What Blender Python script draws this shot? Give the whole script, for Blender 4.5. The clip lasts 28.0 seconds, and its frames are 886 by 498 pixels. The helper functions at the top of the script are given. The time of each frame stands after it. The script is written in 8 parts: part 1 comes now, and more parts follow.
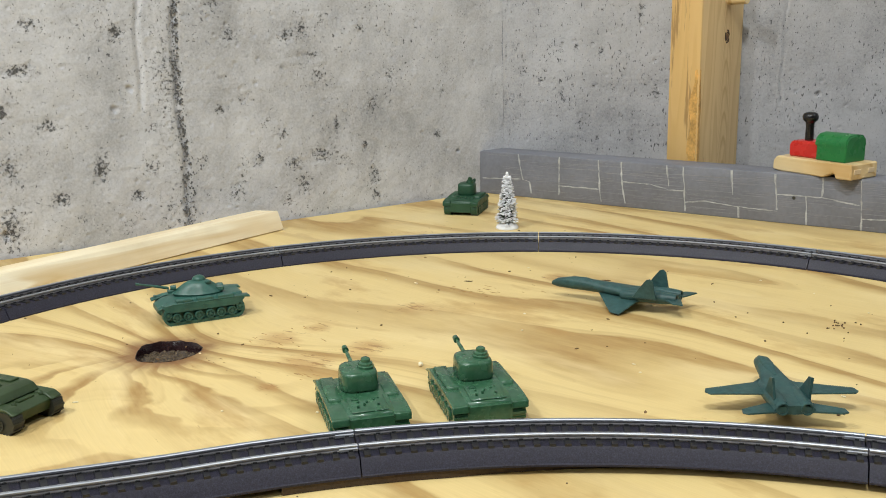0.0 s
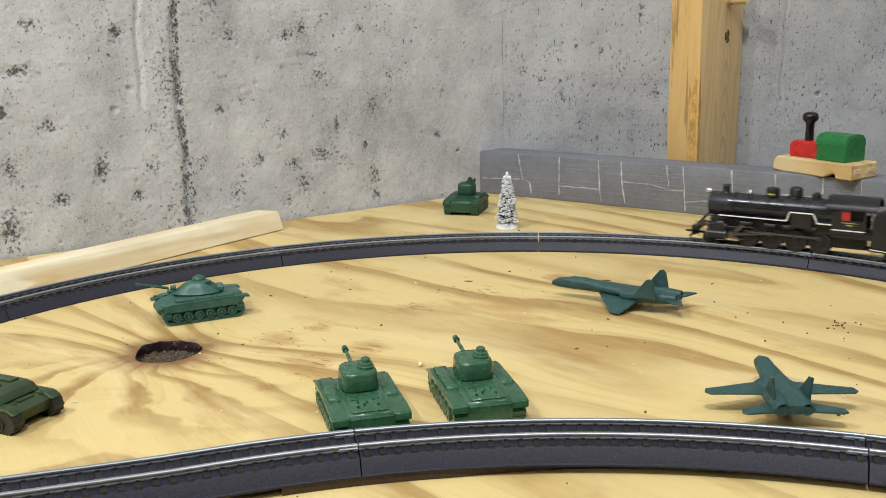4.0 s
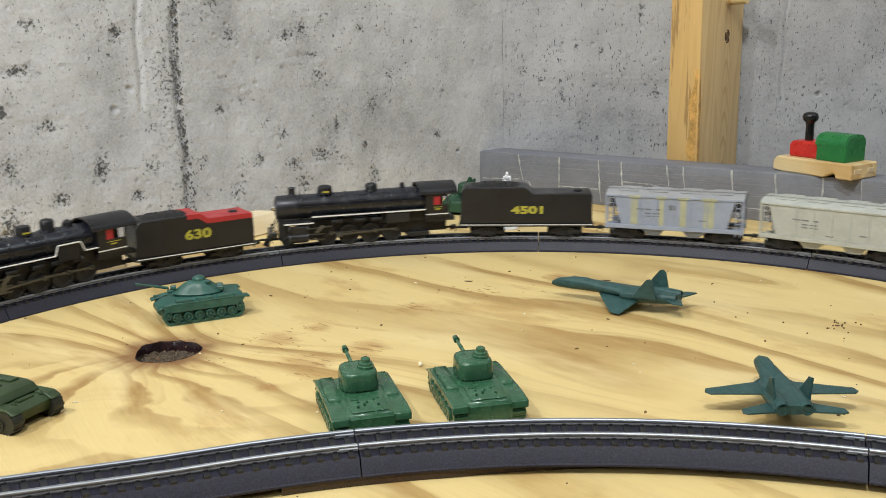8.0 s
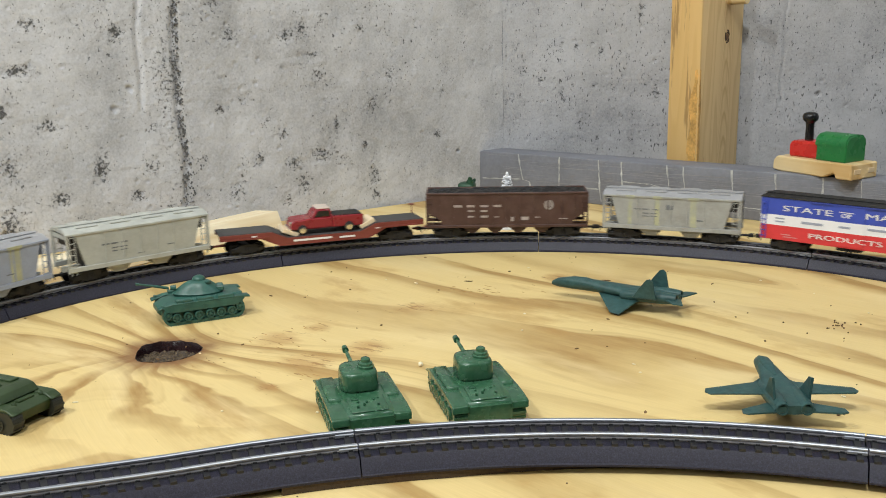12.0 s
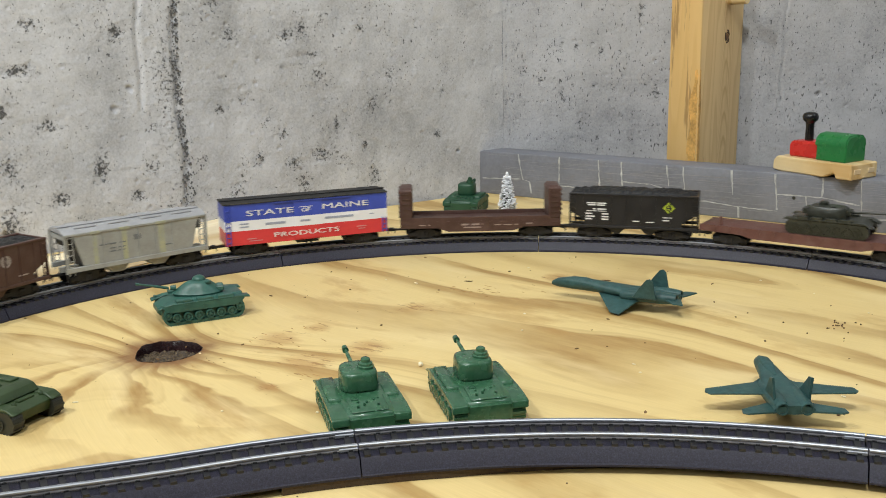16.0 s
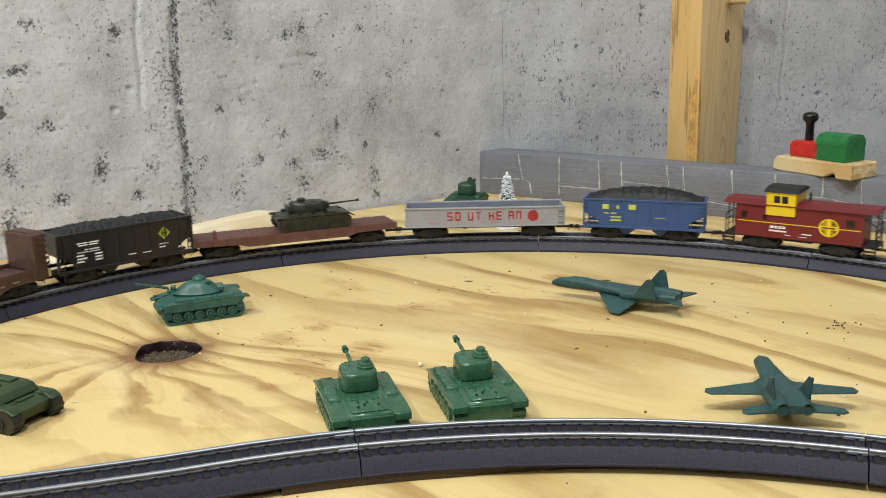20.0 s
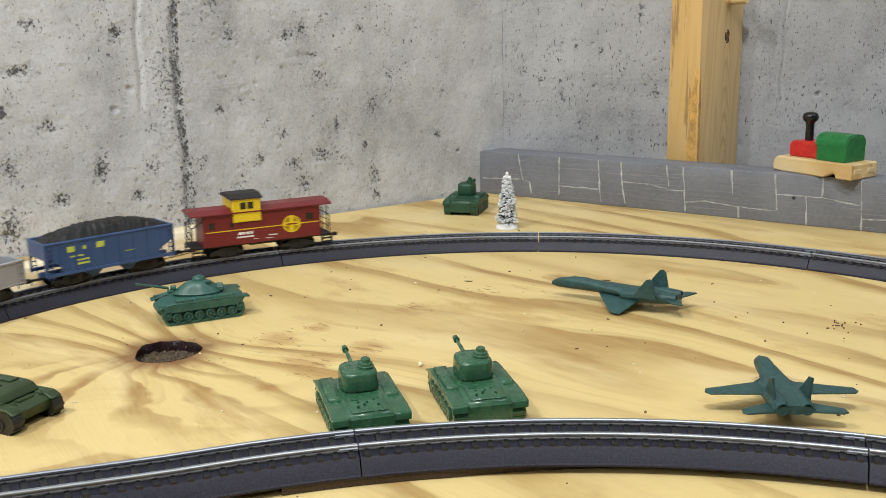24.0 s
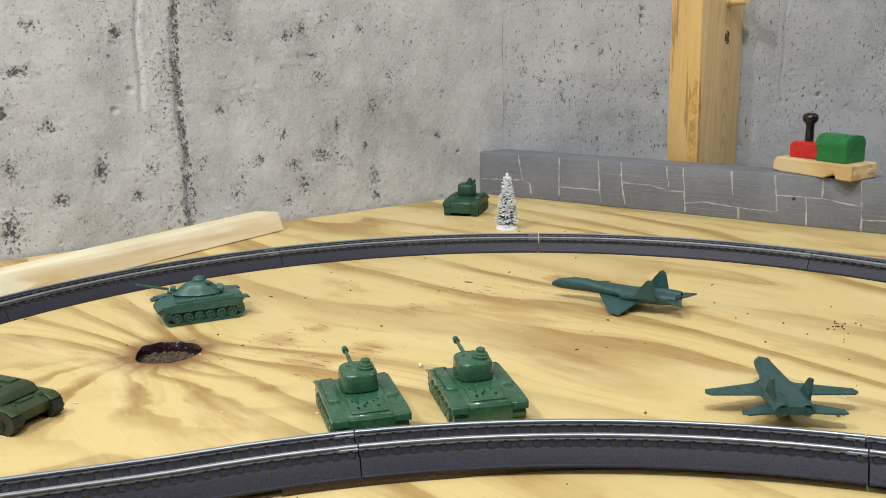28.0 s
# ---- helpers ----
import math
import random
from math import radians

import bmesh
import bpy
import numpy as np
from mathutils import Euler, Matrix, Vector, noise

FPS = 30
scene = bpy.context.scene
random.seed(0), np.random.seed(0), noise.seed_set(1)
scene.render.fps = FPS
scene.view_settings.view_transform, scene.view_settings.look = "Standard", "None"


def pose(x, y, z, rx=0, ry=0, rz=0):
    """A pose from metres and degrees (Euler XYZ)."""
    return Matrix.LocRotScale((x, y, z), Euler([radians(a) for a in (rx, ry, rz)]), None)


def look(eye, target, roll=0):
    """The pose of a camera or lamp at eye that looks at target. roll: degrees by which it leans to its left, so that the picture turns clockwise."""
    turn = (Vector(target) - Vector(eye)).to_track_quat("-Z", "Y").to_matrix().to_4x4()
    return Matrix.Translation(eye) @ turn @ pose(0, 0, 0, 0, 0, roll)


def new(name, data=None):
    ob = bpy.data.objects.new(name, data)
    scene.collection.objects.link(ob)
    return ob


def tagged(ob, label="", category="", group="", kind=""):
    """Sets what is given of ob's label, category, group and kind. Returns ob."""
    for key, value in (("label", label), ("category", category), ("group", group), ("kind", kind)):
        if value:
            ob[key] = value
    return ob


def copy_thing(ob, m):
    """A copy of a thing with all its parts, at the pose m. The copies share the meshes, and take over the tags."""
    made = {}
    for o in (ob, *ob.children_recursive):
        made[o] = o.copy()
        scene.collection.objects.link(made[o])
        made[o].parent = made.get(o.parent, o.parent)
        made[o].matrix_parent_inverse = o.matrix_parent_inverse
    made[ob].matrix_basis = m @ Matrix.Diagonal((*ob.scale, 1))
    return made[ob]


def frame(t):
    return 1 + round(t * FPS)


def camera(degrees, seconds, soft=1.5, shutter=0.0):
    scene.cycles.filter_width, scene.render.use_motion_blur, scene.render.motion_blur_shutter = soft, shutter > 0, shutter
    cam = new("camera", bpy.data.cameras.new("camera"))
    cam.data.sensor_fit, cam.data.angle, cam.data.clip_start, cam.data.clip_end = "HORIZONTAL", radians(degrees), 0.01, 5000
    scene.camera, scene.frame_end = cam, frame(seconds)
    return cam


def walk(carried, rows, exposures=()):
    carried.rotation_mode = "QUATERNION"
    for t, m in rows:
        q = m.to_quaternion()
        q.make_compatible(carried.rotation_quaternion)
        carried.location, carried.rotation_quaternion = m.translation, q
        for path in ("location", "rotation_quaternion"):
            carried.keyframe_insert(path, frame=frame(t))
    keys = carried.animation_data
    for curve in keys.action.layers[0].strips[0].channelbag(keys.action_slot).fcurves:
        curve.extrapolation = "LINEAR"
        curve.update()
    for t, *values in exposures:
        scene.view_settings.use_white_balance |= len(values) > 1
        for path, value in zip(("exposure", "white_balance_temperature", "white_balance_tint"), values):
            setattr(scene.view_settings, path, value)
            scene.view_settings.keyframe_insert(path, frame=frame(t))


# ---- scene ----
# ---- camera ----
EYE = (0.0, 0.0, 0.2118)
PITCH, ROLL = 13.47, -1.031


def aim(tilt):
    a = radians(PITCH - tilt)
    return look(EYE, (0.0, math.cos(a), EYE[2] - math.sin(a)), ROLL)


cam = camera(48.03, 28.0, soft=0.95, shutter=0.5)
walk(cam, [(0.0, aim(0)), (27.4, aim(0)), (27.7, aim(0.012)), (28.0, aim(0.05))])

# ---- world and lamps ----
world = bpy.data.worlds.new("basement_dark")
scene.world = world
world.use_nodes = True
world.node_tree.nodes["Background"].inputs[0].default_value = (0.75, 0.85, 1.0, 1)
world.node_tree.nodes["Background"].inputs[1].default_value = 0.15


def lamp(name, eye, target, size, watts, colour, spread=180.0):
    d = bpy.data.lights.new(name, "AREA")
    d.shape, d.size, d.energy, d.color, d.spread = "DISK", size, watts, colour, radians(spread)
    ob = new(name, d)
    ob.matrix_world = look(eye, target)
    return ob


lamp("unseen_lamp", (-0.10, -0.28, 1.50), (0.0, 0.8, 0.0), 0.07, 14.0, (0.945, 0.985, 0.985))
lamp("unseen_lamp", (-0.98, 0.02, 1.50), (0.0, 0.9, 0.0), 0.08, 12.5, (0.945, 0.985, 0.985))
lamp("unseen_lamp", (1.25, 0.25, 1.45), (-0.1, 1.1, 0.1), 0.08, 5.0, (0.84, 0.94, 1.0))
# Added soft fill from behind the camera; brightens upright faces, no known source
lamp("unseen_lamp", (-1.2, -1.6, 1.50), (-0.3, 0.5, 0.0), 0.45, 10.5, (0.945, 0.985, 0.985))
scene.view_settings.exposure = 0.09

# ---- mesh tools ----


def box(bm, x0, x1, y0, y1, z0, z1, bev=0.0, m=None, seg=1):
    r = bmesh.ops.create_cube(bm, size=1.0)
    vs = r["verts"]
    for v in vs:
        v.co = Vector(((x0 + x1) / 2 + v.co.x * (x1 - x0), (y0 + y1) / 2 + v.co.y * (y1 - y0), (z0 + z1) / 2 + v.co.z * (z1 - z0)))
    if bev:
        es = {e for v in vs for e in v.link_edges}
        r = bmesh.ops.bevel(bm, geom=list(es), offset=bev, segments=seg, affect="EDGES", profile=0.5)
        vs = list({v for f in r["faces"] for v in f.verts} | {v for v in vs if v.is_valid})
    if m is not None:
        bmesh.ops.transform(bm, matrix=m, verts=vs)
    return vs


def rod(bm, p, q, r0, r1=None, seg=12, caps=True):
    p, q = Vector(p), Vector(q)
    r1 = r0 if r1 is None else r1
    m = Matrix.Translation((p + q) / 2) @ (q - p).to_track_quat("Z", "Y").to_matrix().to_4x4()
    return bmesh.ops.create_cone(bm, cap_ends=caps, segments=seg, radius1=max(r0, 1e-6), radius2=max(r1, 1e-6), depth=(q - p).length, matrix=m)["verts"]


def prism(bm, pts, lo, hi, axis="y", bev=0.0):
    """A polygon drawn in the plane across the axis and extruded from lo to hi."""
    def put(a, b, c):
        return {"y": (a, c, b), "x": (c, a, b), "z": (a, b, c)}[axis]
    n = len(pts)
    va = [bm.verts.new(put(a, b, lo)) for a, b in pts]
    vb = [bm.verts.new(put(a, b, hi)) for a, b in pts]
    fs = [bm.faces.new(va), bm.faces.new(list(reversed(vb)))]
    for i in range(n):
        fs.append(bm.faces.new((va[i], vb[i], vb[(i + 1) % n], va[(i + 1) % n])))
    bmesh.ops.recalc_face_normals(bm, faces=fs)
    if bev:
        bmesh.ops.bevel(bm, geom=list({e for f in fs for e in f.edges}), offset=bev, segments=1, affect="EDGES", profile=0.5)
    return va + vb


def lathe(bm, prof, seg=24, m=None):
    """Turn a profile of (radius, height) about z."""
    rings = []
    for r, z in prof:
        rings.append([bm.verts.new((max(r, 1e-6) * math.cos(2 * math.pi * i / seg), max(r, 1e-6) * math.sin(2 * math.pi * i / seg), z)) for i in range(seg)])
    fs = []
    for a, b in zip(rings, rings[1:]):
        for i in range(seg):
            fs.append(bm.faces.new((a[i], a[(i + 1) % seg], b[(i + 1) % seg], b[i])))
    fs.append(bm.faces.new(list(reversed(rings[0]))))
    fs.append(bm.faces.new(rings[-1]))
    bmesh.ops.recalc_face_normals(bm, faces=fs)
    vs = [v for r in rings for v in r]
    if m is not None:
        bmesh.ops.transform(bm, matrix=m, verts=vs)
    return vs


def loft(bm, sections, close=True):
    """Skin a list of rings of equal length."""
    rings = [[bm.verts.new(p) for p in s] for s in sections]
    fs = []
    n = len(rings[0])
    for a, b in zip(rings, rings[1:]):
        for i in range(n):
            fs.append(bm.faces.new((a[i], a[(i + 1) % n], b[(i + 1) % n], b[i])))
    if close:
        fs.append(bm.faces.new(list(reversed(rings[0]))))
        fs.append(bm.faces.new(rings[-1]))
    bmesh.ops.recalc_face_normals(bm, faces=fs)
    return [v for r in rings for v in r]


BALL = bmesh.new()
bmesh.ops.create_icosphere(BALL, subdivisions=1, radius=1.0)
BALL_V, BALL_F = [v.co.copy() for v in BALL.verts], [[v.index for v in f.verts] for f in BALL.faces]
BALL.free()


class Pile:
    """Many small pieces gathered into one mesh."""

    def __init__(self):
        self.verts, self.faces = [], []

    def ball(self, m):
        n = len(self.verts)
        self.verts += [m @ v for v in BALL_V]
        self.faces += [[n + i for i in f] for f in BALL_F]

    def needle(self, p, q, r):
        n = len(self.verts)
        d = (q - p).normalized()
        a = d.orthogonal().normalized()
        b = d.cross(a)
        for k in range(3):
            self.verts.append(p + (a * math.cos(2.094 * k) + b * math.sin(2.094 * k)) * r)
        self.verts.append(q)
        self.faces += [[n, n + 1, n + 3], [n + 1, n + 2, n + 3], [n + 2, n, n + 3]]

    def bm(self):
        me = bpy.data.meshes.new("pile")
        me.from_pydata(self.verts, [], self.faces)
        out = bmesh.new()
        out.from_mesh(me)
        bpy.data.meshes.remove(me)
        return out


SMALL_KINDS = ("small_writing", "rib", "ladder", "stake_pocket", "rivet_seam", "piping", "brush_streak")


def mesh_of(name, bm, material, smooth=35.0):
    me = bpy.data.meshes.new(name)
    bm.to_mesh(me)
    bm.free()
    me.materials.append(material)
    if smooth:
        me.polygons.foreach_set("use_smooth", [True] * len(me.polygons))
        me.set_sharp_from_angle(angle=radians(smooth))
    return me


def part(name, bm, material, parent, label="", smooth=35.0):
    ob = new(name, mesh_of(name, bm, material, smooth))
    ob.parent = parent
    if label:
        ob["label"] = label
    if name in SMALL_KINDS:
        ob["kind"] = "stuff"
    return ob


def shared(name, me, parent, m=None):
    ob = new(name, me)
    ob.parent = parent
    if m is not None:
        ob.matrix_basis = m
    return ob


def thing(name, label, category, m=None, group="", kind=""):
    ob = new(name)
    ob.empty_display_size = 0.01
    if m is not None:
        ob.matrix_basis = m
    return tagged(ob, label, category, group, kind)


def solid(name, bm, material, label="", category="", kind="", smooth=35.0, m=None):
    ob = new(name, mesh_of(name, bm, material, smooth))
    if m is not None:
        ob.matrix_basis = m
    return tagged(ob, label, category, "", kind)


def lettering(name, body, size, material, parent, m, width=None, label="", depth=0.00012, bold=0.0):
    """Raised letters in the built-in font, as one mesh, centred at the pose m."""
    cu = bpy.data.curves.new(name, "FONT")
    cu.body, cu.size, cu.align_x, cu.align_y, cu.extrude, cu.offset, cu.resolution_u = body, size, "CENTER", "CENTER", depth, bold, 3
    tmp = new(name, cu)
    bpy.context.view_layer.update()
    me = bpy.data.meshes.new_from_object(tmp.evaluated_get(bpy.context.evaluated_depsgraph_get()))
    bpy.data.objects.remove(tmp)
    bpy.data.curves.remove(cu)
    if width:
        xs = [v.co.x for v in me.vertices]
        k = width / (max(xs) - min(xs))
        me.transform(Matrix.Diagonal((k, 1, 1, 1)))
    me.transform(m)
    me.materials.clear()
    me.materials.append(material)
    ob = new(name, me)
    ob.parent = parent
    if label:
        ob["label"] = label
    return ob


# ---- materials ----
def nodes_of(name):
    m = bpy.data.materials.new(name)
    m.use_nodes = True
    nt = m.node_tree
    return m, nt, nt.nodes["Principled BSDF"]


def nd(nt, kind, *links, **values):
    n = nt.nodes.new(kind)
    for k, v in values.items():
        if k in n.inputs.keys():
            n.inputs[k].default_value = v
        elif k == "op":
            n.operation = v
        elif k == "blend":
            n.blend_type = v
        elif k == "feature":
            n.feature = v
    for sock, src in links:
        nt.links.new(src, n.inputs[sock])
    return n


def maths(nt, op, a, b=None, c=None, clamp=False):
    n = nt.nodes.new("ShaderNodeMath")
    n.operation, n.use_clamp = op, clamp
    for i, s in enumerate((a, b, c)):
        if s is None:
            continue
        if isinstance(s, (int, float)):
            n.inputs[i].default_value = s
        else:
            nt.links.new(s, n.inputs[i])
    return n.outputs[0]


def ramp(nt, src, stops):
    n = nt.nodes.new("ShaderNodeValToRGB")
    nt.links.new(src, n.inputs[0])
    e = n.color_ramp.elements
    while len(e) < len(stops):
        e.new(0.5)
    for el, (p, c) in zip(e, stops):
        el.position = p
        el.color = (*c, 1) if not isinstance(c, (int, float)) else (c, c, c, 1)
    return n.outputs[0]


def mix(nt, fac, a, b, blend="MIX"):
    n = nt.nodes.new("ShaderNodeMix")
    n.data_type, n.blend_type = "RGBA", blend
    for i, s in ((0, fac), (6, a), (7, b)):
        if isinstance(s, (int, float)):
            n.inputs[i].default_value = s
        elif isinstance(s, tuple):
            n.inputs[i].default_value = (*s, 1)
        else:
            nt.links.new(s, n.inputs[i])
    return n.outputs[2]


def noise_tex(nt, vec, scale, detail=3.0, rough=0.55):
    n = nt.nodes.new("ShaderNodeTexNoise")
    nt.links.new(vec, n.inputs["Vector"])
    n.inputs["Scale"].default_value, n.inputs["Detail"].default_value, n.inputs["Roughness"].default_value = scale, detail, rough
    return n.outputs["Fac"]


def coords(nt, which="Object"):
    return nt.nodes.new("ShaderNodeTexCoord").outputs[which]


def bumped(nt, bsdf, height, strength, distance):
    n = nt.nodes.new("ShaderNodeBump")
    n.inputs["Strength"].default_value, n.inputs["Distance"].default_value = strength, distance
    nt.links.new(height, n.inputs["Height"])
    nt.links.new(n.outputs[0], bsdf.inputs["Normal"])


def mat(name, col, rough=0.5, metal=0.0, var=0.2, scale=60.0, fine=500.0, bump=0.15, spec=0.5, dust=None, dust_amount=0.25):
    """A painted, moulded or metal surface with tone changes at two scales and fine relief."""
    m, nt, b = nodes_of(name)
    v = coords(nt)
    big, small = noise_tex(nt, v, scale, 4), noise_tex(nt, v, fine, 3)
    f = maths(nt, "ADD", maths(nt, "MULTIPLY", big, 0.65), maths(nt, "MULTIPLY", small, 0.35))
    lo, hi = tuple(c * (1 - var) for c in col), tuple(min(1.0, c * (1 + var)) for c in col)
    c = ramp(nt, f, [(0.32, lo), (0.68, hi)])
    if dust:
        c = mix(nt, maths(nt, "MULTIPLY", ramp(nt, noise_tex(nt, v, scale * 1.7, 5, 0.7), [(0.45, 0.0), (0.75, 1.0)]), dust_amount), c, dust)
    nt.links.new(c, b.inputs["Base Color"])
    nt.links.new(ramp(nt, big, [(0.3, max(0.03, rough - 0.1)), (0.7, min(1.0, rough + 0.1))]), b.inputs["Roughness"])
    b.inputs["Metallic"].default_value = metal
    b.inputs["Specular IOR Level"].default_value = spec
    if bump:
        bumped(nt, b, small, bump, 0.0004)
    return m


def pine(name, along, light=(0.72, 0.50, 0.25), dark=(0.50, 0.29, 0.10), across=30.0, lengthwise=1.6, rings=14.0, knots=(), rough=0.5):
    """Sawn softwood: growth rings stretched along one direction, swirling round the knots."""
    m, nt, b = nodes_of(name)
    mp = nt.nodes.new("ShaderNodeMapping")
    mp.inputs["Rotation"].default_value = (0, 0, -radians(along))
    nt.links.new(coords(nt), mp.inputs["Vector"])
    sep = nt.nodes.new("ShaderNodeSeparateXYZ")
    nt.links.new(mp.outputs[0], sep.inputs[0])
    ca, sa = math.cos(radians(along)), math.sin(radians(along))
    across_y = sep.outputs[1]
    for kx, ky, size, lift in knots:
        d = nt.nodes.new("ShaderNodeVectorMath")
        d.operation = "DISTANCE"
        nt.links.new(coords(nt), d.inputs[0])
        d.inputs[1].default_value = (kx, ky, 0)
        d2 = maths(nt, "MULTIPLY", d.outputs["Value"], d.outputs["Value"])
        v = maths(nt, "SUBTRACT", sep.outputs[1], ky * ca - kx * sa)
        across_y = maths(nt, "SUBTRACT", across_y, maths(nt, "MULTIPLY", v, maths(nt, "DIVIDE", lift * size * size, maths(nt, "ADD", d2, size * size))))
    st = nt.nodes.new("ShaderNodeCombineXYZ")
    nt.links.new(maths(nt, "MULTIPLY", sep.outputs[0], lengthwise), st.inputs[0])
    nt.links.new(maths(nt, "MULTIPLY", across_y, across * 0.28), st.inputs[1])
    nt.links.new(maths(nt, "MULTIPLY", sep.outputs[2], across * 0.28), st.inputs[2])
    wob = noise_tex(nt, st.outputs[0], 1.0, 2, 0.45)
    field = maths(nt, "ADD", maths(nt, "MULTIPLY", wob, 2.6), maths(nt, "MULTIPLY", maths(nt, "ADD", across_y, sep.outputs[2]), across * 0.12))
    saw = maths(nt, "FRACT", maths(nt, "MULTIPLY", field, rings / 5.0))
    tone = ramp(nt, saw, [(0.0, 0.05), (0.45, 0.25), (0.82, 1.0), (0.94, 0.75), (1.0, 0.05)])
    fib = nt.nodes.new("ShaderNodeCombineXYZ")
    nt.links.new(maths(nt, "MULTIPLY", sep.outputs[0], 30.0), fib.inputs[0])
    nt.links.new(maths(nt, "MULTIPLY", sep.outputs[1], 900.0), fib.inputs[1])
    nt.links.new(maths(nt, "MULTIPLY", sep.outputs[2], 900.0), fib.inputs[2])
    fibre = noise_tex(nt, fib.outputs[0], 1.0, 2)
    patch = noise_tex(nt, st.outputs[0], 2.3, 3, 0.5)
    amount = maths(nt, "MULTIPLY", tone, ramp(nt, patch, [(0.34, 0.15), (0.62, 1.0)]))
    c = mix(nt, amount, light, dark)
    c = mix(nt, maths(nt, "MULTIPLY", fibre, 0.16), c, tuple(0.55 * q for q in dark))
    lng = nt.nodes.new("ShaderNodeCombineXYZ")
    nt.links.new(maths(nt, "MULTIPLY", sep.outputs[0], 7.0), lng.inputs[0])
    nt.links.new(maths(nt, "MULTIPLY", across_y, 150.0), lng.inputs[1])
    nt.links.new(maths(nt, "MULTIPLY", sep.outputs[2], 150.0), lng.inputs[2])
    c = mix(nt, ramp(nt, noise_tex(nt, lng.outputs[0], 1.0, 4, 0.6), [(0.50, 0.0), (0.72, 0.45)]), c, dark)
    soil = ramp(nt, noise_tex(nt, coords(nt), 9.0, 5, 0.65), [(0.52, 0.0), (0.78, 0.30)])
    c = mix(nt, soil, c, tuple(0.62 * q for q in dark))
    nt.links.new(c, b.inputs["Base Color"])
    nt.links.new(ramp(nt, patch, [(0.3, rough - 0.08), (0.7, rough + 0.12)]), b.inputs["Roughness"])
    b.inputs["Specular IOR Level"].default_value = 0.35
    bumped(nt, b, fibre, 0.3, 0.0003)
    return m


def concrete(name, tint=(0.995, 1.0, 1.035), base=0.435, size=1.0, tall=0.8):
    """Poured wall: mottled cement, air holes, honeycomb patches and streaks."""
    m, nt, b = nodes_of(name)
    v = coords(nt)
    cloud, mid, grit = noise_tex(nt, v, 3.2, 4, 0.6), noise_tex(nt, v, 17.0, 5, 0.65), noise_tex(nt, v, 420.0, 3, 0.6)
    st = nt.nodes.new("ShaderNodeMapping")
    st.inputs["Scale"].default_value = (9.0, 9.0, 1.1)
    nt.links.new(v, st.inputs["Vector"])
    streak = noise_tex(nt, st.outputs[0], 1.0, 4, 0.6)
    f = maths(nt, "ADD", maths(nt, "ADD", maths(nt, "MULTIPLY", cloud, 0.46), maths(nt, "MULTIPLY", mid, 0.36)), maths(nt, "ADD", maths(nt, "MULTIPLY", grit, 0.22), maths(nt, "MULTIPLY", streak, 0.18)))
    c = ramp(nt, f, [(0.40, tuple(base * 0.56 * t for t in tint)), (0.51, tuple(base * 0.94 * t for t in tint)), (0.60, tuple(base * 1.28 * t for t in tint)), (0.68, tuple(base * 1.48 * t for t in tint))])
    # air holes and honeycomb: specks of fine noise where a broader noise lets them through
    def speck(fine_scale, lo, hi, gate_scale, g0, g1, seed):
        mpn = nt.nodes.new("ShaderNodeMapping")
        mpn.inputs["Location"].default_value = (seed, seed * 2.3, seed * 0.7)
        mpn.inputs["Scale"].default_value = (size, size, tall * size)
        nt.links.new(v, mpn.inputs["Vector"])
        fine = ramp(nt, noise_tex(nt, mpn.outputs[0], fine_scale, 4, 0.62), [(lo, 0.0), (hi, 1.0)])
        gate = ramp(nt, noise_tex(nt, mpn.outputs[0], gate_scale, 3, 0.6), [(g0, 0.0), (g1, 1.0)])
        return maths(nt, "MULTIPLY", fine, gate)
    hole = speck(400.0, 0.585, 0.61, 22.0, 0.635, 0.675, 1.0)
    for args in ((150.0, 0.685, 0.70, 4.0, 0.30, 0.40, 4.0), (330.0, 0.628, 0.652, 5.0, 0.36, 0.50, 21.0), (520.0, 0.54, 0.59, 30.0, 0.650, 0.690, 7.0), (230.0, 0.675, 0.695, 3.0, 0.42, 0.52, 13.0)):
        hole = maths(nt, "MAXIMUM", hole, speck(*args))
    # honeycombed patches: ragged holes where the pour left the face open, with a darker grey rim
    porous = nt.nodes.new("ShaderNodeAttribute")
    porous.attribute_name = "porous"
    lump = maths(nt, "ADD", maths(nt, "MULTIPLY", noise_tex(nt, v, 290.0, 5, 0.70), 1.2), maths(nt, "MULTIPLY", porous.outputs["Fac"], 0.25))
    c = mix(nt, ramp(nt, lump, [(0.70, 0.0), (0.82, 0.42)]), c, tuple(0.20 * t for t in tint))
    hole = maths(nt, "MAXIMUM", hole, ramp(nt, lump, [(0.825, 0.0), (0.855, 1.0)]))
    # Dark of the holes, shade and dirt alike, is put into the colour
    c = mix(nt, maths(nt, "MULTIPLY", hole, 0.85), c, tuple(0.075 * t for t in tint))
    nt.links.new(c, b.inputs["Base Color"])
    b.inputs["Roughness"].default_value = 0.88
    b.inputs["Specular IOR Level"].default_value = 0.25
    h = maths(nt, "SUBTRACT", maths(nt, "ADD", maths(nt, "MULTIPLY", grit, 0.10), maths(nt, "ADD", maths(nt, "MULTIPLY", mid, 1.1), maths(nt, "MULTIPLY", noise_tex(nt, v, 60.0, 3, 0.5), 0.60))), maths(nt, "MULTIPLY", hole, 0.9))
    bumped(nt, b, h, 0.5, 0.003)
    return m


CONCRETE = concrete("poured_concrete")
CONCRETE_DARK = concrete("poured_concrete_joint", base=0.12)
CONCRETE_BLUE = concrete("blue_grey_concrete", tint=(0.985, 0.985, 1.02), base=0.325, size=1.25, tall=0.42)

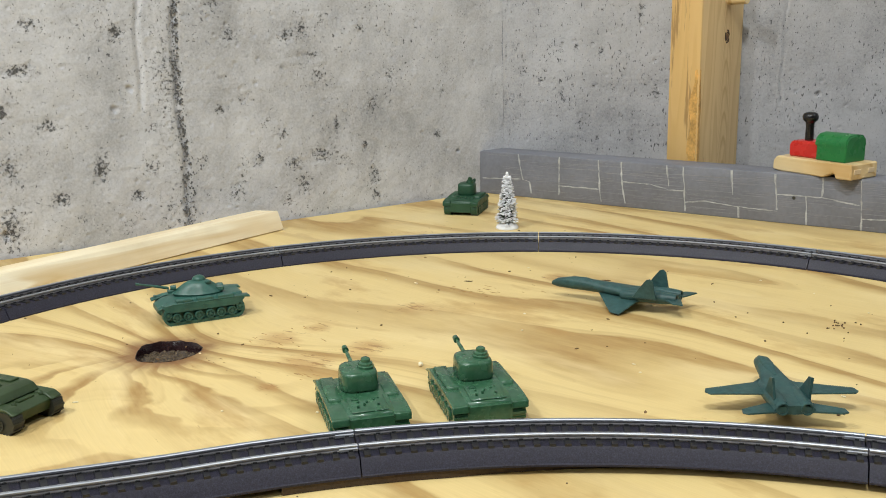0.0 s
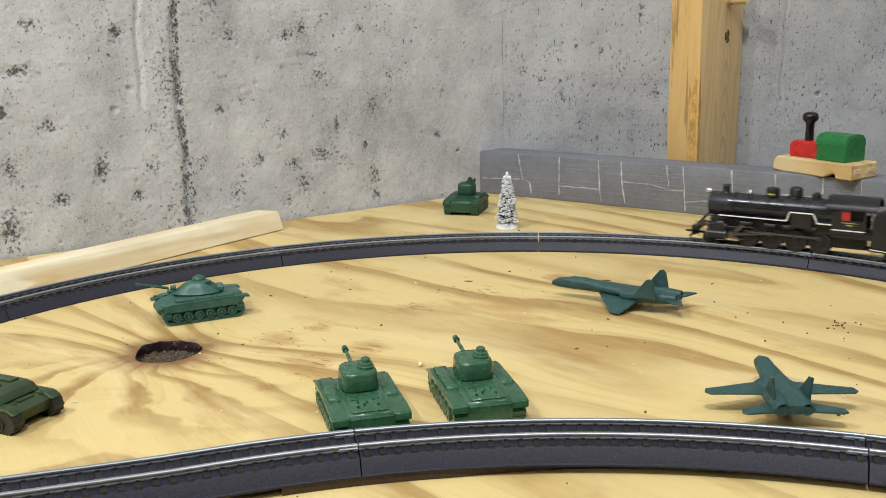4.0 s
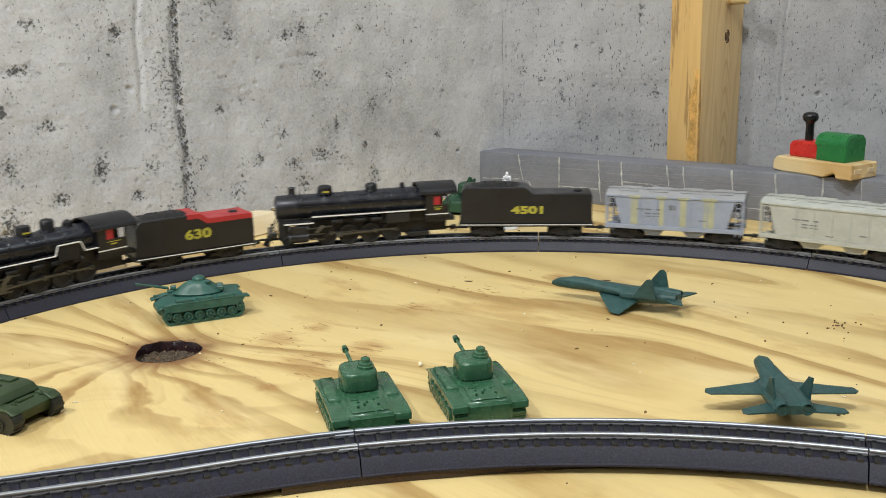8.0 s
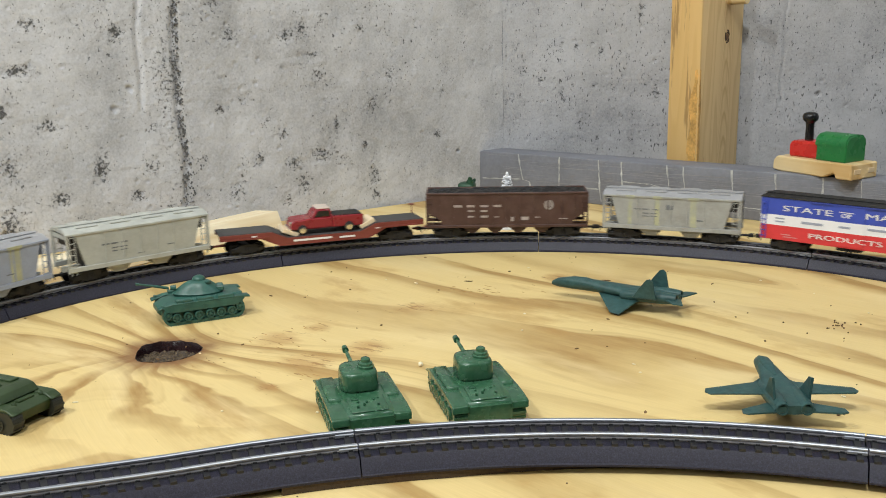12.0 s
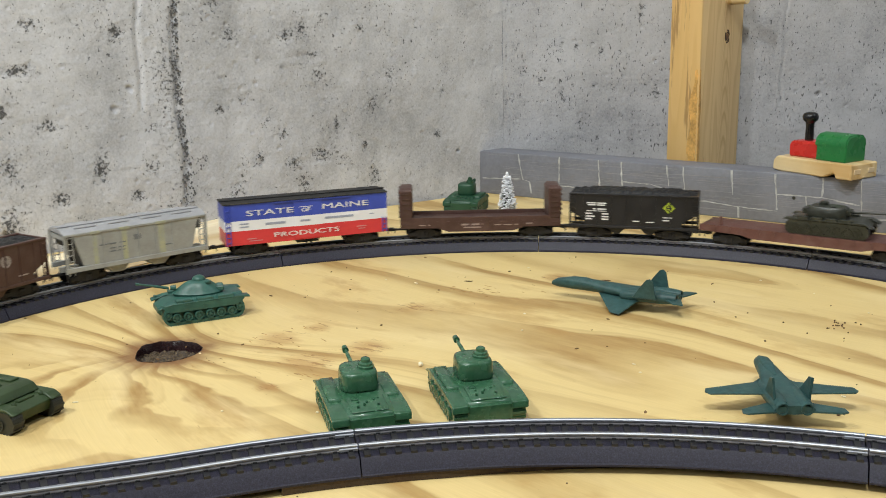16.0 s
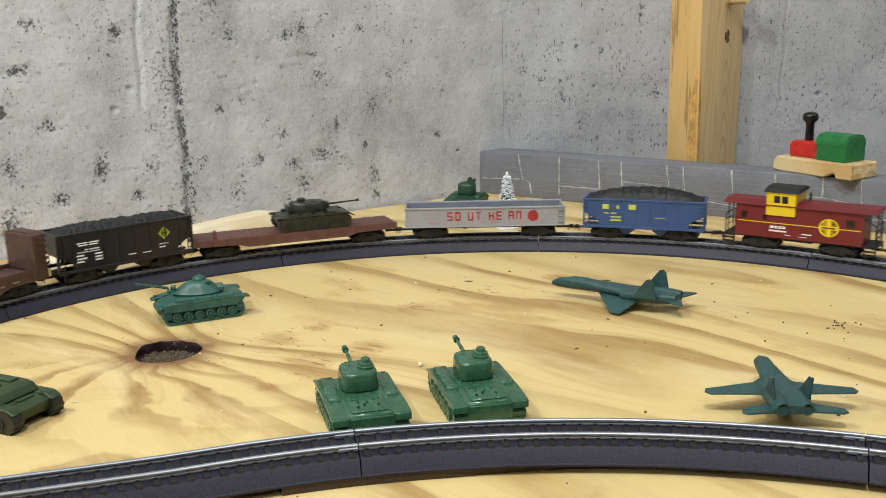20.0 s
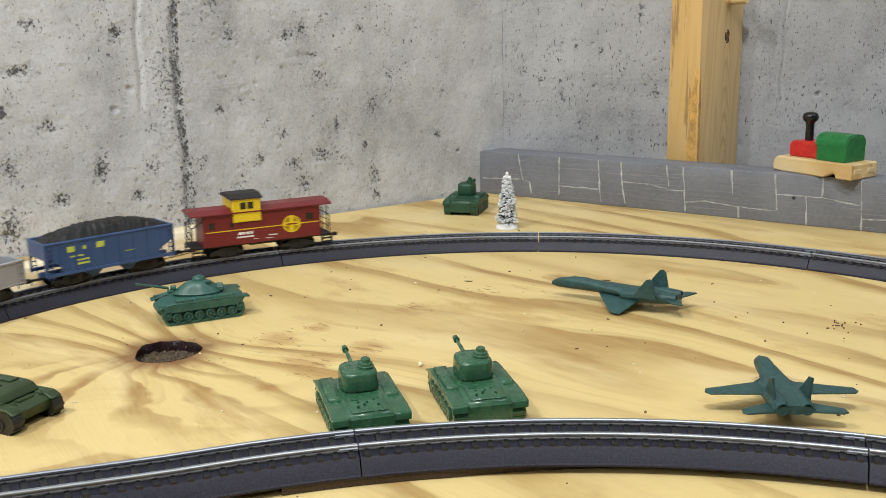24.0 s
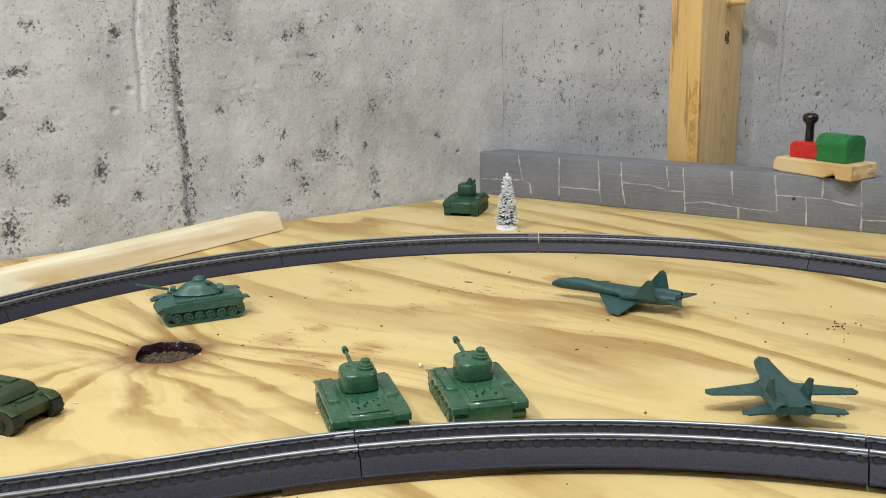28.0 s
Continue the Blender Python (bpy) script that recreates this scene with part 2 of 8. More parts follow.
def plywood(name, along, knot, light, dark):
    """Rotary-cut veneer: broad, soft, uneven brown bands that sweep into the knot, with a stained halo round it."""
    m, nt, b = nodes_of(name)
    obj = coords(nt)
    mp = nt.nodes.new("ShaderNodeMapping")
    mp.inputs["Rotation"].default_value = (0, 0, -radians(along))
    nt.links.new(obj, mp.inputs["Vector"])
    sep = nt.nodes.new("ShaderNodeSeparateXYZ")
    nt.links.new(mp.outputs[0], sep.inputs[0])
    ca, sa = math.cos(radians(along)), math.sin(radians(along))
    kx, ky, size, lift = knot
    d = nt.nodes.new("ShaderNodeVectorMath")
    d.operation = "DISTANCE"
    nt.links.new(obj, d.inputs[0])
    d.inputs[1].default_value = (kx, ky, 0)
    dist = d.outputs["Value"]
    v = maths(nt, "SUBTRACT", sep.outputs[1], ky * ca - kx * sa)
    pull = maths(nt, "DIVIDE", lift * size * size, maths(nt, "ADD", maths(nt, "MULTIPLY", dist, dist), size * size))
    y = maths(nt, "ADD", sep.outputs[1], maths(nt, "MULTIPLY", v, pull))

    def stretched(kx_, ky_, off=0.0):
        c = nt.nodes.new("ShaderNodeCombineXYZ")
        nt.links.new(maths(nt, "MULTIPLY", sep.outputs[0], kx_), c.inputs[0])
        nt.links.new(maths(nt, "MULTIPLY", y, ky_), c.inputs[1])
        c.inputs[2].default_value = off
        return c.outputs[0]
    def nearness(x, y_, reach):
        q = nt.nodes.new("ShaderNodeVectorMath")
        q.operation = "DISTANCE"
        nt.links.new(obj, q.inputs[0])
        q.inputs[1].default_value = (x, y_, 0)
        r = maths(nt, "DIVIDE", q.outputs["Value"], reach)
        return maths(nt, "EXPONENT", maths(nt, "MULTIPLY", maths(nt, "MULTIPLY", r, r), -1.0))
    sway = noise_tex(nt, stretched(1.9, 6.0), 1.0, 2, 0.45)
    field = maths(nt, "ADD", maths(nt, "MULTIPLY", y, 16.0), maths(nt, "MULTIPLY", sway, 5.6))
    field = maths(nt, "ADD", field, maths(nt, "MULTIPLY", nearness(-0.205, 0.490, 0.045), 1.1))
    field = maths(nt, "ADD", field, maths(nt, "MULTIPLY", noise_tex(nt, stretched(40.0, 90.0, 3.0), 1.0, 3, 0.6), 0.10))
    band = ramp(nt, maths(nt, "FRACT", field), [(0.0, 0.0), (0.40, 0.03), (0.55, 0.36), (0.68, 0.88), (0.87, 1.0), (0.915, 0.12), (1.0, 0.0)])
    gate = ramp(nt, noise_tex(nt, stretched(2.6, 8.0, 4.0), 1.0, 3, 0.5), [(0.38, 0.32), (0.52, 1.0)])
    gate = maths(nt, "MAXIMUM", gate, ramp(nt, dist, [(0.06, 1.0), (0.17, 0.0)]))
    ragged = ramp(nt, noise_tex(nt, stretched(30.0, 150.0, 7.0), 1.0, 4, 0.6), [(0.30, 0.72), (0.62, 1.0)])
    amount = maths(nt, "MULTIPLY", maths(nt, "MULTIPLY", band, gate), ragged)
    # a fan of lines that leave the knot and bend along the sheet
    at = nt.nodes.new("ShaderNodeSeparateXYZ")
    nt.links.new(obj, at.inputs[0])
    phi = maths(nt, "ARCTAN2", maths(nt, "SUBTRACT", at.outputs[0], kx), maths(nt, "SUBTRACT", ky, at.outputs[1]))
    turn = maths(nt, "SUBTRACT", phi, maths(nt, "MULTIPLY", dist, 6.5))
    fan = maths(nt, "ADD", maths(nt, "MULTIPLY", turn, 2.2), maths(nt, "MULTIPLY", noise_tex(nt, obj, 15.0, 3, 0.5), 2.0))
    ray = ramp(nt, maths(nt, "FRACT", fan), [(0.0, 0.0), (0.46, 0.02), (0.60, 0.55), (0.78, 1.0), (0.90, 0.85), (0.96, 0.0), (1.0, 0.0)])
    inside = maths(nt, "MULTIPLY", ramp(nt, dist, [(0.09, 1.0), (0.165, 0.0)]), ramp(nt, maths(nt, "DIVIDE", maths(nt, "ADD", phi, 2.2), 4.4), [(0.14, 0.0), (0.28, 1.0), (0.62, 1.0), (0.76, 0.0)]))
    amount = maths(nt, "ADD", maths(nt, "MULTIPLY", amount, maths(nt, "SUBTRACT", 1.0, maths(nt, "MULTIPLY", inside, 0.85))), maths(nt, "MULTIPLY", maths(nt, "MULTIPLY", ray, inside), maths(nt, "MULTIPLY", ragged, 0.95)))
    c = mix(nt, amount, light, dark)
    # finer latewood lines, here and there
    thin = ramp(nt, maths(nt, "FRACT", maths(nt, "MULTIPLY", field, 4.0)), [(0.0, 0.0), (0.55, 0.1), (0.86, 1.0), (1.0, 0.0)])
    tg = ramp(nt, noise_tex(nt, stretched(4.0, 11.0, 11.0), 1.0, 3, 0.55), [(0.50, 0.0), (0.66, 0.32)])
    c = mix(nt, maths(nt, "MULTIPLY", thin, tg), c, dark)
    # pale and ruddy blotches
    c = mix(nt, ramp(nt, noise_tex(nt, stretched(5.0, 16.0, 2.0), 1.0, 4, 0.6), [(0.52, 0.0), (0.66, 0.60)]), c, (0.86, 0.69, 0.36))
    c = mix(nt, ramp(nt, noise_tex(nt, stretched(8.0, 20.0, 17.0), 1.0, 5, 0.65), [(0.54, 0.0), (0.66, 0.50)]), c, (0.45, 0.245, 0.07))
    # scuffed, torn and stained spots
    worn = None
    for x, y_, reach in ((-0.112, 0.634, 0.020), (-0.088, 0.655, 0.013), (-0.105, 0.545, 0.010), (-0.086, 0.590, 0.022), (0.092, 0.777, 0.016), (-0.020, 0.700, 0.020), (-0.052, 0.610, 0.020)):
        n = nearness(x, y_, reach)
        worn = n if worn is None else maths(nt, "MAXIMUM", worn, n)
    torn = ramp(nt, maths(nt, "ADD", noise_tex(nt, stretched(55.0, 210.0, 23.0), 1.0, 5, 0.7), maths(nt, "MULTIPLY", worn, 0.17)), [(0.68, 0.0), (0.74, 0.80)])
    c = mix(nt, torn, c, (0.27, 0.135, 0.04))
    soft = ramp(nt, maths(nt, "MULTIPLY", worn, noise_tex(nt, stretched(26.0, 70.0, 31.0), 1.0, 4, 0.6)), [(0.22, 0.0), (0.50, 0.55)])
    c = mix(nt, soft, c, (0.42, 0.21, 0.065))
    fibre = noise_tex(nt, stretched(30.0, 850.0, 5.0), 1.0, 2)
    c = mix(nt, maths(nt, "MULTIPLY", fibre, 0.2), c, tuple(0.55 * q for q in dark))
    # stained wood close round the knot
    near = maths(nt, "ADD", dist, maths(nt, "MULTIPLY", noise_tex(nt, obj, 70.0, 4, 0.6), 0.020))
    c = mix(nt, ramp(nt, near, [(0.030, 0.92), (0.036, 0.78), (0.042, 0.36), (0.056, 0.0)]), c, (0.20, 0.085, 0.030))
    nt.links.new(c, b.inputs["Base Color"])
    nt.links.new(ramp(nt, gate, [(0.2, 0.34), (0.9, 0.52)]), b.inputs["Roughness"])
    b.inputs["Specular IOR Level"].default_value = 0.4
    bumped(nt, b, maths(nt, "ADD", maths(nt, "MULTIPLY", fibre, 0.6), maths(nt, "MULTIPLY", amount, 0.7)), 0.3, 0.0003)
    return m


PLYWOOD = plywood("plywood", -45.0, (-0.180, 0.612, 0.055, 1.9), (0.785, 0.600, 0.268), (0.41, 0.245, 0.080))
PLANK = pine("fresh_pine", 0.0, light=(0.92, 0.82, 0.60), dark=(0.68, 0.49, 0.24), across=75.0, lengthwise=2.4, rings=11.0, rough=0.55)
STUD = pine("stud_pine", 0.0, light=(0.78, 0.58, 0.30), dark=(0.52, 0.29, 0.10), across=60.0, lengthwise=9.0, rings=9.0, rough=0.6)
TOYWOOD = pine("toy_beech", 0.0, light=(0.80, 0.62, 0.34), dark=(0.60, 0.38, 0.15), across=120.0, lengthwise=5.0, rings=9.0, rough=0.45)
GREY_PAINT = mat("grey_wall_paint", (0.188, 0.194, 0.222), 0.6, var=0.2, scale=24, fine=220, bump=0.3)
JOINT_PAINT = mat("pale_joint_paint", (0.43, 0.435, 0.43), 0.7, var=0.45, scale=90, fine=600, bump=0.2)
ROADBED = mat("grey_roadbed_plastic", (0.016, 0.015, 0.027), 0.50, var=0.5, scale=700, fine=1600, bump=0.25, spec=0.35, dust=(0.20, 0.20, 0.30), dust_amount=0.13)
TIE = mat("black_tie_plastic", (0.018, 0.018, 0.020), 0.5, var=0.25, scale=200, fine=900)
RAIL = mat("nickel_rail", (0.37, 0.39, 0.43), 0.46, metal=0.8, var=0.1, scale=300, fine=1500, bump=0.0)
RAIL_WEB = mat("dull_rail_web", (0.26, 0.255, 0.27), 0.45, metal=0.6, var=0.2, scale=300, fine=1500)
BARK_KNOT = mat("dark_knot", (0.018, 0.008, 0.009), 0.13, var=0.5, scale=120, fine=700, bump=0.6)
KNOT_BED = mat("knot_crumbs", (0.030, 0.018, 0.011), 0.6, var=0.6, scale=520, fine=1400, bump=1.0, dust=(0.42, 0.29, 0.13), dust_amount=0.55)
GREEN = mat("green_toy_plastic", (0.030, 0.100, 0.050), 0.24, var=0.2, scale=120, fine=500, bump=0.14, spec=0.6, dust=(0.075, 0.17, 0.11), dust_amount=0.35)
TEAL = mat("teal_toy_plastic", (0.028, 0.100, 0.078), 0.40, var=0.2, scale=120, fine=500, bump=0.14, spec=0.45, dust=(0.07, 0.17, 0.14), dust_amount=0.3)
SLATE = mat("blue_green_toy_plastic", (0.025, 0.070, 0.068), 0.46, var=0.28, scale=150, fine=420, bump=0.35, spec=0.4, dust=(0.075, 0.16, 0.155), dust_amount=0.35)
OLIVE = mat("olive_toy_plastic", (0.028, 0.052, 0.018), 0.42, var=0.2, scale=90, fine=600, bump=0.08)
DARKTRACK = mat("dark_track_plastic", (0.022, 0.024, 0.018), 0.5, var=0.2, scale=200, fine=800)
SNOW = mat("flocked_snow", (0.86, 0.87, 0.90), 0.85, var=0.05, scale=300, fine=1500, bump=0.6)
NEEDLE = mat("dark_bristle", (0.020, 0.045, 0.026), 0.7, var=0.4, scale=300, fine=1500)
RED_PAINT = mat("red_toy_paint", (0.56, 0.022, 0.018), 0.30, var=0.1, scale=60, fine=600, bump=0.05)
GREEN_PAINT = mat("green_toy_paint", (0.012, 0.165, 0.040), 0.30, var=0.1, scale=60, fine=600, bump=0.05)
BLACK_PAINT = mat("black_gloss_paint", (0.010, 0.010, 0.011), 0.18, var=0.2, scale=60, fine=600, bump=0.03)
FLOOR = mat("floor_cement", (0.28, 0.27, 0.26), 0.8, var=0.2, scale=4, fine=90, bump=0.4)

# ---- room ----
CORNER = Vector((0.0743, 1.19, 0))
LEFT_DIR = Vector((0.834, 0.552, 0)).normalized()
RIGHT_DIR = Vector((math.cos(radians(-10)), math.sin(radians(-10)), 0))
FLOOR_Z, CEIL_Z = -0.80, 1.62


def along(origin, d):
    """The pose with x along d, z up."""
    return Matrix.Translation(origin) @ Matrix.Rotation(math.atan2(d[1], d[0]), 4, "Z")


def relief_wall(name, length, u0, u1, z0, z1, step, seed, seams, label, m, material, patches=(), halo=False):
    """A poured wall whose seen stretch has real pits, ridges and form seams. Local x runs along the wall, the face looks to -y."""
    rng = np.random.default_rng(seed)
    nu, nz = int((u1 - u0) / step) + 1, int((z1 - z0) / step) + 1
    U, Z = np.meshgrid(np.linspace(u0, u1, nu), np.linspace(z0, z1, nz), indexing="ij")
    D = np.zeros_like(U)
    for n, lam, amp in ((40, 0.15, 0.0005), (60, 0.035, 0.00022), (90, 0.010, 0.00013)):
        for _ in range(n):
            a = rng.uniform(0, 6.283)
            k = 6.283 / (lam * rng.uniform(0.6, 1.6))
            D += amp / math.sqrt(n) * np.sin(k * (U * math.cos(a) + Z * math.sin(a)) + rng.uniform(0, 6.283))
    spots = []
    clusters = [(rng.uniform(u0, u1), rng.uniform(z0, z1), rng.uniform(0.012, 0.05)) for _ in range(26)]
    for _ in range(170):
        if rng.random() < 0.55:
            c = clusters[rng.integers(len(clusters))]
            spots.append((c[0] + rng.normal() * c[2], c[1] + rng.normal() * c[2], rng.uniform(0.0009, 0.0020)))
        else:
            spots.append((rng.uniform(u0, u1), rng.uniform(z0, z1), rng.uniform(0.0008, 0.0019)))
    for _ in range(9):
        spots.append((rng.uniform(u0, u1), rng.uniform(z0, z1), rng.uniform(0.0025, 0.0045)))
    for pu, pz, r in spots:
        i0, i1 = np.searchsorted(U[:, 0], (pu - 3 * r, pu + 3 * r))
        j0, j1 = np.searchsorted(Z[0], (pz - 3 * r, pz + 3 * r))
        if i1 <= i0 or j1 <= j0:
            continue
        a, e = rng.uniform(0, 3.14), rng.uniform(0.5, 1.0)
        du, dz = U[i0:i1, j0:j1] - pu, Z[i0:i1, j0:j1] - pz
        p, q = du * math.cos(a) + dz * math.sin(a), (dz * math.cos(a) - du * math.sin(a)) / e
        D[i0:i1, j0:j1] -= 0.9 * r * np.exp(-((p * p + q * q) / (r * r)) ** 3)
    for su, width, depth, low in seams:
        wander = 0.002 * np.sin(Z * 31) + 0.0012 * np.sin(Z * 83 + 1)
        x = (U - su - wander) / width
        reach = 1 / (1 + np.exp(-(Z - low) / 0.004))
        D -= depth * reach * np.exp(-x * x) * (0.55 + 0.45 * rng.random(U.shape))
        D += 0.08 * depth * reach * np.exp(-((x - 2.2) / 1.2) ** 2)
    # open, porous patches: sunk and rough
    P = np.zeros_like(U)
    for pu, pz, ru, rz, deep in patches:
        warp = 0.25 * np.sin(U * 900 + pz * 977) + 0.25 * np.sin(Z * 760 + pu * 631)
        P = np.maximum(P, deep * np.exp(-(((U - pu) / ru) ** 2 + ((Z - pz) / rz) ** 2) * (1 + warp)))
    if halo:
        P = np.maximum(P, 0.58 * np.exp(-((U - seams[0][0] + 0.012) / 0.017) ** 2) * (0.7 + 0.3 * np.sin(Z * 40 + 2)))
    D -= 0.0016 * P * rng.random(U.shape)
    verts = [(u, -d, z) for u, d, z in zip(U.ravel(), D.ravel(), Z.ravel())]
    idx = np.arange(nu * nz).reshape(nu, nz)
    quads = np.stack([idx[:-1, :-1], idx[1:, :-1], idx[1:, 1:], idx[:-1, 1:]], -1).reshape(-1, 4)
    me = bpy.data.meshes.new(name)
    me.from_pydata(verts, [], quads.tolist())
    me.attributes.new("porous", "FLOAT", "POINT").data.foreach_set("value", P.ravel())
    bm = bmesh.new()
    bm.from_mesh(me)
    bpy.data.meshes.remove(me)
    lo, hi = (0.0, length) if u0 >= 0 else (-length, 0.0)
    for a, b, c, d in ((lo, u0, FLOOR_Z, CEIL_Z), (u1, hi, FLOOR_Z, CEIL_Z), (u0, u1, FLOOR_Z, z0), (u0, u1, z1, CEIL_Z)):
        if b - a > 1e-4:
            box(bm, a, b, 0.0, 0.012, c, d)
    box(bm, lo, hi, 0.014, 0.22, FLOOR_Z, CEIL_Z)
    return solid(name, bm, material, label, "wall", "structure", smooth=60, m=m)


HOLLOWS = [(-0.5250, 0.2064, 0.0080, 0.0073, 0.80), (-0.4487, 0.1969, 0.0071, 0.0089, 1.15), (-0.5373, 0.1666, 0.0151, 0.0053, 1.15), (-0.5541, 0.1299, 0.0053, 0.0073, 1.10), (-0.5169, 0.1152, 0.0098, 0.0057, 0.95), (-0.4733, 0.0743, 0.0080, 0.0137, 1.10), (-0.5122, 0.0479, 0.0098, 0.0081, 0.95), (-0.4401, 0.0431, 0.0089, 0.0073, 0.80), (-0.3382, 0.1925, 0.0080, 0.0089, 0.85), (-0.2769, 0.1896, 0.0089, 0.0065, 0.95), (-0.2594, 0.1968, 0.0089, 0.0097, 0.85), (-0.1903, 0.1952, 0.0040, 0.0065, 0.80), (-0.2422, 0.1497, 0.0098, 0.0081, 0.70), (-0.1795, 0.1138, 0.0089, 0.0121, 0.80), (-0.2870, 0.0914, 0.0080, 0.0081, 0.75), (-0.3245, 0.1283, 0.0080, 0.0049, 0.70), (-0.3128, 0.0668, 0.0080, 0.0073, 0.85), (-0.2737, 0.0583, 0.0107, 0.0089, 0.85), (-0.2421, 0.0654, 0.0142, 0.0089, 0.85)]
HOLLOWS += [(-0.2639, 0.0369, 0.0080, 0.0121, 0.85), (-0.2847, 0.0209, 0.0062, 0.0073, 0.80), (-0.3413, 0.0336, 0.0125, 0.0097, 0.70), (-0.1777, 0.0361, 0.0062, 0.0121, 0.85), (-0.1760, 0.0153, 0.0053, 0.0057, 0.85), (-0.5576, 0.0270, 0.0116, 0.0210, 1.00), (-0.4248, 0.0694, 0.0116, 0.0105, 0.70), (-0.5534, 0.0789, 0.0089, 0.0137, 0.85), (-0.1543, 0.1454, 0.0071, 0.0089, 0.75), (-0.1884, 0.0709, 0.0040, 0.0089, 0.80), (-0.2478, 0.1695, 0.0071, 0.0057, 0.70), (-0.2224, 0.0943, 0.0031, 0.0057, 0.80), (-0.3512, 0.1213, 0.0071, 0.0057, 0.70), (-0.0933, 0.0757, 0.0053, 0.0065, 0.90), (-0.3516, 0.2225, 0.0133, 0.0057, 0.70)]
TEARDROPS = [(-0.0319, 0.1900, 0.0029, 0.0063, 0.80), (-0.0246, 0.1152, 0.0029, 0.0080, 0.85), (0.0232, 0.1416, 0.0053, 0.0051, 0.80), (0.0437, 0.1305, 0.0047, 0.0057, 0.85), (0.0042, 0.1040, 0.0024, 0.0068, 0.80), (0.0854, 0.1687, 0.0026, 0.0074, 0.90), (0.1146, 0.1638, 0.0035, 0.0051, 0.90), (0.1053, 0.1730, 0.0032, 0.0034, 0.90), (0.0705, 0.1195, 0.0032, 0.0028, 0.90), (0.0829, 0.1241, 0.0024, 0.0028, 0.90), (0.1077, 0.1240, 0.0029, 0.0040, 0.90), (0.1262, 0.1208, 0.0059, 0.0057, 0.80), (0.0913, 0.0803, 0.0035, 0.0063, 0.85), (0.1103, 0.0630, 0.0024, 0.0051, 0.85), (0.1589, 0.2082, 0.0035, 0.0114, 0.90), (0.1782, 0.1175, 0.0047, 0.0128, 0.85), (0.1507, 0.0616, 0.0029, 0.0068, 0.85), (0.0699, 0.1734, 0.0029, 0.0074, 0.75)]
wall_left = relief_wall("wall_left", 3.2, -0.62, 0.0, -0.03, 0.30, 0.0016, 3, ((-0.393, 0.0028, 0.0035, -1.0), (-0.4275, 0.0024, 0.0026, 0.127)), "grey poured concrete wall with pits and a rough form seam", along(CORNER, LEFT_DIR), CONCRETE, HOLLOWS, True)
relief_wall("wall_right", 3.0, 0.0, 0.52, -0.03, 0.30, 0.0016, 8, ((0.006, 0.001, 0.001, -1.0), (0.318, 0.0012, 0.0016, 0.10)), "blue-grey poured concrete wall with small air holes", along(CORNER, RIGHT_DIR), CONCRETE_BLUE, TEARDROPS)


def rough_spots():
    """Loose aggregate that shows in the form seam and in the honeycombed spots."""
    rng = random.Random(21)
    pile = Pile()

    def stone(u, z, r):
        m = pose(u, -r * 0.15, z, rng.uniform(0, 90), rng.uniform(0, 90), rng.uniform(0, 90)) @ Matrix.Diagonal((1, rng.uniform(0.6, 1), rng.uniform(0.5, 1), 1))
        pile.ball(m @ Matrix.Diagonal((r, r, r, 1)))
    for _ in range(520):
        z = rng.uniform(0.0, 0.27)
        w = 0.0022 + 0.0022 * max(0, math.sin(z * 23 + 0.6))
        stone(-0.392 + 0.002 * math.sin(z * 31) + rng.gauss(0, w), z, rng.uniform(0.0005, 0.0014))
    for u, z, ru, rz, deep in HOLLOWS:
        for _ in range(int(deep * 9)):
            stone(u + rng.gauss(0, ru * 0.45), z + rng.gauss(0, rz * 0.45), rng.uniform(0.0004, 0.0011))
    ob = part("aggregate", pile.bm(), CONCRETE_DARK, wall_left, "dark rough aggregate in the seam", smooth=0)
    ob["kind"] = "stuff"


rough_spots()


def closing():
    a = CORNER - 3.2 * LEFT_DIR
    b = CORNER + 3.0 * RIGHT_DIR
    p, q = Vector((-1.7, -2.7, 0)), Vector((2.7, -2.7, 0))
    # Unseen block, added to keep the right lamp off the wall beyond the stud
    bm = bmesh.new()
    box(bm, 0.62, 0.72, 0.868, 1.20, FLOOR_Z, CEIL_Z, 0.004)
    solid("added_shade_wall", bm, CONCRETE_BLUE, "plain short return of the concrete wall", "wall", "structure")
    for i, (s, e) in enumerate(((a, p), (p, q), (q, b))):
        bm = bmesh.new()
        d = e - s
        box(bm, -0.1, d.length + 0.1, -0.2, 0.0, FLOOR_Z, CEIL_Z)
        solid("wall_back_%d" % (i + 1), bm, CONCRETE, "plain grey concrete basement wall", "wall", "structure", m=along(s, d))
    bm = bmesh.new()
    box(bm, -3.2, 3.6, -3.2, 1.6, FLOOR_Z - 0.1, FLOOR_Z)
    solid("floor", bm, FLOOR, "bare cement basement floor", "floor", "structure")
    bm = bmesh.new()
    box(bm, -3.2, 3.6, -3.2, 1.6, CEIL_Z, CEIL_Z + 0.05)
    solid("ceiling", bm, mat("ceiling_board", (0.74, 0.73, 0.70), 0.8, var=0.2, scale=5, fine=80), "unpainted basement ceiling", "ceiling", "structure")


closing()

# ---- table ----
BEAM_A, BEAM_D = Vector((0.0444, 1.1702, 0)), Vector((math.cos(radians(-34.5)), math.sin(radians(-34.5)), 0))
BEAM_N = Vector((-BEAM_D.y, BEAM_D.x, 0))
KNOT = (-0.1805, 0.6125, 0.0205, 0.0225)


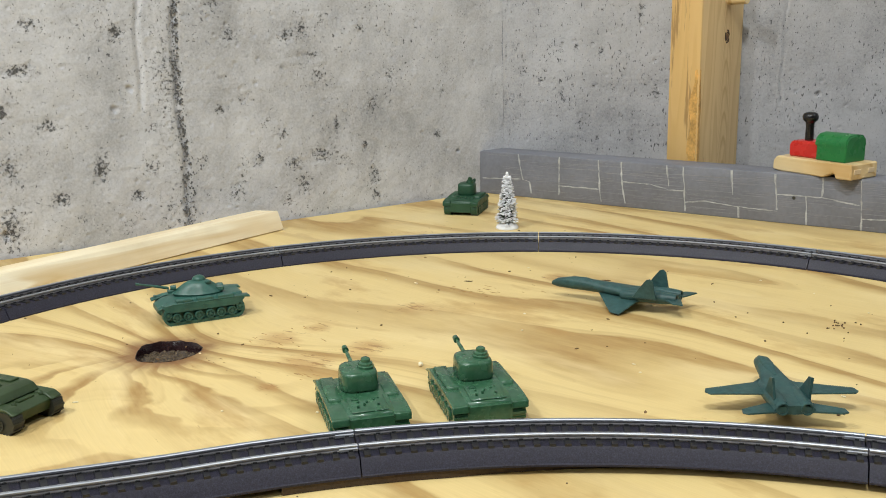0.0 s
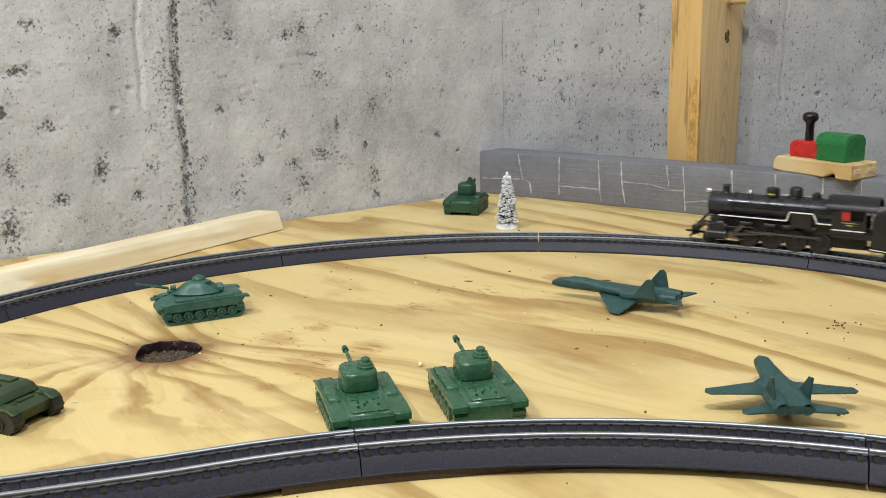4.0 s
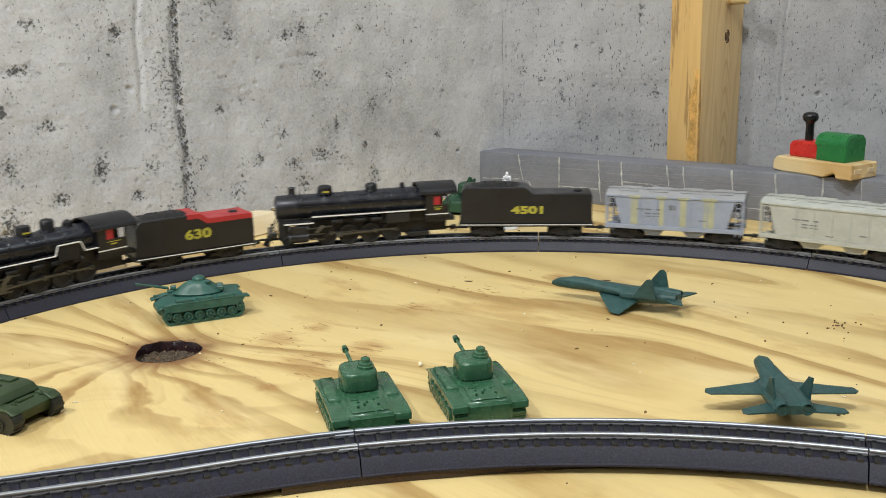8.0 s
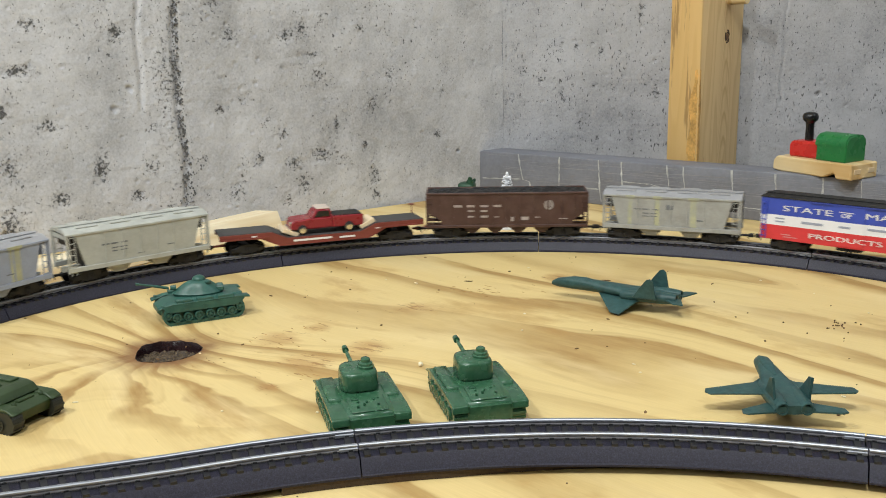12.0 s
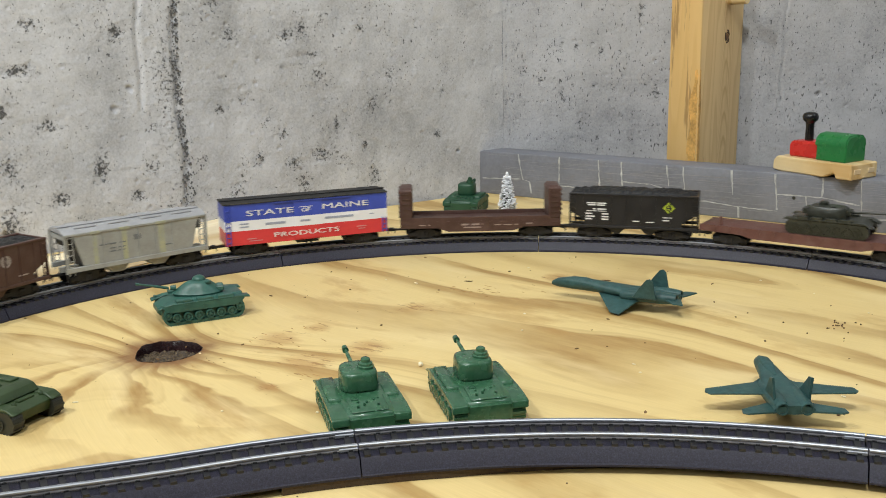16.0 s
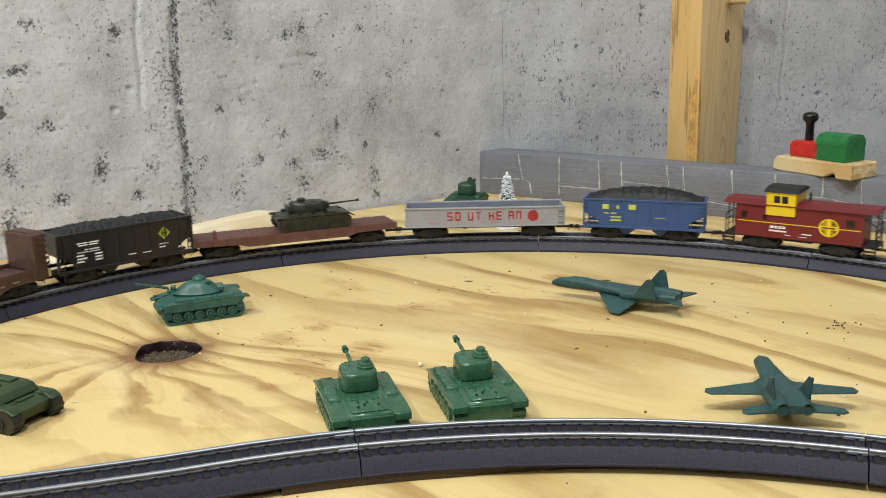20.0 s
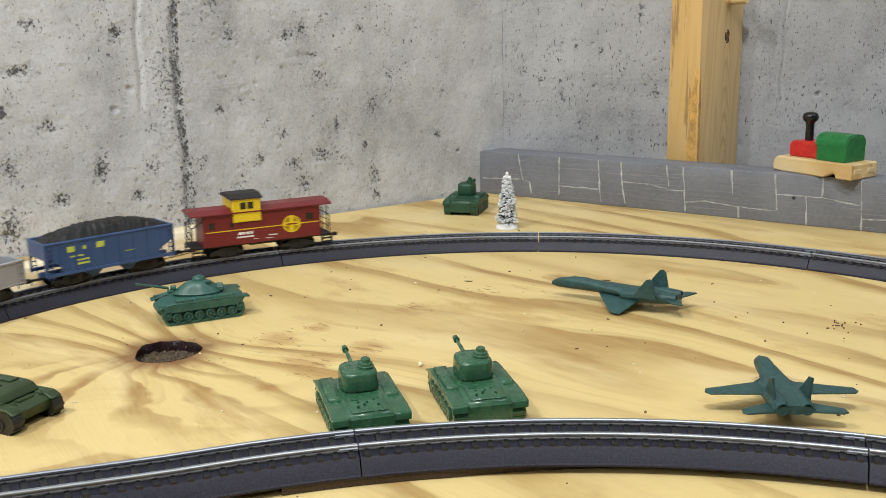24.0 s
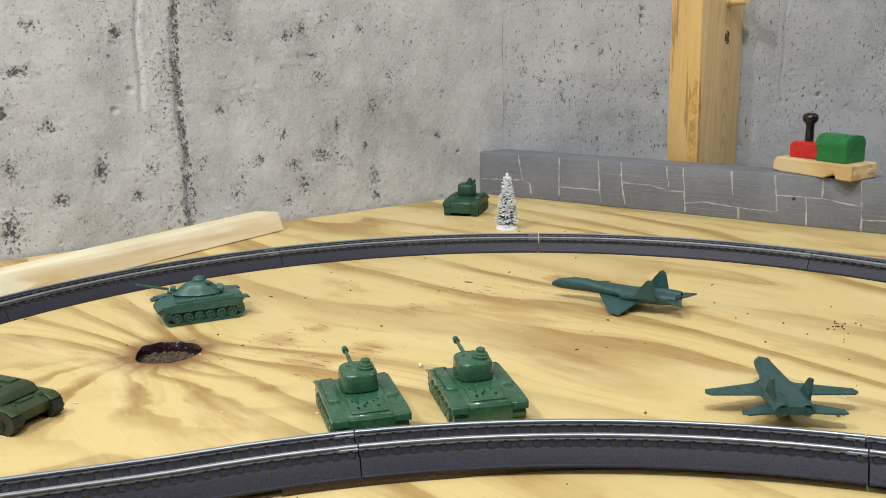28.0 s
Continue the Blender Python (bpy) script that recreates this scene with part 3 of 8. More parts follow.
def table():
    top = thing("train_table", "plywood train table with bold golden grain and a dark knot", "table")
    wall_pt = CORNER - LEFT_DIR * 0.99 + Vector((0.552, -0.834, 0)) * 0.004
    wall_c = CORNER - LEFT_DIR * 0.04 + Vector((0.552, -0.834, 0)) * 0.004
    rb = BEAM_A + BEAM_D * 0.86 + BEAM_N * 0.042
    lb = BEAM_A + BEAM_D * 0.02 + BEAM_N * 0.030
    outline = [(-0.75, -1.42), (0.75, -1.42), (rb.x, rb.y), (lb.x, lb.y), (wall_c.x, wall_c.y), (wall_pt.x, wall_pt.y)]
    kx, ky, ka, kb = KNOT
    hole = [(kx + ka * (1 + 0.10 * math.sin(3 * t + 1)) * math.cos(t), ky + kb * (1 + 0.08 * math.cos(2 * t)) * math.sin(t)) for t in [i * 2 * math.pi / 28 for i in range(28)]]
    bm = bmesh.new()
    edges = []
    for loop in (outline, hole):
        vs = [bm.verts.new((x, y, 0)) for x, y in loop]
        edges += [bm.edges.new((vs[i], vs[(i + 1) % len(vs)])) for i in range(len(vs))]
    bmesh.ops.triangle_fill(bm, edges=edges, use_beauty=True)
    if sum(f.normal.z for f in bm.faces) < 0:
        bmesh.ops.reverse_faces(bm, faces=bm.faces[:])
    rim = [e for e in bm.edges if len(e.link_faces) == 1]
    ret = bmesh.ops.extrude_edge_only(bm, edges=rim)
    for v in ret["geom"]:
        if isinstance(v, bmesh.types.BMVert):
            v.co.z -= 0.018
    part("plywood_top", bm, PLYWOOD, top, smooth=0)
    # the knot: a sunk bowl with a glossy bark rim and a crumbly bed
    bm = bmesh.new()
    rings = []
    for k, z in ((1.015, 0.0002), (1.00, 0.0003), (0.96, -0.0010), (0.92, -0.0055), (0.88, -0.0100)):
        rings.append([(kx + (x - kx) * k, ky + (y - ky) * k, z + 0.0004 * math.sin(i * 2.3)) for i, (x, y) in enumerate(hole)])
    loft(bm, rings, close=False)
    part("knot_rim", bm, BARK_KNOT, top, "dark glossy bark rim of the knot")
    bm = bmesh.new()
    rng = random.Random(5)
    n = 26
    grid = {}
    for i in range(n + 1):
        for j in range(n + 1):
            a, b = i / n * 2 - 1, j / n * 2 - 1
            grid[i, j] = bm.verts.new((kx + ka * 1.02 * a, ky + kb * 1.02 * b, -0.0066 + rng.uniform(-0.0010, 0.0016)))
    for i in range(n):
        for j in range(n):
            if (2 * (i + 0.5) / n - 1) ** 2 + (2 * (j + 0.5) / n - 1) ** 2 < 1.05:
                bm.faces.new((grid[i, j], grid[i + 1, j], grid[i + 1, j + 1], grid[i, j + 1]))
    part("knot_bed", bm, KNOT_BED, top, "crumbly brown bed of the knot", smooth=0)
    for x, y in ((-0.62, -1.3), (0.62, -1.3), (-0.62, 0.55), (0.62, 0.60)):
        bm = bmesh.new()
        box(bm, x - 0.045, x + 0.045, y - 0.045, y + 0.045, FLOOR_Z, -0.018, 0.003)
        part("leg", bm, STUD, top)
    return top


table()


def debris():
    rng = random.Random(11)
    dark = Pile()
    for _ in range(300):
        x, y = rng.uniform(-0.42, 0.5), rng.uniform(0.36, 1.05)
        if y > 1.05 - abs(x - 0.03) * 0.62:
            continue
        r = rng.choice((0.0005, 0.0006, 0.0008, 0.0011, 0.0015)) * 0.58
        dark.ball(pose(x, y, r * 0.35, rng.uniform(-20, 20), rng.uniform(-20, 20), rng.uniform(0, 180)) @ Matrix.Diagonal((r * rng.uniform(0.8, 2.2), r, r * 0.6, 1)))
    for _ in range(22):
        a, q = rng.uniform(0, 6.28), abs(rng.gauss(0, 0.013))
        r = rng.uniform(0.0004, 0.0008)
        dark.ball(pose(0.265 + q * math.cos(a), 0.640 + q * math.sin(a), 0.0003) @ Matrix.Diagonal((r, r, r, 1)))
    for x, y, ln in ((0.1300, 0.7650, 0.0040), (0.020, 0.770, 0.004), (-0.050, 0.480, 0.004)):
        dark.ball(pose(x, y, 0.0005, 0, 0, -12) @ Matrix.Diagonal((ln, 0.0007, 0.0004, 1)))
    solid("wood_crumbs", dark.bm(), mat("crumb_brown", (0.13, 0.075, 0.032), 0.8, var=0.5, scale=80, fine=300), "dark brown wood crumbs scattered on the plywood", "debris", "stuff")
    torn = Pile()
    # torn fibres beside the knot and a few long splinters, all along the grain
    for x0, y0, sx, sy, n in ((-0.118, 0.632, 0.022, 0.008, 8), (-0.100, 0.648, 0.014, 0.006, 6), (-0.085, 0.563, 0.008, 0.006, 8), (0.020, 0.745, 0.014, 0.008, 12), (0.040, 0.745, 0.02, 0.006, 10), (-0.150, 0.590, 0.006, 0.006, 6)):
        for _ in range(n):
            w = rng.uniform(0.00014, 0.00040)
            torn.ball(pose(x0 + rng.gauss(0, sx), y0 + rng.gauss(0, sy), 0.0001, 0, 0, -45 + rng.uniform(-14, 14)) @ Matrix.Diagonal((w * rng.uniform(5, 16), w, 0.0002, 1)))
    solid("torn_fibres", torn.bm(), mat("torn_fibre_brown", (0.43, 0.26, 0.10), 0.8, var=0.5, scale=80, fine=300), "brown torn wood fibres beside the knot", "debris", "stuff")
    pale = Pile()
    for _ in range(24):
        x, y = rng.uniform(-0.3, 0.35), rng.uniform(0.45, 0.85)
        r = rng.uniform(0.0005, 0.0010)
        pale.ball(pose(x, y, 0.0004, 0, 0, rng.uniform(0, 180)) @ Matrix.Diagonal((r * rng.uniform(1, 2.6), r, r * 0.5, 1)))
    pale.ball(pose(-0.015, 0.577, 0.0012) @ Matrix.Diagonal((0.0017, 0.0022, 0.0017, 1)))
    solid("pale_crumbs", pale.bm(), mat("crumb_pale", (0.80, 0.72, 0.50), 0.8, var=0.2, scale=80, fine=300), "pale chips of foam and sawdust on the plywood", "debris", "stuff")


debris()

# ---- track ----
RADIUS = 0.4572
FAR_C = Vector((0.0427, 0.4311, 0))
BASE = -5.63
STRAIGHTS, STRAIGHT_LEN = 5, 0.2286
RAIL_Z = 0.0121
RUN = STRAIGHTS * STRAIGHT_LEN


def sweep(bm, prof, spots):
    """Carry a closed profile of (side, height) along poses."""
    loft(bm, [[m @ Vector((s, 0, z)) for s, z in prof] for m in spots])


ROADBED_PROF = [(-0.0199, 0.0), (-0.0199, 0.0010), (-0.0192, 0.0014), (-0.0156, 0.0072), (-0.0148, 0.0082), (0.0148, 0.0082), (0.0156, 0.0072), (0.0192, 0.0014), (0.0199, 0.0010), (0.0199, 0.0)]
WEB_PROF = [(-0.00125, 0.0), (-0.00125, 0.0004), (-0.0004, 0.0007), (-0.0004, 0.0018), (0.0004, 0.0018), (0.0004, 0.0007), (0.00125, 0.0004), (0.00125, 0.0)]
RAIL_PROF = [(-0.0009, 0.0015), (-0.0011, 0.0018), (-0.0011, 0.0023), (-0.0007, 0.0027), (0.0007, 0.0027), (0.0011, 0.0023), (0.0011, 0.0018), (0.0009, 0.0015)]


def tie_mesh():
    bm = bmesh.new()
    pts = [(-0.0017, 0.0076), (-0.0014, 0.0092), (0.0014, 0.0092), (0.0017, 0.0076)]
    va = [bm.verts.new((-0.0151, p, z)) for p, z in pts]
    vb = [bm.verts.new((0.0151, p, z)) for p, z in pts]
    bm.faces.new(va), bm.faces.new(list(reversed(vb)))
    for i in range(4):
        bm.faces.new((va[i], vb[i], vb[(i + 1) % 4], va[(i + 1) % 4]))
    for s in (-0.00825, 0.00825):
        for d in (-0.0021, 0.0021):
            box(bm, s + d * 0.72 - 0.0004, s + d * 0.72 + 0.0004, -0.0010, 0.0010, 0.0089, 0.0099)
    bmesh.ops.recalc_face_normals(bm, faces=bm.faces[:])
    return mesh_of("tie", bm, TIE, 0)


TIE_MESH = tie_mesh()


def track_section(spot, ties, label, split=True, m=None):
    """spot(k), k from 0 to 1 along the section, is the pose there: x across, y along, z up."""
    t = thing("track_section", label, "model track", m, "track sections of the layout")
    cuts = [spot(k) for k in np.linspace(0.0015, 0.9985, 15)]
    bm = bmesh.new()
    sweep(bm, ROADBED_PROF, cuts)
    part("roadbed", bm, ROADBED, t, "speckled grey plastic roadbed", smooth=20)
    for s in (-0.00825, 0.00825):
        bm = bmesh.new()
        sweep(bm, [(s + a, 0.0094 + z) for a, z in RAIL_PROF], cuts)
        rail = part("rail", bm, RAIL, t, "shiny nickel rail", smooth=30)
        bm = bmesh.new()
        sweep(bm, [(s + a, 0.0094 + z) for a, z in WEB_PROF], cuts)
        part("rail_web", bm, RAIL_WEB, rail, "dull grey rail web", smooth=30)
        bm = bmesh.new()
        sweep(bm, [(s + a, 0.0094 + z) for a, z in ((-0.0016, -0.0002), (-0.0016, 0.0009), (-0.0010, 0.0013), (-0.0010, 0.0008), (0.0010, 0.0008), (0.0010, 0.0013), (0.0016, 0.0009), (0.0016, -0.0002))], [spot(k) for k in (0.0015, 0.02, 0.038)])
        part("rail_joiner", bm, RAIL, t, "bright metal rail joiner", smooth=0)
    poses = [spot((i + 0.5) / ties) for i in range(ties)]
    if split:
        for p in poses:
            shared("tie", TIE_MESH, t, p)
    else:
        bm = bmesh.new()
        for p in poses:
            box(bm, -0.0146, 0.0146, -0.0016, 0.0016, 0.0062, 0.0091, m=p)
        part("ties", bm, TIE, t, smooth=0)["kind"] = "stuff"
    return t


def arc_spot(a0, a1, lift=None):
    def spot(k):
        a = radians(a0 + (a1 - a0) * k)
        z = lift(k) if lift else 0.0
        return Matrix.Translation((RADIUS * math.cos(a), RADIUS * math.sin(a), z)) @ Matrix.Rotation(a, 4, "Z")
    return spot


OVAL = Matrix.Translation(FAR_C) @ Matrix.Rotation(radians(BASE), 4, "Z")
CURVE_LABEL = "curved model track section, grey roadbed with nickel rails"
seen_arc = track_section(arc_spot(0, 30), 32, CURVE_LABEL, m=OVAL)
for k in range(1, 6):
    copy_thing(seen_arc, OVAL @ Matrix.Rotation(radians(30 * k), 4, "Z"))
far_arc = track_section(arc_spot(180, 210), 32, CURVE_LABEL, False, OVAL @ Matrix.Translation((0, -RUN, 0)))
for k in range(1, 6):
    copy_thing(far_arc, OVAL @ Matrix.Translation((0, -RUN, 0)) @ Matrix.Rotation(radians(30 * k), 4, "Z"))
lone = track_section(lambda k: Matrix.Translation((0, k * STRAIGHT_LEN, 0)), 30, "straight model track section, grey roadbed with nickel rails", False, OVAL @ Matrix.Translation((RADIUS, -RUN, 0)))
for side in (-1, 1):
    for k in range(STRAIGHTS):
        if side == 1 and k == 0:
            continue
        copy_thing(lone, OVAL @ Matrix.Translation((side * RADIUS, -RUN + k * STRAIGHT_LEN, 0)))

# the near curve lies on thin shims and climbs a little at its open end
NEAR_C, NEAR_Z, NEAR_A = Vector((0.0463, -0.0102, 0)), 0.0041, 101.25
NEAR = Matrix.Translation(NEAR_C + Vector((0, 0, NEAR_Z)))
near_arc = track_section(arc_spot(0, 30), 32, "near curved model track section on thin shims", m=NEAR @ Matrix.Rotation(radians(NEAR_A - 30), 4, "Z"))
copy_thing(near_arc, NEAR @ Matrix.Rotation(radians(NEAR_A - 60), 4, "Z"))
track_section(arc_spot(0, 30, lambda k: 0.0065 * (max(0.0, 30 * k - 9.5) / 10.8) ** 1.6), 32, "curved model track section lifted at one end by a shim", m=NEAR @ Matrix.Rotation(radians(NEAR_A), 4, "Z"))


def shims():
    def at(a, r=RADIUS):
        a = radians(a)
        return NEAR_C + Vector((r * math.cos(a), r * math.sin(a), 0))
    bm = bmesh.new()
    box(bm, -0.023, 0.023, -0.030, 0.030, 0.0, 0.0039, 0.0003)
    solid("wood_shim", bm, PLANK, "thin pale wood shim under the near track", "shim", m=Matrix.Translation(at(113.5)) @ Matrix.Rotation(radians(113.5), 4, "Z"))
    # an added dark strip gives the shade in the gap under the near curve
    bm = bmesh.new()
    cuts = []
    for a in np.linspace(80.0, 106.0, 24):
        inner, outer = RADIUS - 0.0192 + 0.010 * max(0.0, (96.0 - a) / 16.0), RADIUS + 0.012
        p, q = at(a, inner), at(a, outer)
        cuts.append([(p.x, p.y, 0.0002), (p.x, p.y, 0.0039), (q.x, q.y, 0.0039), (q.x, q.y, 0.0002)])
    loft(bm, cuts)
    solid("gap_shade_strip", bm, mat("gap_shade_brown", (0.060, 0.038, 0.020), 0.85, var=0.4, scale=200, fine=900, bump=0.5), "dark brown strip standing in for the shade under the near track", "underlay", smooth=0)


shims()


# ---- beam, stud and plank ----
def beam():
    m = along(BEAM_A, BEAM_D)
    b = thing("stone_wall_beam", "grey painted wooden beam with pale lines drawn as stone blocks", "beam", m)
    bm = bmesh.new()
    box(bm, 0.001, 0.86, 0.0, 0.038, 0.0, 0.0500, 0.0015, seg=2)
    part("beam_body", bm, GREY_PAINT, b)
    lines = [[(0.054, 0.0495), (0.057, 0.032), (0.060, 0.0205), (0.069, 0.0186), (0.071, 0.0055)],
             [(0.107, 0.0495), (0.107, 0.0067)], [(0.155, 0.0495), (0.157, 0.0206), (0.159, 0.0037)],
             [(0.182, 0.0495), (0.184, 0.0229), (0.188, 0.0045)], [(0.234, 0.0495), (0.237, 0.0273)],
             [(0.252, 0.0494), (0.256, 0.0024)], [(0.303, 0.0495), (0.306, 0.0243)], [(0.312, 0.0125), (0.313, 0.0015)],
             [(0.347, 0.049), (0.351, 0.0129)], [(0.378, 0.0295), (0.380, 0.0008)], [(0.393, 0.0486), (0.393, 0.0292)],
             [(0.428, 0.0487), (0.431, 0.0008)], [(0.500, 0.0487), (0.503, 0.015)]]
    lines += [[(0.004, 0.0181), (0.057, 0.0209)], [(0.107, 0.0171), (0.156, 0.0174)],
              [(0.184, 0.0279), (0.216, 0.028), (0.237, 0.0236), (0.255, 0.024)],
              [(0.255, 0.012), (0.278, 0.0153), (0.306, 0.0126), (0.351, 0.0117)],
              [(0.350, 0.0288), (0.393, 0.0292), (0.429, 0.0243)], [(0.431, 0.012), (0.503, 0.015)]]
    rng = random.Random(4)
    for ln in lines:
        bm = bmesh.new()
        pts = []
        for (a, b2), (c, d) in zip(ln, ln[1:]):
            n = max(2, int(math.hypot(c - a, d - b2) / 0.004))
            pts += [(a + (c - a) * i / n, b2 + (d - b2) * i / n) for i in range(n)]
        pts.append(ln[-1])
        up = abs(ln[-1][1] - ln[0][1]) > abs(ln[-1][0] - ln[0][0])
        prev = None
        for x, z in pts:
            w = rng.choice((0.0002, 0.0004, 0.0006, 0.0008, 0.0009)) * (1.25 if up else 0.85)
            x += rng.uniform(-0.0004, 0.0004)
            z += rng.uniform(-0.0003, 0.0003)
            q = [bm.verts.new((x - (w if up else 0), yy, z - (0 if up else w))) for yy in (-0.00025, 0.002)]
            q += [bm.verts.new((x + (w if up else 0), yy, z + (0 if up else w))) for yy in (0.002, -0.00025)]
            if prev:
                for i in range(4):
                    bm.faces.new((prev[i], prev[(i + 1) % 4], q[(i + 1) % 4], q[i]))
            prev = q
        bmesh.ops.recalc_face_normals(bm, faces=bm.faces[:])
        part("painted_joint", bm, JOINT_PAINT, b, "pale hand-painted joint line", smooth=0)
    # dry brush streaks along the grain
    bm = bmesh.new()
    for _ in range(260):
        x, z, l = rng.uniform(0.01, 0.6), rng.uniform(0.004, 0.047), rng.uniform(0.012, 0.06)
        box(bm, x, x + l, -0.00012, 0.001, z, z + rng.uniform(0.00010, 0.00050))
    part("brush_streak", bm, mat("streak_paint", (0.255, 0.255, 0.27), 0.7, var=0.2, scale=90, fine=500), b, "faint lighter brush streaks", smooth=0)
    bm = bmesh.new()
    rod(bm, (0.3665, -0.0003, 0.0265), (0.3665, 0.002, 0.0265), 0.0017, seg=12)
    part("nail_head", bm, DARKTRACK, b, "dark nail head")


beam()


def stud():
    m = along(Vector((0.2775, 1.075, 0)), Vector((1, 1, 0)))
    s = thing("wall_stud", "upright pine two-by-four stud with knots and amber stain", "stud", m)
    bm = bmesh.new()
    box(bm, 0.0, 0.089, 0.0, 0.038, FLOOR_Z, CEIL_Z - 0.002, 0.002, seg=2)
    part("stud_body", bm, STUD_UP, s)
    bm = bmesh.new()
    ringed = bmesh.new()
    for n in range(22):
        a = 2 * math.pi * n / 22
        for target, r, th in ((ringed, 0.0056, 0.0009), (ringed, 0.0036, 0.0006)):
            if math.sin(a * 3 + r * 900) > -0.55:
                q = Vector((0.054 + r * 0.72 * math.cos(a), -0.0001, 0.179 + r * 1.15 * math.sin(a)))
                box(target, -0.0010, 0.0010, -0.0002, 0.0004, -th, th, m=Matrix.Translation(q) @ Matrix.Rotation(math.pi / 2 - a, 4, "Y"))
    part("knot_crack", ringed, mat("knot_crack_dark", (0.07, 0.035, 0.016), 0.7, var=0.4, scale=300), s, "dark cracked rings of a knot", smooth=0)
    lathe(bm, [(0.0030, 0.0), (0.0026, 0.0003), (0.0012, 0.0003), (0.0006, 0.0001)], 14, Matrix.Translation((0.054, 0.0, 0.179)) @ Matrix.Rotation(radians(90), 4, "X"))
    part("wood_knot", bm, mat("stud_knot", (0.16, 0.075, 0.03), 0.6, var=0.5, scale=200, fine=800), s, "small brown knot")
    bm = bmesh.new()
    rod(bm, (0.054, 0.004, 0.2190), (0.054, -0.022, 0.2195), 0.0068, 0.0062, 14)
    part("wooden_peg", bm, TOYWOOD, s, "short wooden peg near the top")
    bm = bmesh.new()
    rng = random.Random(2)
    zs = np.linspace(0.004, 0.146, 70)
    wide = [0.0014 + 0.0098 * math.sin(math.pi * min(1, max(0, (0.150 - z) / 0.150))) ** 0.7 * (0.75 + 0.25 * math.sin(z * 130)) + 0.0012 * rng.random() for z in zs]
    ring = [(0.0012 + 0.0016 * rng.random(), z) for z in zs] + [(0.0015 + w, z) for w, z in reversed(list(zip(wide, zs)))]
    prism(bm, ring, -0.0002, 0.001, axis="x")
    part("amber_stain", bm, mat("amber_pitch", (0.60, 0.34, 0.095), 0.45, var=0.5, scale=60, fine=400), s, "amber pitch streak along the arris", smooth=0)
    bm = bmesh.new()
    prism(bm, [(0.0008, z) for z in zs] + [(0.0012 + 0.40 * w, z) for w, z in reversed(list(zip(wide, zs)))], -0.0002, 0.001, axis="y")
    part("amber_stain", bm, bpy.data.materials["amber_pitch"], s, "amber pitch streak along the arris", smooth=0)
    return s


STUD_UP, _nt, _b = nodes_of("stud_pine_upright")


def stud_material(nt, b):
    v = coords(nt)
    mp = nt.nodes.new("ShaderNodeMapping")
    mp.inputs["Scale"].default_value = (34.0, 34.0, 2.2)
    nt.links.new(v, mp.inputs["Vector"])
    wob = noise_tex(nt, mp.outputs[0], 0.8, 2, 0.45)
    saw = maths(nt, "FRACT", maths(nt, "MULTIPLY", wob, 9.0))
    tone = ramp(nt, saw, [(0.0, 0.05), (0.6, 0.35), (0.9, 1.0), (1.0, 0.05)])
    mp2 = nt.nodes.new("ShaderNodeMapping")
    mp2.inputs["Scale"].default_value = (900.0, 900.0, 25.0)
    nt.links.new(v, mp2.inputs["Vector"])
    fibre = noise_tex(nt, mp2.outputs[0], 1.0, 2)
    sp = nt.nodes.new("ShaderNodeSeparateXYZ")
    nt.links.new(v, sp.inputs[0])
    off = maths(nt, "SUBTRACT", sp.outputs[0], 0.056)
    arch = maths(nt, "ADD", maths(nt, "MULTIPLY", sp.outputs[2], 34.0), maths(nt, "MULTIPLY", maths(nt, "MULTIPLY", off, off), 16000.0))
    arch = maths(nt, "ADD", arch, maths(nt, "MULTIPLY", wob, 2.2))
    vee = ramp(nt, maths(nt, "FRACT", arch), [(0.0, 0.0), (0.45, 0.1), (0.82, 1.0), (1.0, 0.0)])
    strip = ramp(nt, maths(nt, "ABSOLUTE", off), [(0.006, 1.0), (0.018, 0.0)])
    tone = maths(nt, "MAXIMUM", maths(nt, "MULTIPLY", tone, 0.6), maths(nt, "MULTIPLY", vee, strip))
    c = mix(nt, maths(nt, "MULTIPLY", tone, 0.6), (0.82, 0.605, 0.315), (0.50, 0.29, 0.10))
    c = mix(nt, maths(nt, "MULTIPLY", fibre, 0.2), c, (0.30, 0.16, 0.06))
    # the narrow edge is more amber; the shading contrast between faces is coloured in
    c = mix(nt, ramp(nt, sp.outputs[0], [(0.0008, 0.62), (0.0022, 0.0)]), c, (0.66, 0.40, 0.115))
    # a dark crack and resin round the arris
    crack = maths(nt, "ADD", noise_tex(nt, mp.outputs[0], 3.2, 4, 0.7), ramp(nt, sp.outputs[0], [(0.0030, 0.10), (0.0090, -0.0)]))
    c = mix(nt, ramp(nt, crack, [(0.68, 0.0), (0.74, 0.6)]), c, (0.22, 0.11, 0.035))
    nt.links.new(c, b.inputs["Base Color"])
    b.inputs["Roughness"].default_value = 0.6
    bumped(nt, b, fibre, 0.25, 0.0004)


stud_material(_nt, _b)
stud()


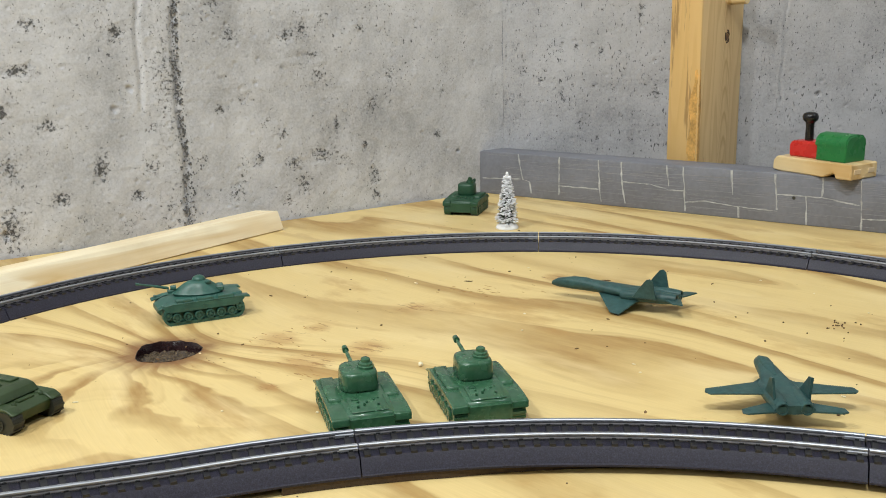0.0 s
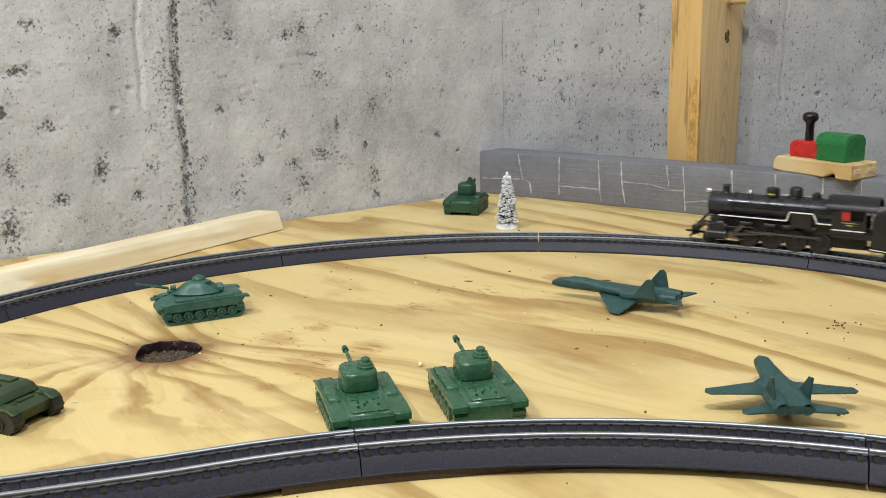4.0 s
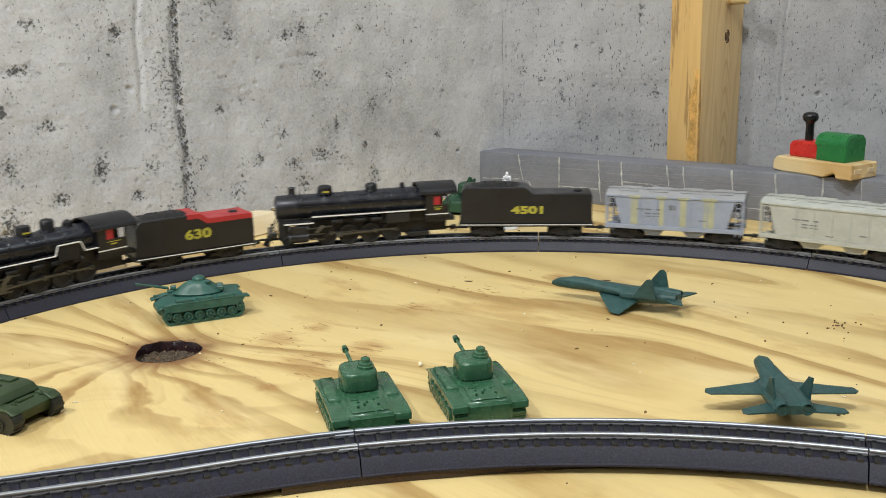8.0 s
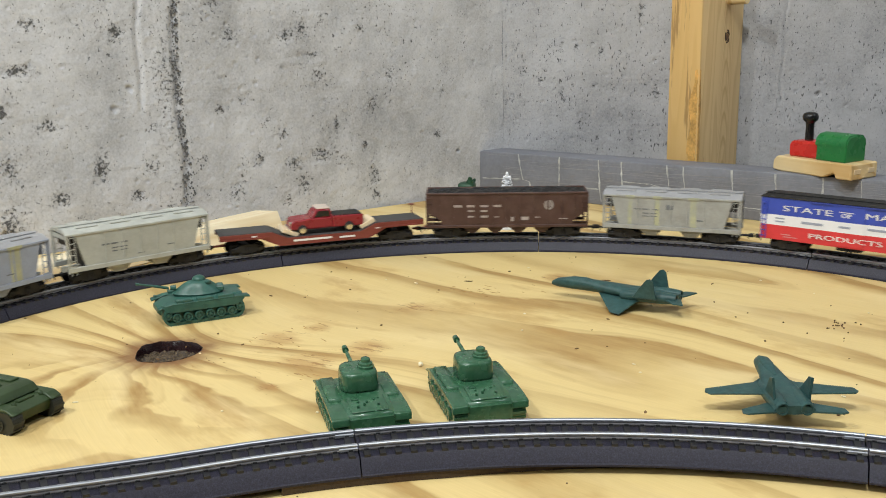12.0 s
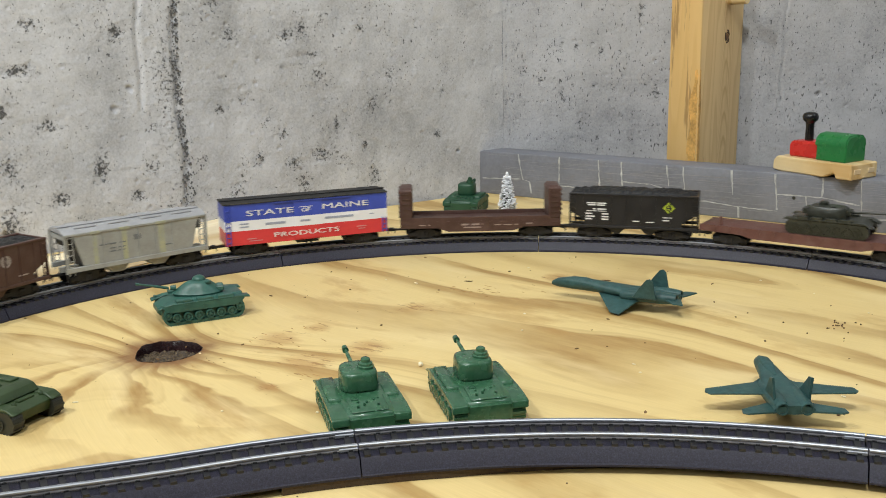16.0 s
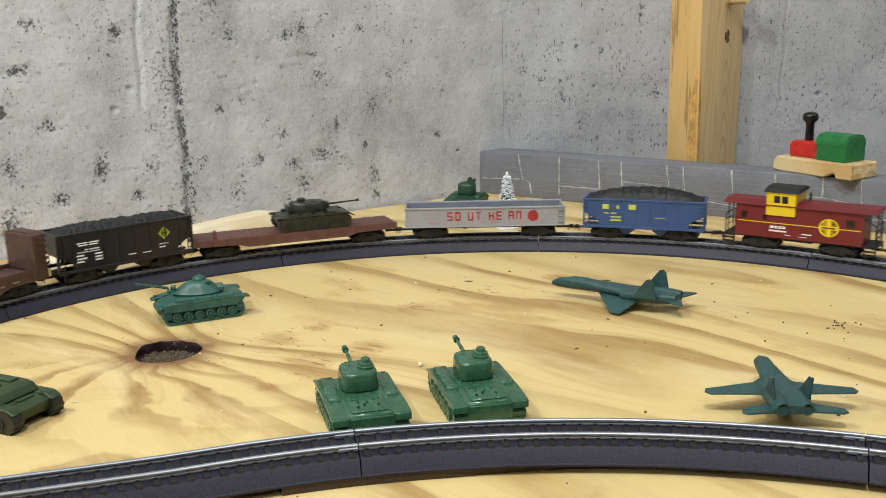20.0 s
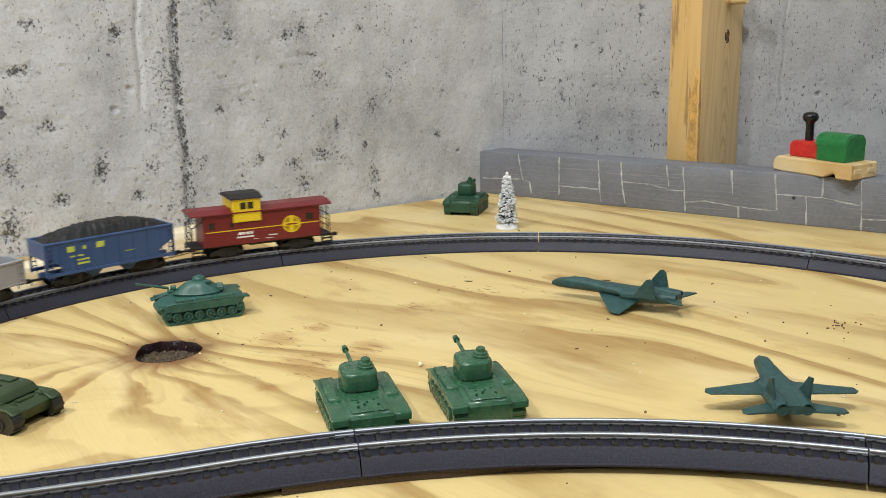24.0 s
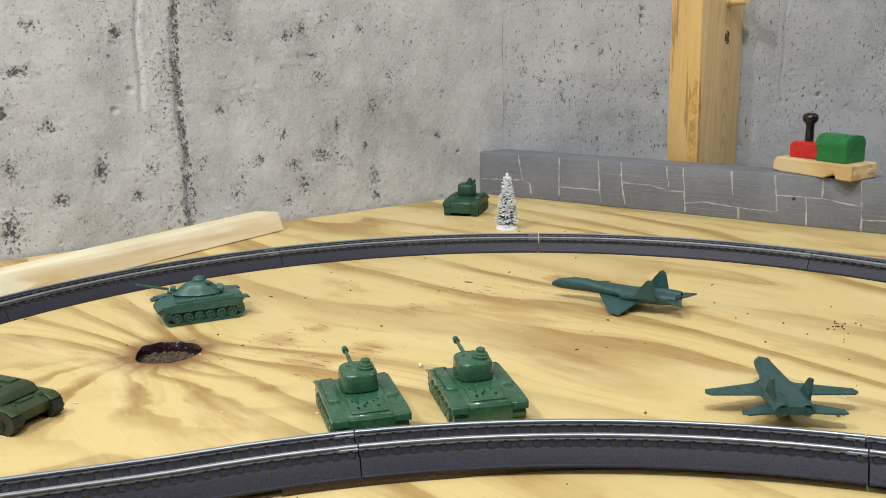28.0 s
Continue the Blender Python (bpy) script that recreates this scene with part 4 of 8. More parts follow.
def plank():
    m = along(Vector((-0.1596, 0.9795, 0)), Vector((-0.6077, -0.794, 0)))
    bm = bmesh.new()
    # a strip with a bevelled front face and a corner knocked off its end
    ring = [(0.0, 0.0006), (-0.0075, 0.0188), (-0.030, 0.0186), (-0.030, 0.0006)]
    loft(bm, [[(x + (dx if y < -0.02 else 0.0), y, z) for y, z in ring] for x, dx in ((0.0, 0.010), (0.018, 0.004), (0.30, 0.0), (0.62, 0.0))])
    bmesh.ops.bevel(bm, geom=[e for e in bm.edges if e.is_manifold and e.calc_face_angle(0) > 0.5], offset=0.0006, segments=1, affect="EDGES")
    solid("pine_plank", bm, PLANK, "pale fresh pine strip lying loose beside the concrete wall", "plank", m=m)


plank()


# ---- toys on the table ----
def stadium(x0, x1, z0, z1, n=7):
    """Side outline of a track run: round at both ends."""
    r = (z1 - z0) / 2
    zc = (z0 + z1) / 2
    pts = [(x1 - r + r * math.cos(a), zc + r * math.sin(a)) for a in np.linspace(-math.pi / 2, math.pi / 2, n)]
    pts += [(x0 + r + r * math.cos(a), zc + r * math.sin(a)) for a in np.linspace(math.pi / 2, 3 * math.pi / 2, n)]
    return pts


def track_run(bm, x0, x1, z0, z1, ya, yb, pads):
    prism(bm, stadium(x0, x1, z0, z1), ya, yb)
    r = (z1 - z0) / 2
    for i in range(pads):
        x = x0 + r + (x1 - x0 - 2 * r) * i / (pads - 1)
        for z in (z0, z1):
            box(bm, x - 0.0006, x + 0.0006, ya - 0.0002, yb + 0.0002, z - 0.0003, z + 0.0003)
    for sgn, xc in ((1, x1 - r), (-1, x0 + r)):
        for a in np.linspace(-1.2, 1.2, 5):
            m = pose(xc, 0, (z0 + z1) / 2) @ Matrix.Rotation(-a if sgn > 0 else math.pi + a, 4, "Y") @ Matrix.Translation((r, 0, 0))
            box(bm, -0.0003, 0.0003, ya - 0.0002, yb + 0.0002, -0.0006, 0.0006, m=m)


def belt(bm, x0, x1, z0, z1, ya, yb, pads, th=0.0017):
    """A track band round its wheels, open at the side, with cleats."""
    o, i = stadium(x0, x1, z0, z1, 9), stadium(x0 + th, x1 - th, z0 + th, z1 - th, 9)
    n = len(o)
    v = [[bm.verts.new((x, y, z)) for x, z in loop] for loop, y in ((o, ya), (o, yb), (i, yb), (i, ya))]
    for k in range(n):
        j = (k + 1) % n
        for a in range(4):
            b = (a + 1) % 4
            bm.faces.new((v[a][k], v[a][j], v[b][j], v[b][k]))
    bmesh.ops.recalc_face_normals(bm, faces=bm.faces[:])
    for k in range(pads):
        x = x0 + 0.005 + (x1 - x0 - 0.010) * k / (pads - 1)
        for z in (z0, z1):
            box(bm, x - 0.0005, x + 0.0005, ya - 0.0002, yb + 0.0002, z - 0.0003, z + 0.0004)


def road_wheel(r, th):
    """A dished wheel with rim, hub and spokes; its axle along y, the face to +y."""
    bm = bmesh.new()
    m = Matrix.Rotation(radians(-90), 4, "X")
    lathe(bm, [(r, -th), (r, th), (r * 0.78, th), (r * 0.74, th * 0.1), (r * 0.30, th * 0.1), (r * 0.28, th * 0.9), (0, th * 0.9)], 16, m)
    for k in range(4):
        box(bm, -r * 0.76, r * 0.76, 0, th * 0.75, -r * 0.09, r * 0.09, m=Matrix.Rotation(math.pi * k / 4, 4, "Y"))
    return bm


def sherman(mat_, m, label, gun_turn=0.0):
    t = thing("toy_tank", label, "toy tank", m, "green plastic toy tanks")
    L, W = 0.0600, 0.0425
    bm = bmesh.new()
    prism(bm, [(-0.0285, 0.0040), (-0.0292, 0.0105), (-0.0275, 0.0136), (-0.0100, 0.0158), (0.0160, 0.0160), (0.0295, 0.0098), (0.0290, 0.0060), (0.0245, 0.0030), (-0.0250, 0.0030)], -0.0130, 0.0130, bev=0.0005)
    part("hull", bm, mat_, t)
    for s in (-1, 1):
        bm = bmesh.new()
        prism(bm, [(-0.0304, 0.0086), (-0.0304, 0.0124), (-0.0290, 0.0132), (-0.0215, 0.0142), (-0.0140, 0.0144), (0.0200, 0.0144), (0.0295, 0.0110), (0.0300, 0.0096), (0.0200, 0.0118), (-0.0200, 0.0118), (-0.0290, 0.0108), (-0.0290, 0.0086)], *sorted((s * 0.0118, s * W / 2)), bev=0.0004)
        part("fender", bm, mat_, t)
        bm = bmesh.new()
        prism(bm, [(-0.0120, 0.0140), (-0.0112, 0.0162), (0.0180, 0.0163), (0.0200, 0.0140)], *sorted((s * 0.0116, s * 0.0192)), bev=0.0005)
        part("stowage_box", bm, mat_, t)
        bm = bmesh.new()
        track_run(bm, -0.0294, 0.0286, 0.0002, 0.0117, *sorted((s * 0.0122, s * 0.0200)), 22)
        part("track", bm, mat_, t)
        for i in range(6):
            bm = road_wheel(0.0036, 0.0007)
            x = -0.0190 + i * 0.0076
            bmesh.ops.transform(bm, matrix=pose(x, s * 0.0204, 0.0045, 0, 0, 0 if s > 0 else 180), verts=bm.verts[:])
            part("road_wheel", bm, mat_, t)
    # engine deck: raised plate with louvres and bolts
    bm = bmesh.new()
    prism(bm, [(-0.0272, 0.0139), (-0.0120, 0.0158), (-0.0120, 0.0163), (-0.0268, 0.0146)], -0.0100, 0.0100, bev=0.0003)
    for x, y in ((-0.0232, 0.0058), (-0.0215, 0.0020), (-0.0225, -0.0052), (-0.0180, 0.0050), (-0.0170, -0.0040), (-0.0190, 0.0002), (-0.0155, -0.0066)):
        rod(bm, (x, y, 0.0140), (x, y, 0.0163), 0.0007, seg=8)
    box(bm, -0.0160, -0.0130, 0.0040, 0.0080, 0.0150, 0.0166, 0.0002)
    part("engine_deck", bm, mat_, t, "glossy bolted engine deck")
    bm = bmesh.new()
    box(bm, -0.0297, -0.0280, -0.0126, 0.0126, 0.0030, 0.0118, 0.0003)
    for y in (-0.0122, 0.0122):
        box(bm, -0.0304, -0.0292, y - 0.0004, y + 0.0004, 0.0095, 0.0125)
    part("rear_plate", bm, mat_, t)
    # turret
    out = []
    for n in range(28):
        c, d = math.cos(2 * math.pi * n / 28), math.sin(2 * math.pi * n / 28)
        out.append((0.0100 * math.copysign(abs(c) ** 0.52, c), 0.0096 * math.copysign(abs(d) ** 0.52, d) * (1.0 - 0.10 * max(0.0, c))))
    bm = bmesh.new()
    tm = pose(0.0035, 0, 0.0158, 0, 0, gun_turn)
    vs = loft(bm, [[(x * k, y * k, z) for x, y in out] for k, z in ((0.99, 0.0), (1.07, 0.0006), (1.10, 0.0016), (1.06, 0.0086), (1.01, 0.0100), (0.90, 0.0107), (0.55, 0.0110))])
    bmesh.ops.transform(bm, matrix=tm, verts=vs)
    tur = part("turret", bm, mat_, t, smooth=50)
    bm = bmesh.new()
    for x, y, r, h in ((-0.0022, -0.0042, 0.0042, 0.0052), (0.0030, 0.0046, 0.0024, 0.0008)):
        lathe(bm, [(r * 1.12, 0), (r * 1.12, h * 0.32), (r * 0.98, h * 0.40), (r * 0.94, h * 0.62), (r * 0.66, h * 0.72), (r * 0.62, h * 1.02), (r * 0.34, h * 1.16), (0, h * 1.18)], 18, tm @ pose(x, y, 0.0104))
    part("hatch", bm, mat_, tur, "round cupola hatch")
    bm = bmesh.new()
    g = tm @ Matrix.Translation((0.0085, 0, 0.0052))
    box(bm, -0.001, 0.0038, -0.0042, 0.0042, -0.0030, 0.0032, 0.0008, m=g)
    part("mantlet", bm, mat_, tur)
    bm = bmesh.new()
    p, q = g @ Vector((0.003, 0, 0.0006)), g @ Vector((0.0255, 0, 0.0030))
    rod(bm, p, q, 0.0014, 0.0010, 12)
    d = (q - p).normalized()
    rod(bm, q - d * 0.0016, q + d * 0.0022, 0.0019, 0.0017, 12)
    part("gun_barrel", bm, mat_, tur)
    return t


sherman(GREEN, pose(-0.0462, 0.5020, 0, 0, 0, 105.5) @ Matrix.Diagonal((1.10, 0.97, 1.0, 1)), "dark green plastic toy tank facing away, gun forward")
sherman(GREEN, pose(0.0160, 0.5160, 0, 0, 0, 103.0) @ Matrix.Diagonal((1.10, 0.97, 1.0, 1)), "dark green plastic toy tank beside its twin, gun raised")
sherman(mat("deep_green_toy_plastic", (0.014, 0.062, 0.030), 0.42, var=0.16, scale=90, fine=700, bump=0.06), pose(0.0265, 1.0600, 0, 0, 0, 74.0) @ Matrix.Diagonal((0.92, 0.90, 1.15, 1)), "dark green plastic toy tank near the room corner")


def patton(mat_, m, label):
    t = thing("toy_tank", label, "toy tank", m, "green plastic toy tanks")
    bm = bmesh.new()
    ring = [(-1, 0.55), (-0.75, 0.9), (0.75, 0.9), (1, 0.55), (0.86, 0.0), (-0.86, 0.0)]
    secs = []
    for x, w, lo, hi in ((-0.0300, 0.0095, 0.0055, 0.0128), (-0.0285, 0.0125, 0.0045, 0.0136), (-0.0100, 0.0130, 0.0032, 0.0140), (0.0120, 0.0130, 0.0032, 0.0138), (0.0250, 0.0120, 0.0045, 0.0122), (0.0310, 0.0085, 0.0070, 0.0098)):
        secs.append([(x, a * w, lo + (hi - lo) * b / 0.9) for a, b in ring])
    loft(bm, secs)
    part("hull", bm, mat_, t)
    for s in (-1, 1):
        bm = bmesh.new()
        prism(bm, [(-0.0335, 0.0112), (-0.0328, 0.0124), (-0.0200, 0.0132), (0.0220, 0.0130), (0.0310, 0.0112), (0.0318, 0.0100), (0.0230, 0.0120), (-0.0210, 0.0122)], *sorted((s * 0.0100, s * 0.0174)), bev=0.0003)
        part("fender", bm, mat_, t)
        bm = bmesh.new()
        belt(bm, -0.0290, 0.0290, 0.0002, 0.0114, *sorted((s * 0.0105, s * 0.0172)), 30)
        part("track", bm, mat_, t, smooth=0)
        bm = bmesh.new()
        prism(bm, stadium(-0.0280, 0.0280, 0.0013, 0.0103), *sorted((s * 0.0100, s * 0.0140)))
        part("side_plate", bm, mat_, t)
        bm = bmesh.new()
        prism(bm, [(-0.0235, 0.0078), (-0.0290, 0.0110), (-0.0290, 0.0122), (0.0290, 0.0122), (0.0290, 0.0110), (0.0235, 0.0078)], *sorted((s * 0.0130, s * 0.01735)))
        for x in (-0.016, 0.0, 0.014):
            rod(bm, (x, s * 0.0170, 0.0100), (x, s * 0.0177, 0.0100), 0.0005, seg=8)
        part("side_skirt", bm, mat_, t)
        for i in range(6):
            x = -0.0195 + i * 0.0078
            bm = road_wheel(0.0031, 0.0014)
            bmesh.ops.transform(bm, matrix=Matrix.Diagonal((1, 1, 0.82, 1)), verts=bm.verts[:])
            bmesh.ops.transform(bm, matrix=pose(x, s * 0.0170, 0.0046, 0, 0, 0 if s > 0 else 180), verts=bm.verts[:])
            part("road_wheel", bm, mat_, t)
        for x, r in ((-0.0256, 0.0028), (0.0255, 0.0026)):
            bm = road_wheel(r, 0.0012)
            bmesh.ops.transform(bm, matrix=pose(x, s * 0.0164, 0.0066, 0, 0, 0 if s > 0 else 180), verts=bm.verts[:])
            part("sprocket", bm, mat_, t)
        bm = bmesh.new()
        for i in range(3):
            box(bm, -0.0215 + i * 0.0145, -0.0100 + i * 0.0145, *sorted((s * 0.0125, s * 0.0170)), 0.0128, 0.0146, 0.0004)
        part("stowage_box", bm, mat_, t)
    tm = pose(-0.0010, 0, 0.0138, 0, 0, -12)
    bm = bmesh.new()
    secs = []
    for z, kx, ky in ((0.0, 0.96, 0.96), (0.0011, 1.0, 1.0), (0.0020, 0.93, 0.92), (0.0045, 0.74, 0.78), (0.0066, 0.54, 0.62), (0.0076, 0.42, 0.50), (0.0080, 0.30, 0.36), (0.0081, 0.10, 0.12)):
        row = []
        for i in range(22):
            a = 2 * math.pi * i / 22
            front = 1.18 if math.cos(a) > 0 else 1.0
            row.append((0.0165 * kx * front * math.cos(a), 0.0105 * ky * math.sin(a) * (1.0 - 0.18 * max(0, math.cos(a))), z))
        secs.append(row)
    vs = loft(bm, secs)
    bmesh.ops.transform(bm, matrix=tm, verts=vs)
    tur = part("turret", bm, mat_, t, "smooth domed turret", smooth=60)
    bm = bmesh.new()
    lathe(bm, [(0.0050, 0), (0.0048, 0.0012), (0.0040, 0.0024), (0.0022, 0.0032), (0, 0.0034)], 18, tm @ pose(0.0, -0.0014, 0.0072))
    lathe(bm, [(0.0024, 0), (0.0024, 0.0012), (0.0012, 0.0016), (0, 0.0016)], 12, tm @ pose(-0.0062, 0.0038, 0.0066))
    part("hatch", bm, mat_, tur)
    bm = bmesh.new()
    for k in range(3):
        box(bm, -0.0166 - 0.0003 * k, -0.0120, -0.0060 + k * 0.0040, -0.0030 + k * 0.0040, 0.0012, 0.0042, 0.0005, m=tm)
    part("bustle_rack", bm, mat_, tur)
    g = tm @ Matrix.Translation((0.0172, 0, 0.0042))
    bm = bmesh.new()
    rod(bm, g @ Vector((-0.001, 0, 0)), g @ Vector((0.0030, 0, 0.0002)), 0.0019, 0.0013, 12)
    rod(bm, g @ Vector((0.004, 0, 0.0001)), g @ Vector((0.0245, 0, 0.0038)), 0.0009, 0.0006, 12)
    rod(bm, g @ Vector((0.0240, 0, 0.0037)), g @ Vector((0.0265, 0, 0.0041)), 0.0009, 0.0009, 12)
    part("gun_barrel", bm, mat_, tur)
    return t


patton(TEAL, pose(-0.1772, 0.6915, 0, 0, 0, 206.0) @ Matrix.Diagonal((1.0, 1.0, 1.22, 1)), "teal green plastic toy tank with a domed turret and spoked wheels")


def carrier(m):
    t = thing("toy_armoured_carrier", "dark olive plastic toy armoured carrier with black tracks", "toy tank", m, "green plastic toy tanks")
    bm = bmesh.new()
    prism(bm, [(-0.034, 0.0050), (-0.034, 0.0130), (0.0270, 0.0130), (0.0320, 0.0105), (0.0300, 0.0045)], -0.0125, 0.0125, bev=0.0005)
    part("hull", bm, OLIVE, t)
    for s in (-1, 1):
        bm = bmesh.new()
        prism(bm, [(-0.034, 0.0118), (-0.034, 0.0140), (0.0290, 0.0136), (0.0335, 0.0112), (0.0335, 0.0104)], *sorted((s * 0.0110, s * 0.0192)), bev=0.0004)
        part("fender", bm, OLIVE, t)
        bm = bmesh.new()
        track_run(bm, -0.0330, 0.0340, 0.0002, 0.0118, *sorted((s * 0.0118, s * 0.0196)), 26)
        part("track", bm, DARKTRACK, t, "dark grey track")
        for i in range(6):
            bm = road_wheel(0.0036, 0.0007)
            bmesh.ops.transform(bm, matrix=pose(-0.0235 + i * 0.0094, s * 0.0197, 0.0050, 0, 0, 0 if s > 0 else 180), verts=bm.verts[:])
            part("road_wheel", bm, DARKTRACK, t)
    bm = bmesh.new()
    vs = loft(bm, [[(x0, -w0, z), (x1, -w0, z), (x1, w0, z), (x0, w0, z)] for x0, x1, w0, z in ((-0.0250, 0.0215, 0.0150, 0.0136), (-0.0240, 0.0190, 0.0142, 0.0178), (-0.0225, 0.0150, 0.0125, 0.0196))])
    bmesh.ops.bevel(bm, geom=bm.edges[:], offset=0.0005, segments=1, affect="EDGES")
    part("cabin", bm, OLIVE, t)
    bm = bmesh.new()
    box(bm, 0.0040, 0.0120, 0.0030, 0.0100, 0.0192, 0.0206, 0.0004)
    box(bm, 0.0040, 0.0120, -0.0100, -0.0030, 0.0192, 0.0206, 0.0004)
    part("roof_hatch", bm, OLIVE, t)
    bm = bmesh.new()
    for y in (-0.0105, 0.0105):
        lathe(bm, [(0.0016, 0), (0.0016, 0.0012), (0.0008, 0.0016)], 10, pose(0.0260, y, 0.0130) @ Matrix.Rotation(radians(60), 4, "Y"))
    box(bm, 0.0225, 0.0260, -0.006, 0.006, 0.0126, 0.0140, 0.0003)
    part("headlight", bm, OLIVE, t)
    return t


carrier(pose(-0.2478, 0.5110, 0, 0, 0, -25.0) @ Matrix.Diagonal((1.0, 0.88, 1.02, 1)))


def plate(bm, pts, z, th, m=None):
    """A thin flying surface with a tapered edge."""
    cx, cy = sum(p[0] for p in pts) / len(pts), sum(p[1] for p in pts) / len(pts)
    secs = []
    for k, dz in ((0.97, -th / 2), (1.0, -th / 6), (1.0, th / 6), (0.97, th / 2)):
        secs.append([(cx + (x - cx) * k, cy + (y - cy) * k, z + dz) for x, y in pts])
    vs = loft(bm, secs)
    if m is not None:
        bmesh.ops.transform(bm, matrix=m, verts=vs)


def jet(m, label, wings, stabs, fins, body, hump, gear=True, droop=0.0):
    t = thing("toy_jet", label, "toy jet", m, "plastic toy jets")
    bm = bmesh.new()
    secs = []
    for x, w, zc, h in body:
        secs.append([(x, w * math.cos(a) * (abs(math.cos(a)) ** -0.25 if abs(math.cos(a)) > 1e-3 else 1), zc + h * math.sin(a)) for a in np.linspace(0, 2 * math.pi, 17)[:-1]])
    loft(bm, secs)
    part("fuselage", bm, SLATE, t, smooth=50)
    bm = bmesh.new()
    loft(bm, [[(x, w * math.cos(a), zc + h * math.sin(a)) for a in np.linspace(0, 2 * math.pi, 13)[:-1]] for x, w, zc, h in hump])
    part("canopy", bm, SLATE, t, smooth=50)
    for s in (-1, 1):
        bm = bmesh.new()
        plate(bm, [(x, s * y) for x, y in wings[1]], 0.0, 0.0011, Matrix.Translation((0, 0, wings[0])) @ Matrix.Rotation(radians(-s * droop), 4, "X"))
        part("wing", bm, SLATE, t)
        bm = bmesh.new()
        plate(bm, [(x, s * y) for x, y in stabs[1]], stabs[0], 0.0010)
        part("tailplane", bm, SLATE, t)
        y0, lean, pts, z0 = fins
        bm = bmesh.new()
        plate(bm, pts, 0.0, 0.0013, Matrix.Translation((0, s * y0, z0)) @ Matrix.Rotation(radians(90 - s * lean), 4, "X"))
        part("tail_fin", bm, SLATE, t)
        bm = bmesh.new()
        lathe(bm, [(0.0038, 0.0), (0.0033, 0.0036), (0.0026, 0.0036), (0.0022, 0.0012)], 14, Matrix.Translation((body[0][0] + 0.003, s * 0.0062, body[0][2] + 0.0006)) @ Matrix.Rotation(radians(-90), 4, "Y"))
        part("nozzle", bm, SLATE, t)
        bm = bmesh.new()
        back, zc = body[0][0], body[0][2]
        loft(bm, [[(x, s * 0.0062 + r * math.cos(a), zc + lift + r * k * math.sin(a)) for a in np.linspace(0, 2 * math.pi, 13)[:-1]] for x, r, k, lift in ((back + 0.002, 0.0038, 1.0, 0.0006), (back + 0.010, 0.0046, 1.0, 0.0004), (back + 0.024, 0.0044, 0.95, 0.0), (back + 0.036, 0.0040, 0.95, -0.0006), (back + 0.0375, 0.0034, 0.9, -0.0007))])
        part("engine_nacelle", bm, SLATE, t, smooth=50)
    if gear:
        bm = bmesh.new()
        for x, y in ((0.012, 0.0), (-0.006, 0.004), (-0.006, -0.004)):
            box(bm, x - 0.0012, x + 0.0012, y - 0.0008, y + 0.0008, 0.0, wings[0] - 0.001)
        part("landing_gear", bm, SLATE, t)
    return t


jet(pose(0.1270, 0.6985, 0.0, 0, 0, 150.0) @ Matrix.Diagonal((1.07, 1.0, 1.0, 1)), "blue-green plastic toy jet with two upright fins, seen side on",
    (0.0105, [(0.013, 0.003), (-0.003, 0.0265), (-0.010, 0.028), (-0.016, 0.012), (-0.021, 0.005)]),
    (0.0112, [(-0.030, 0.005), (-0.043, 0.017), (-0.050, 0.0175), (-0.045, 0.004)]),
    (0.0150, 1, [(-0.0150, 0.0), (-0.0205, 0.0085), (-0.0245, 0.0140), (-0.0268, 0.0148), (-0.0290, 0.0130), (-0.0315, 0.0)], 0.0118),
    [(-0.0420, 0.0075, 0.0110, 0.0026), (-0.0300, 0.0105, 0.0114, 0.0030), (-0.0050, 0.0090, 0.0118, 0.0038), (0.0130, 0.0060, 0.0124, 0.0042), (0.0250, 0.0044, 0.0128, 0.0046), (0.0360, 0.0036, 0.0126, 0.0044), (0.0440, 0.0026, 0.0118, 0.0034), (0.0485, 0.0008, 0.0108, 0.0012)],
    [(0.0140, 0.0010, 0.0154, 0.0008), (0.0220, 0.0026, 0.0162, 0.0018), (0.0320, 0.0028, 0.0158, 0.0020), (0.0400, 0.0012, 0.0146, 0.0012)], gear=False, droop=19.0)
jet(pose(0.1790, 0.5010, 0, 0, 0, 88.0), "blue-green plastic toy jet with wings spread, seen from behind",
    (0.0115, [(0.018, 0.003), (0.0085, 0.0110), (-0.0005, 0.0395), (-0.0045, 0.0405), (-0.0075, 0.0385), (-0.008, 0.004)]),
    (0.0098, [(-0.014, 0.006), (-0.0250, 0.0262), (-0.0295, 0.0268), (-0.0310, 0.0240), (-0.028, 0.005)]),
    (0.0088, 6, [(-0.007, 0.0), (-0.0170, 0.0112), (-0.0215, 0.0122), (-0.0225, 0.0)], 0.0136),
    [(-0.0280, 0.0105, 0.0106, 0.0024), (-0.0160, 0.0108, 0.0112, 0.0030), (0.0000, 0.0096, 0.0118, 0.0036), (0.0110, 0.0072, 0.0126, 0.0042), (0.0200, 0.0056, 0.0134, 0.0044), (0.0300, 0.0046, 0.0136, 0.0040), (0.0370, 0.0036, 0.0134, 0.0032), (0.0405, 0.0018, 0.0128, 0.0018)],
    [(0.0080, 0.0014, 0.0156, 0.0010), (0.0180, 0.0034, 0.0166, 0.0022), (0.0300, 0.0034, 0.0168, 0.0022), (0.0390, 0.0014, 0.0152, 0.0012)])


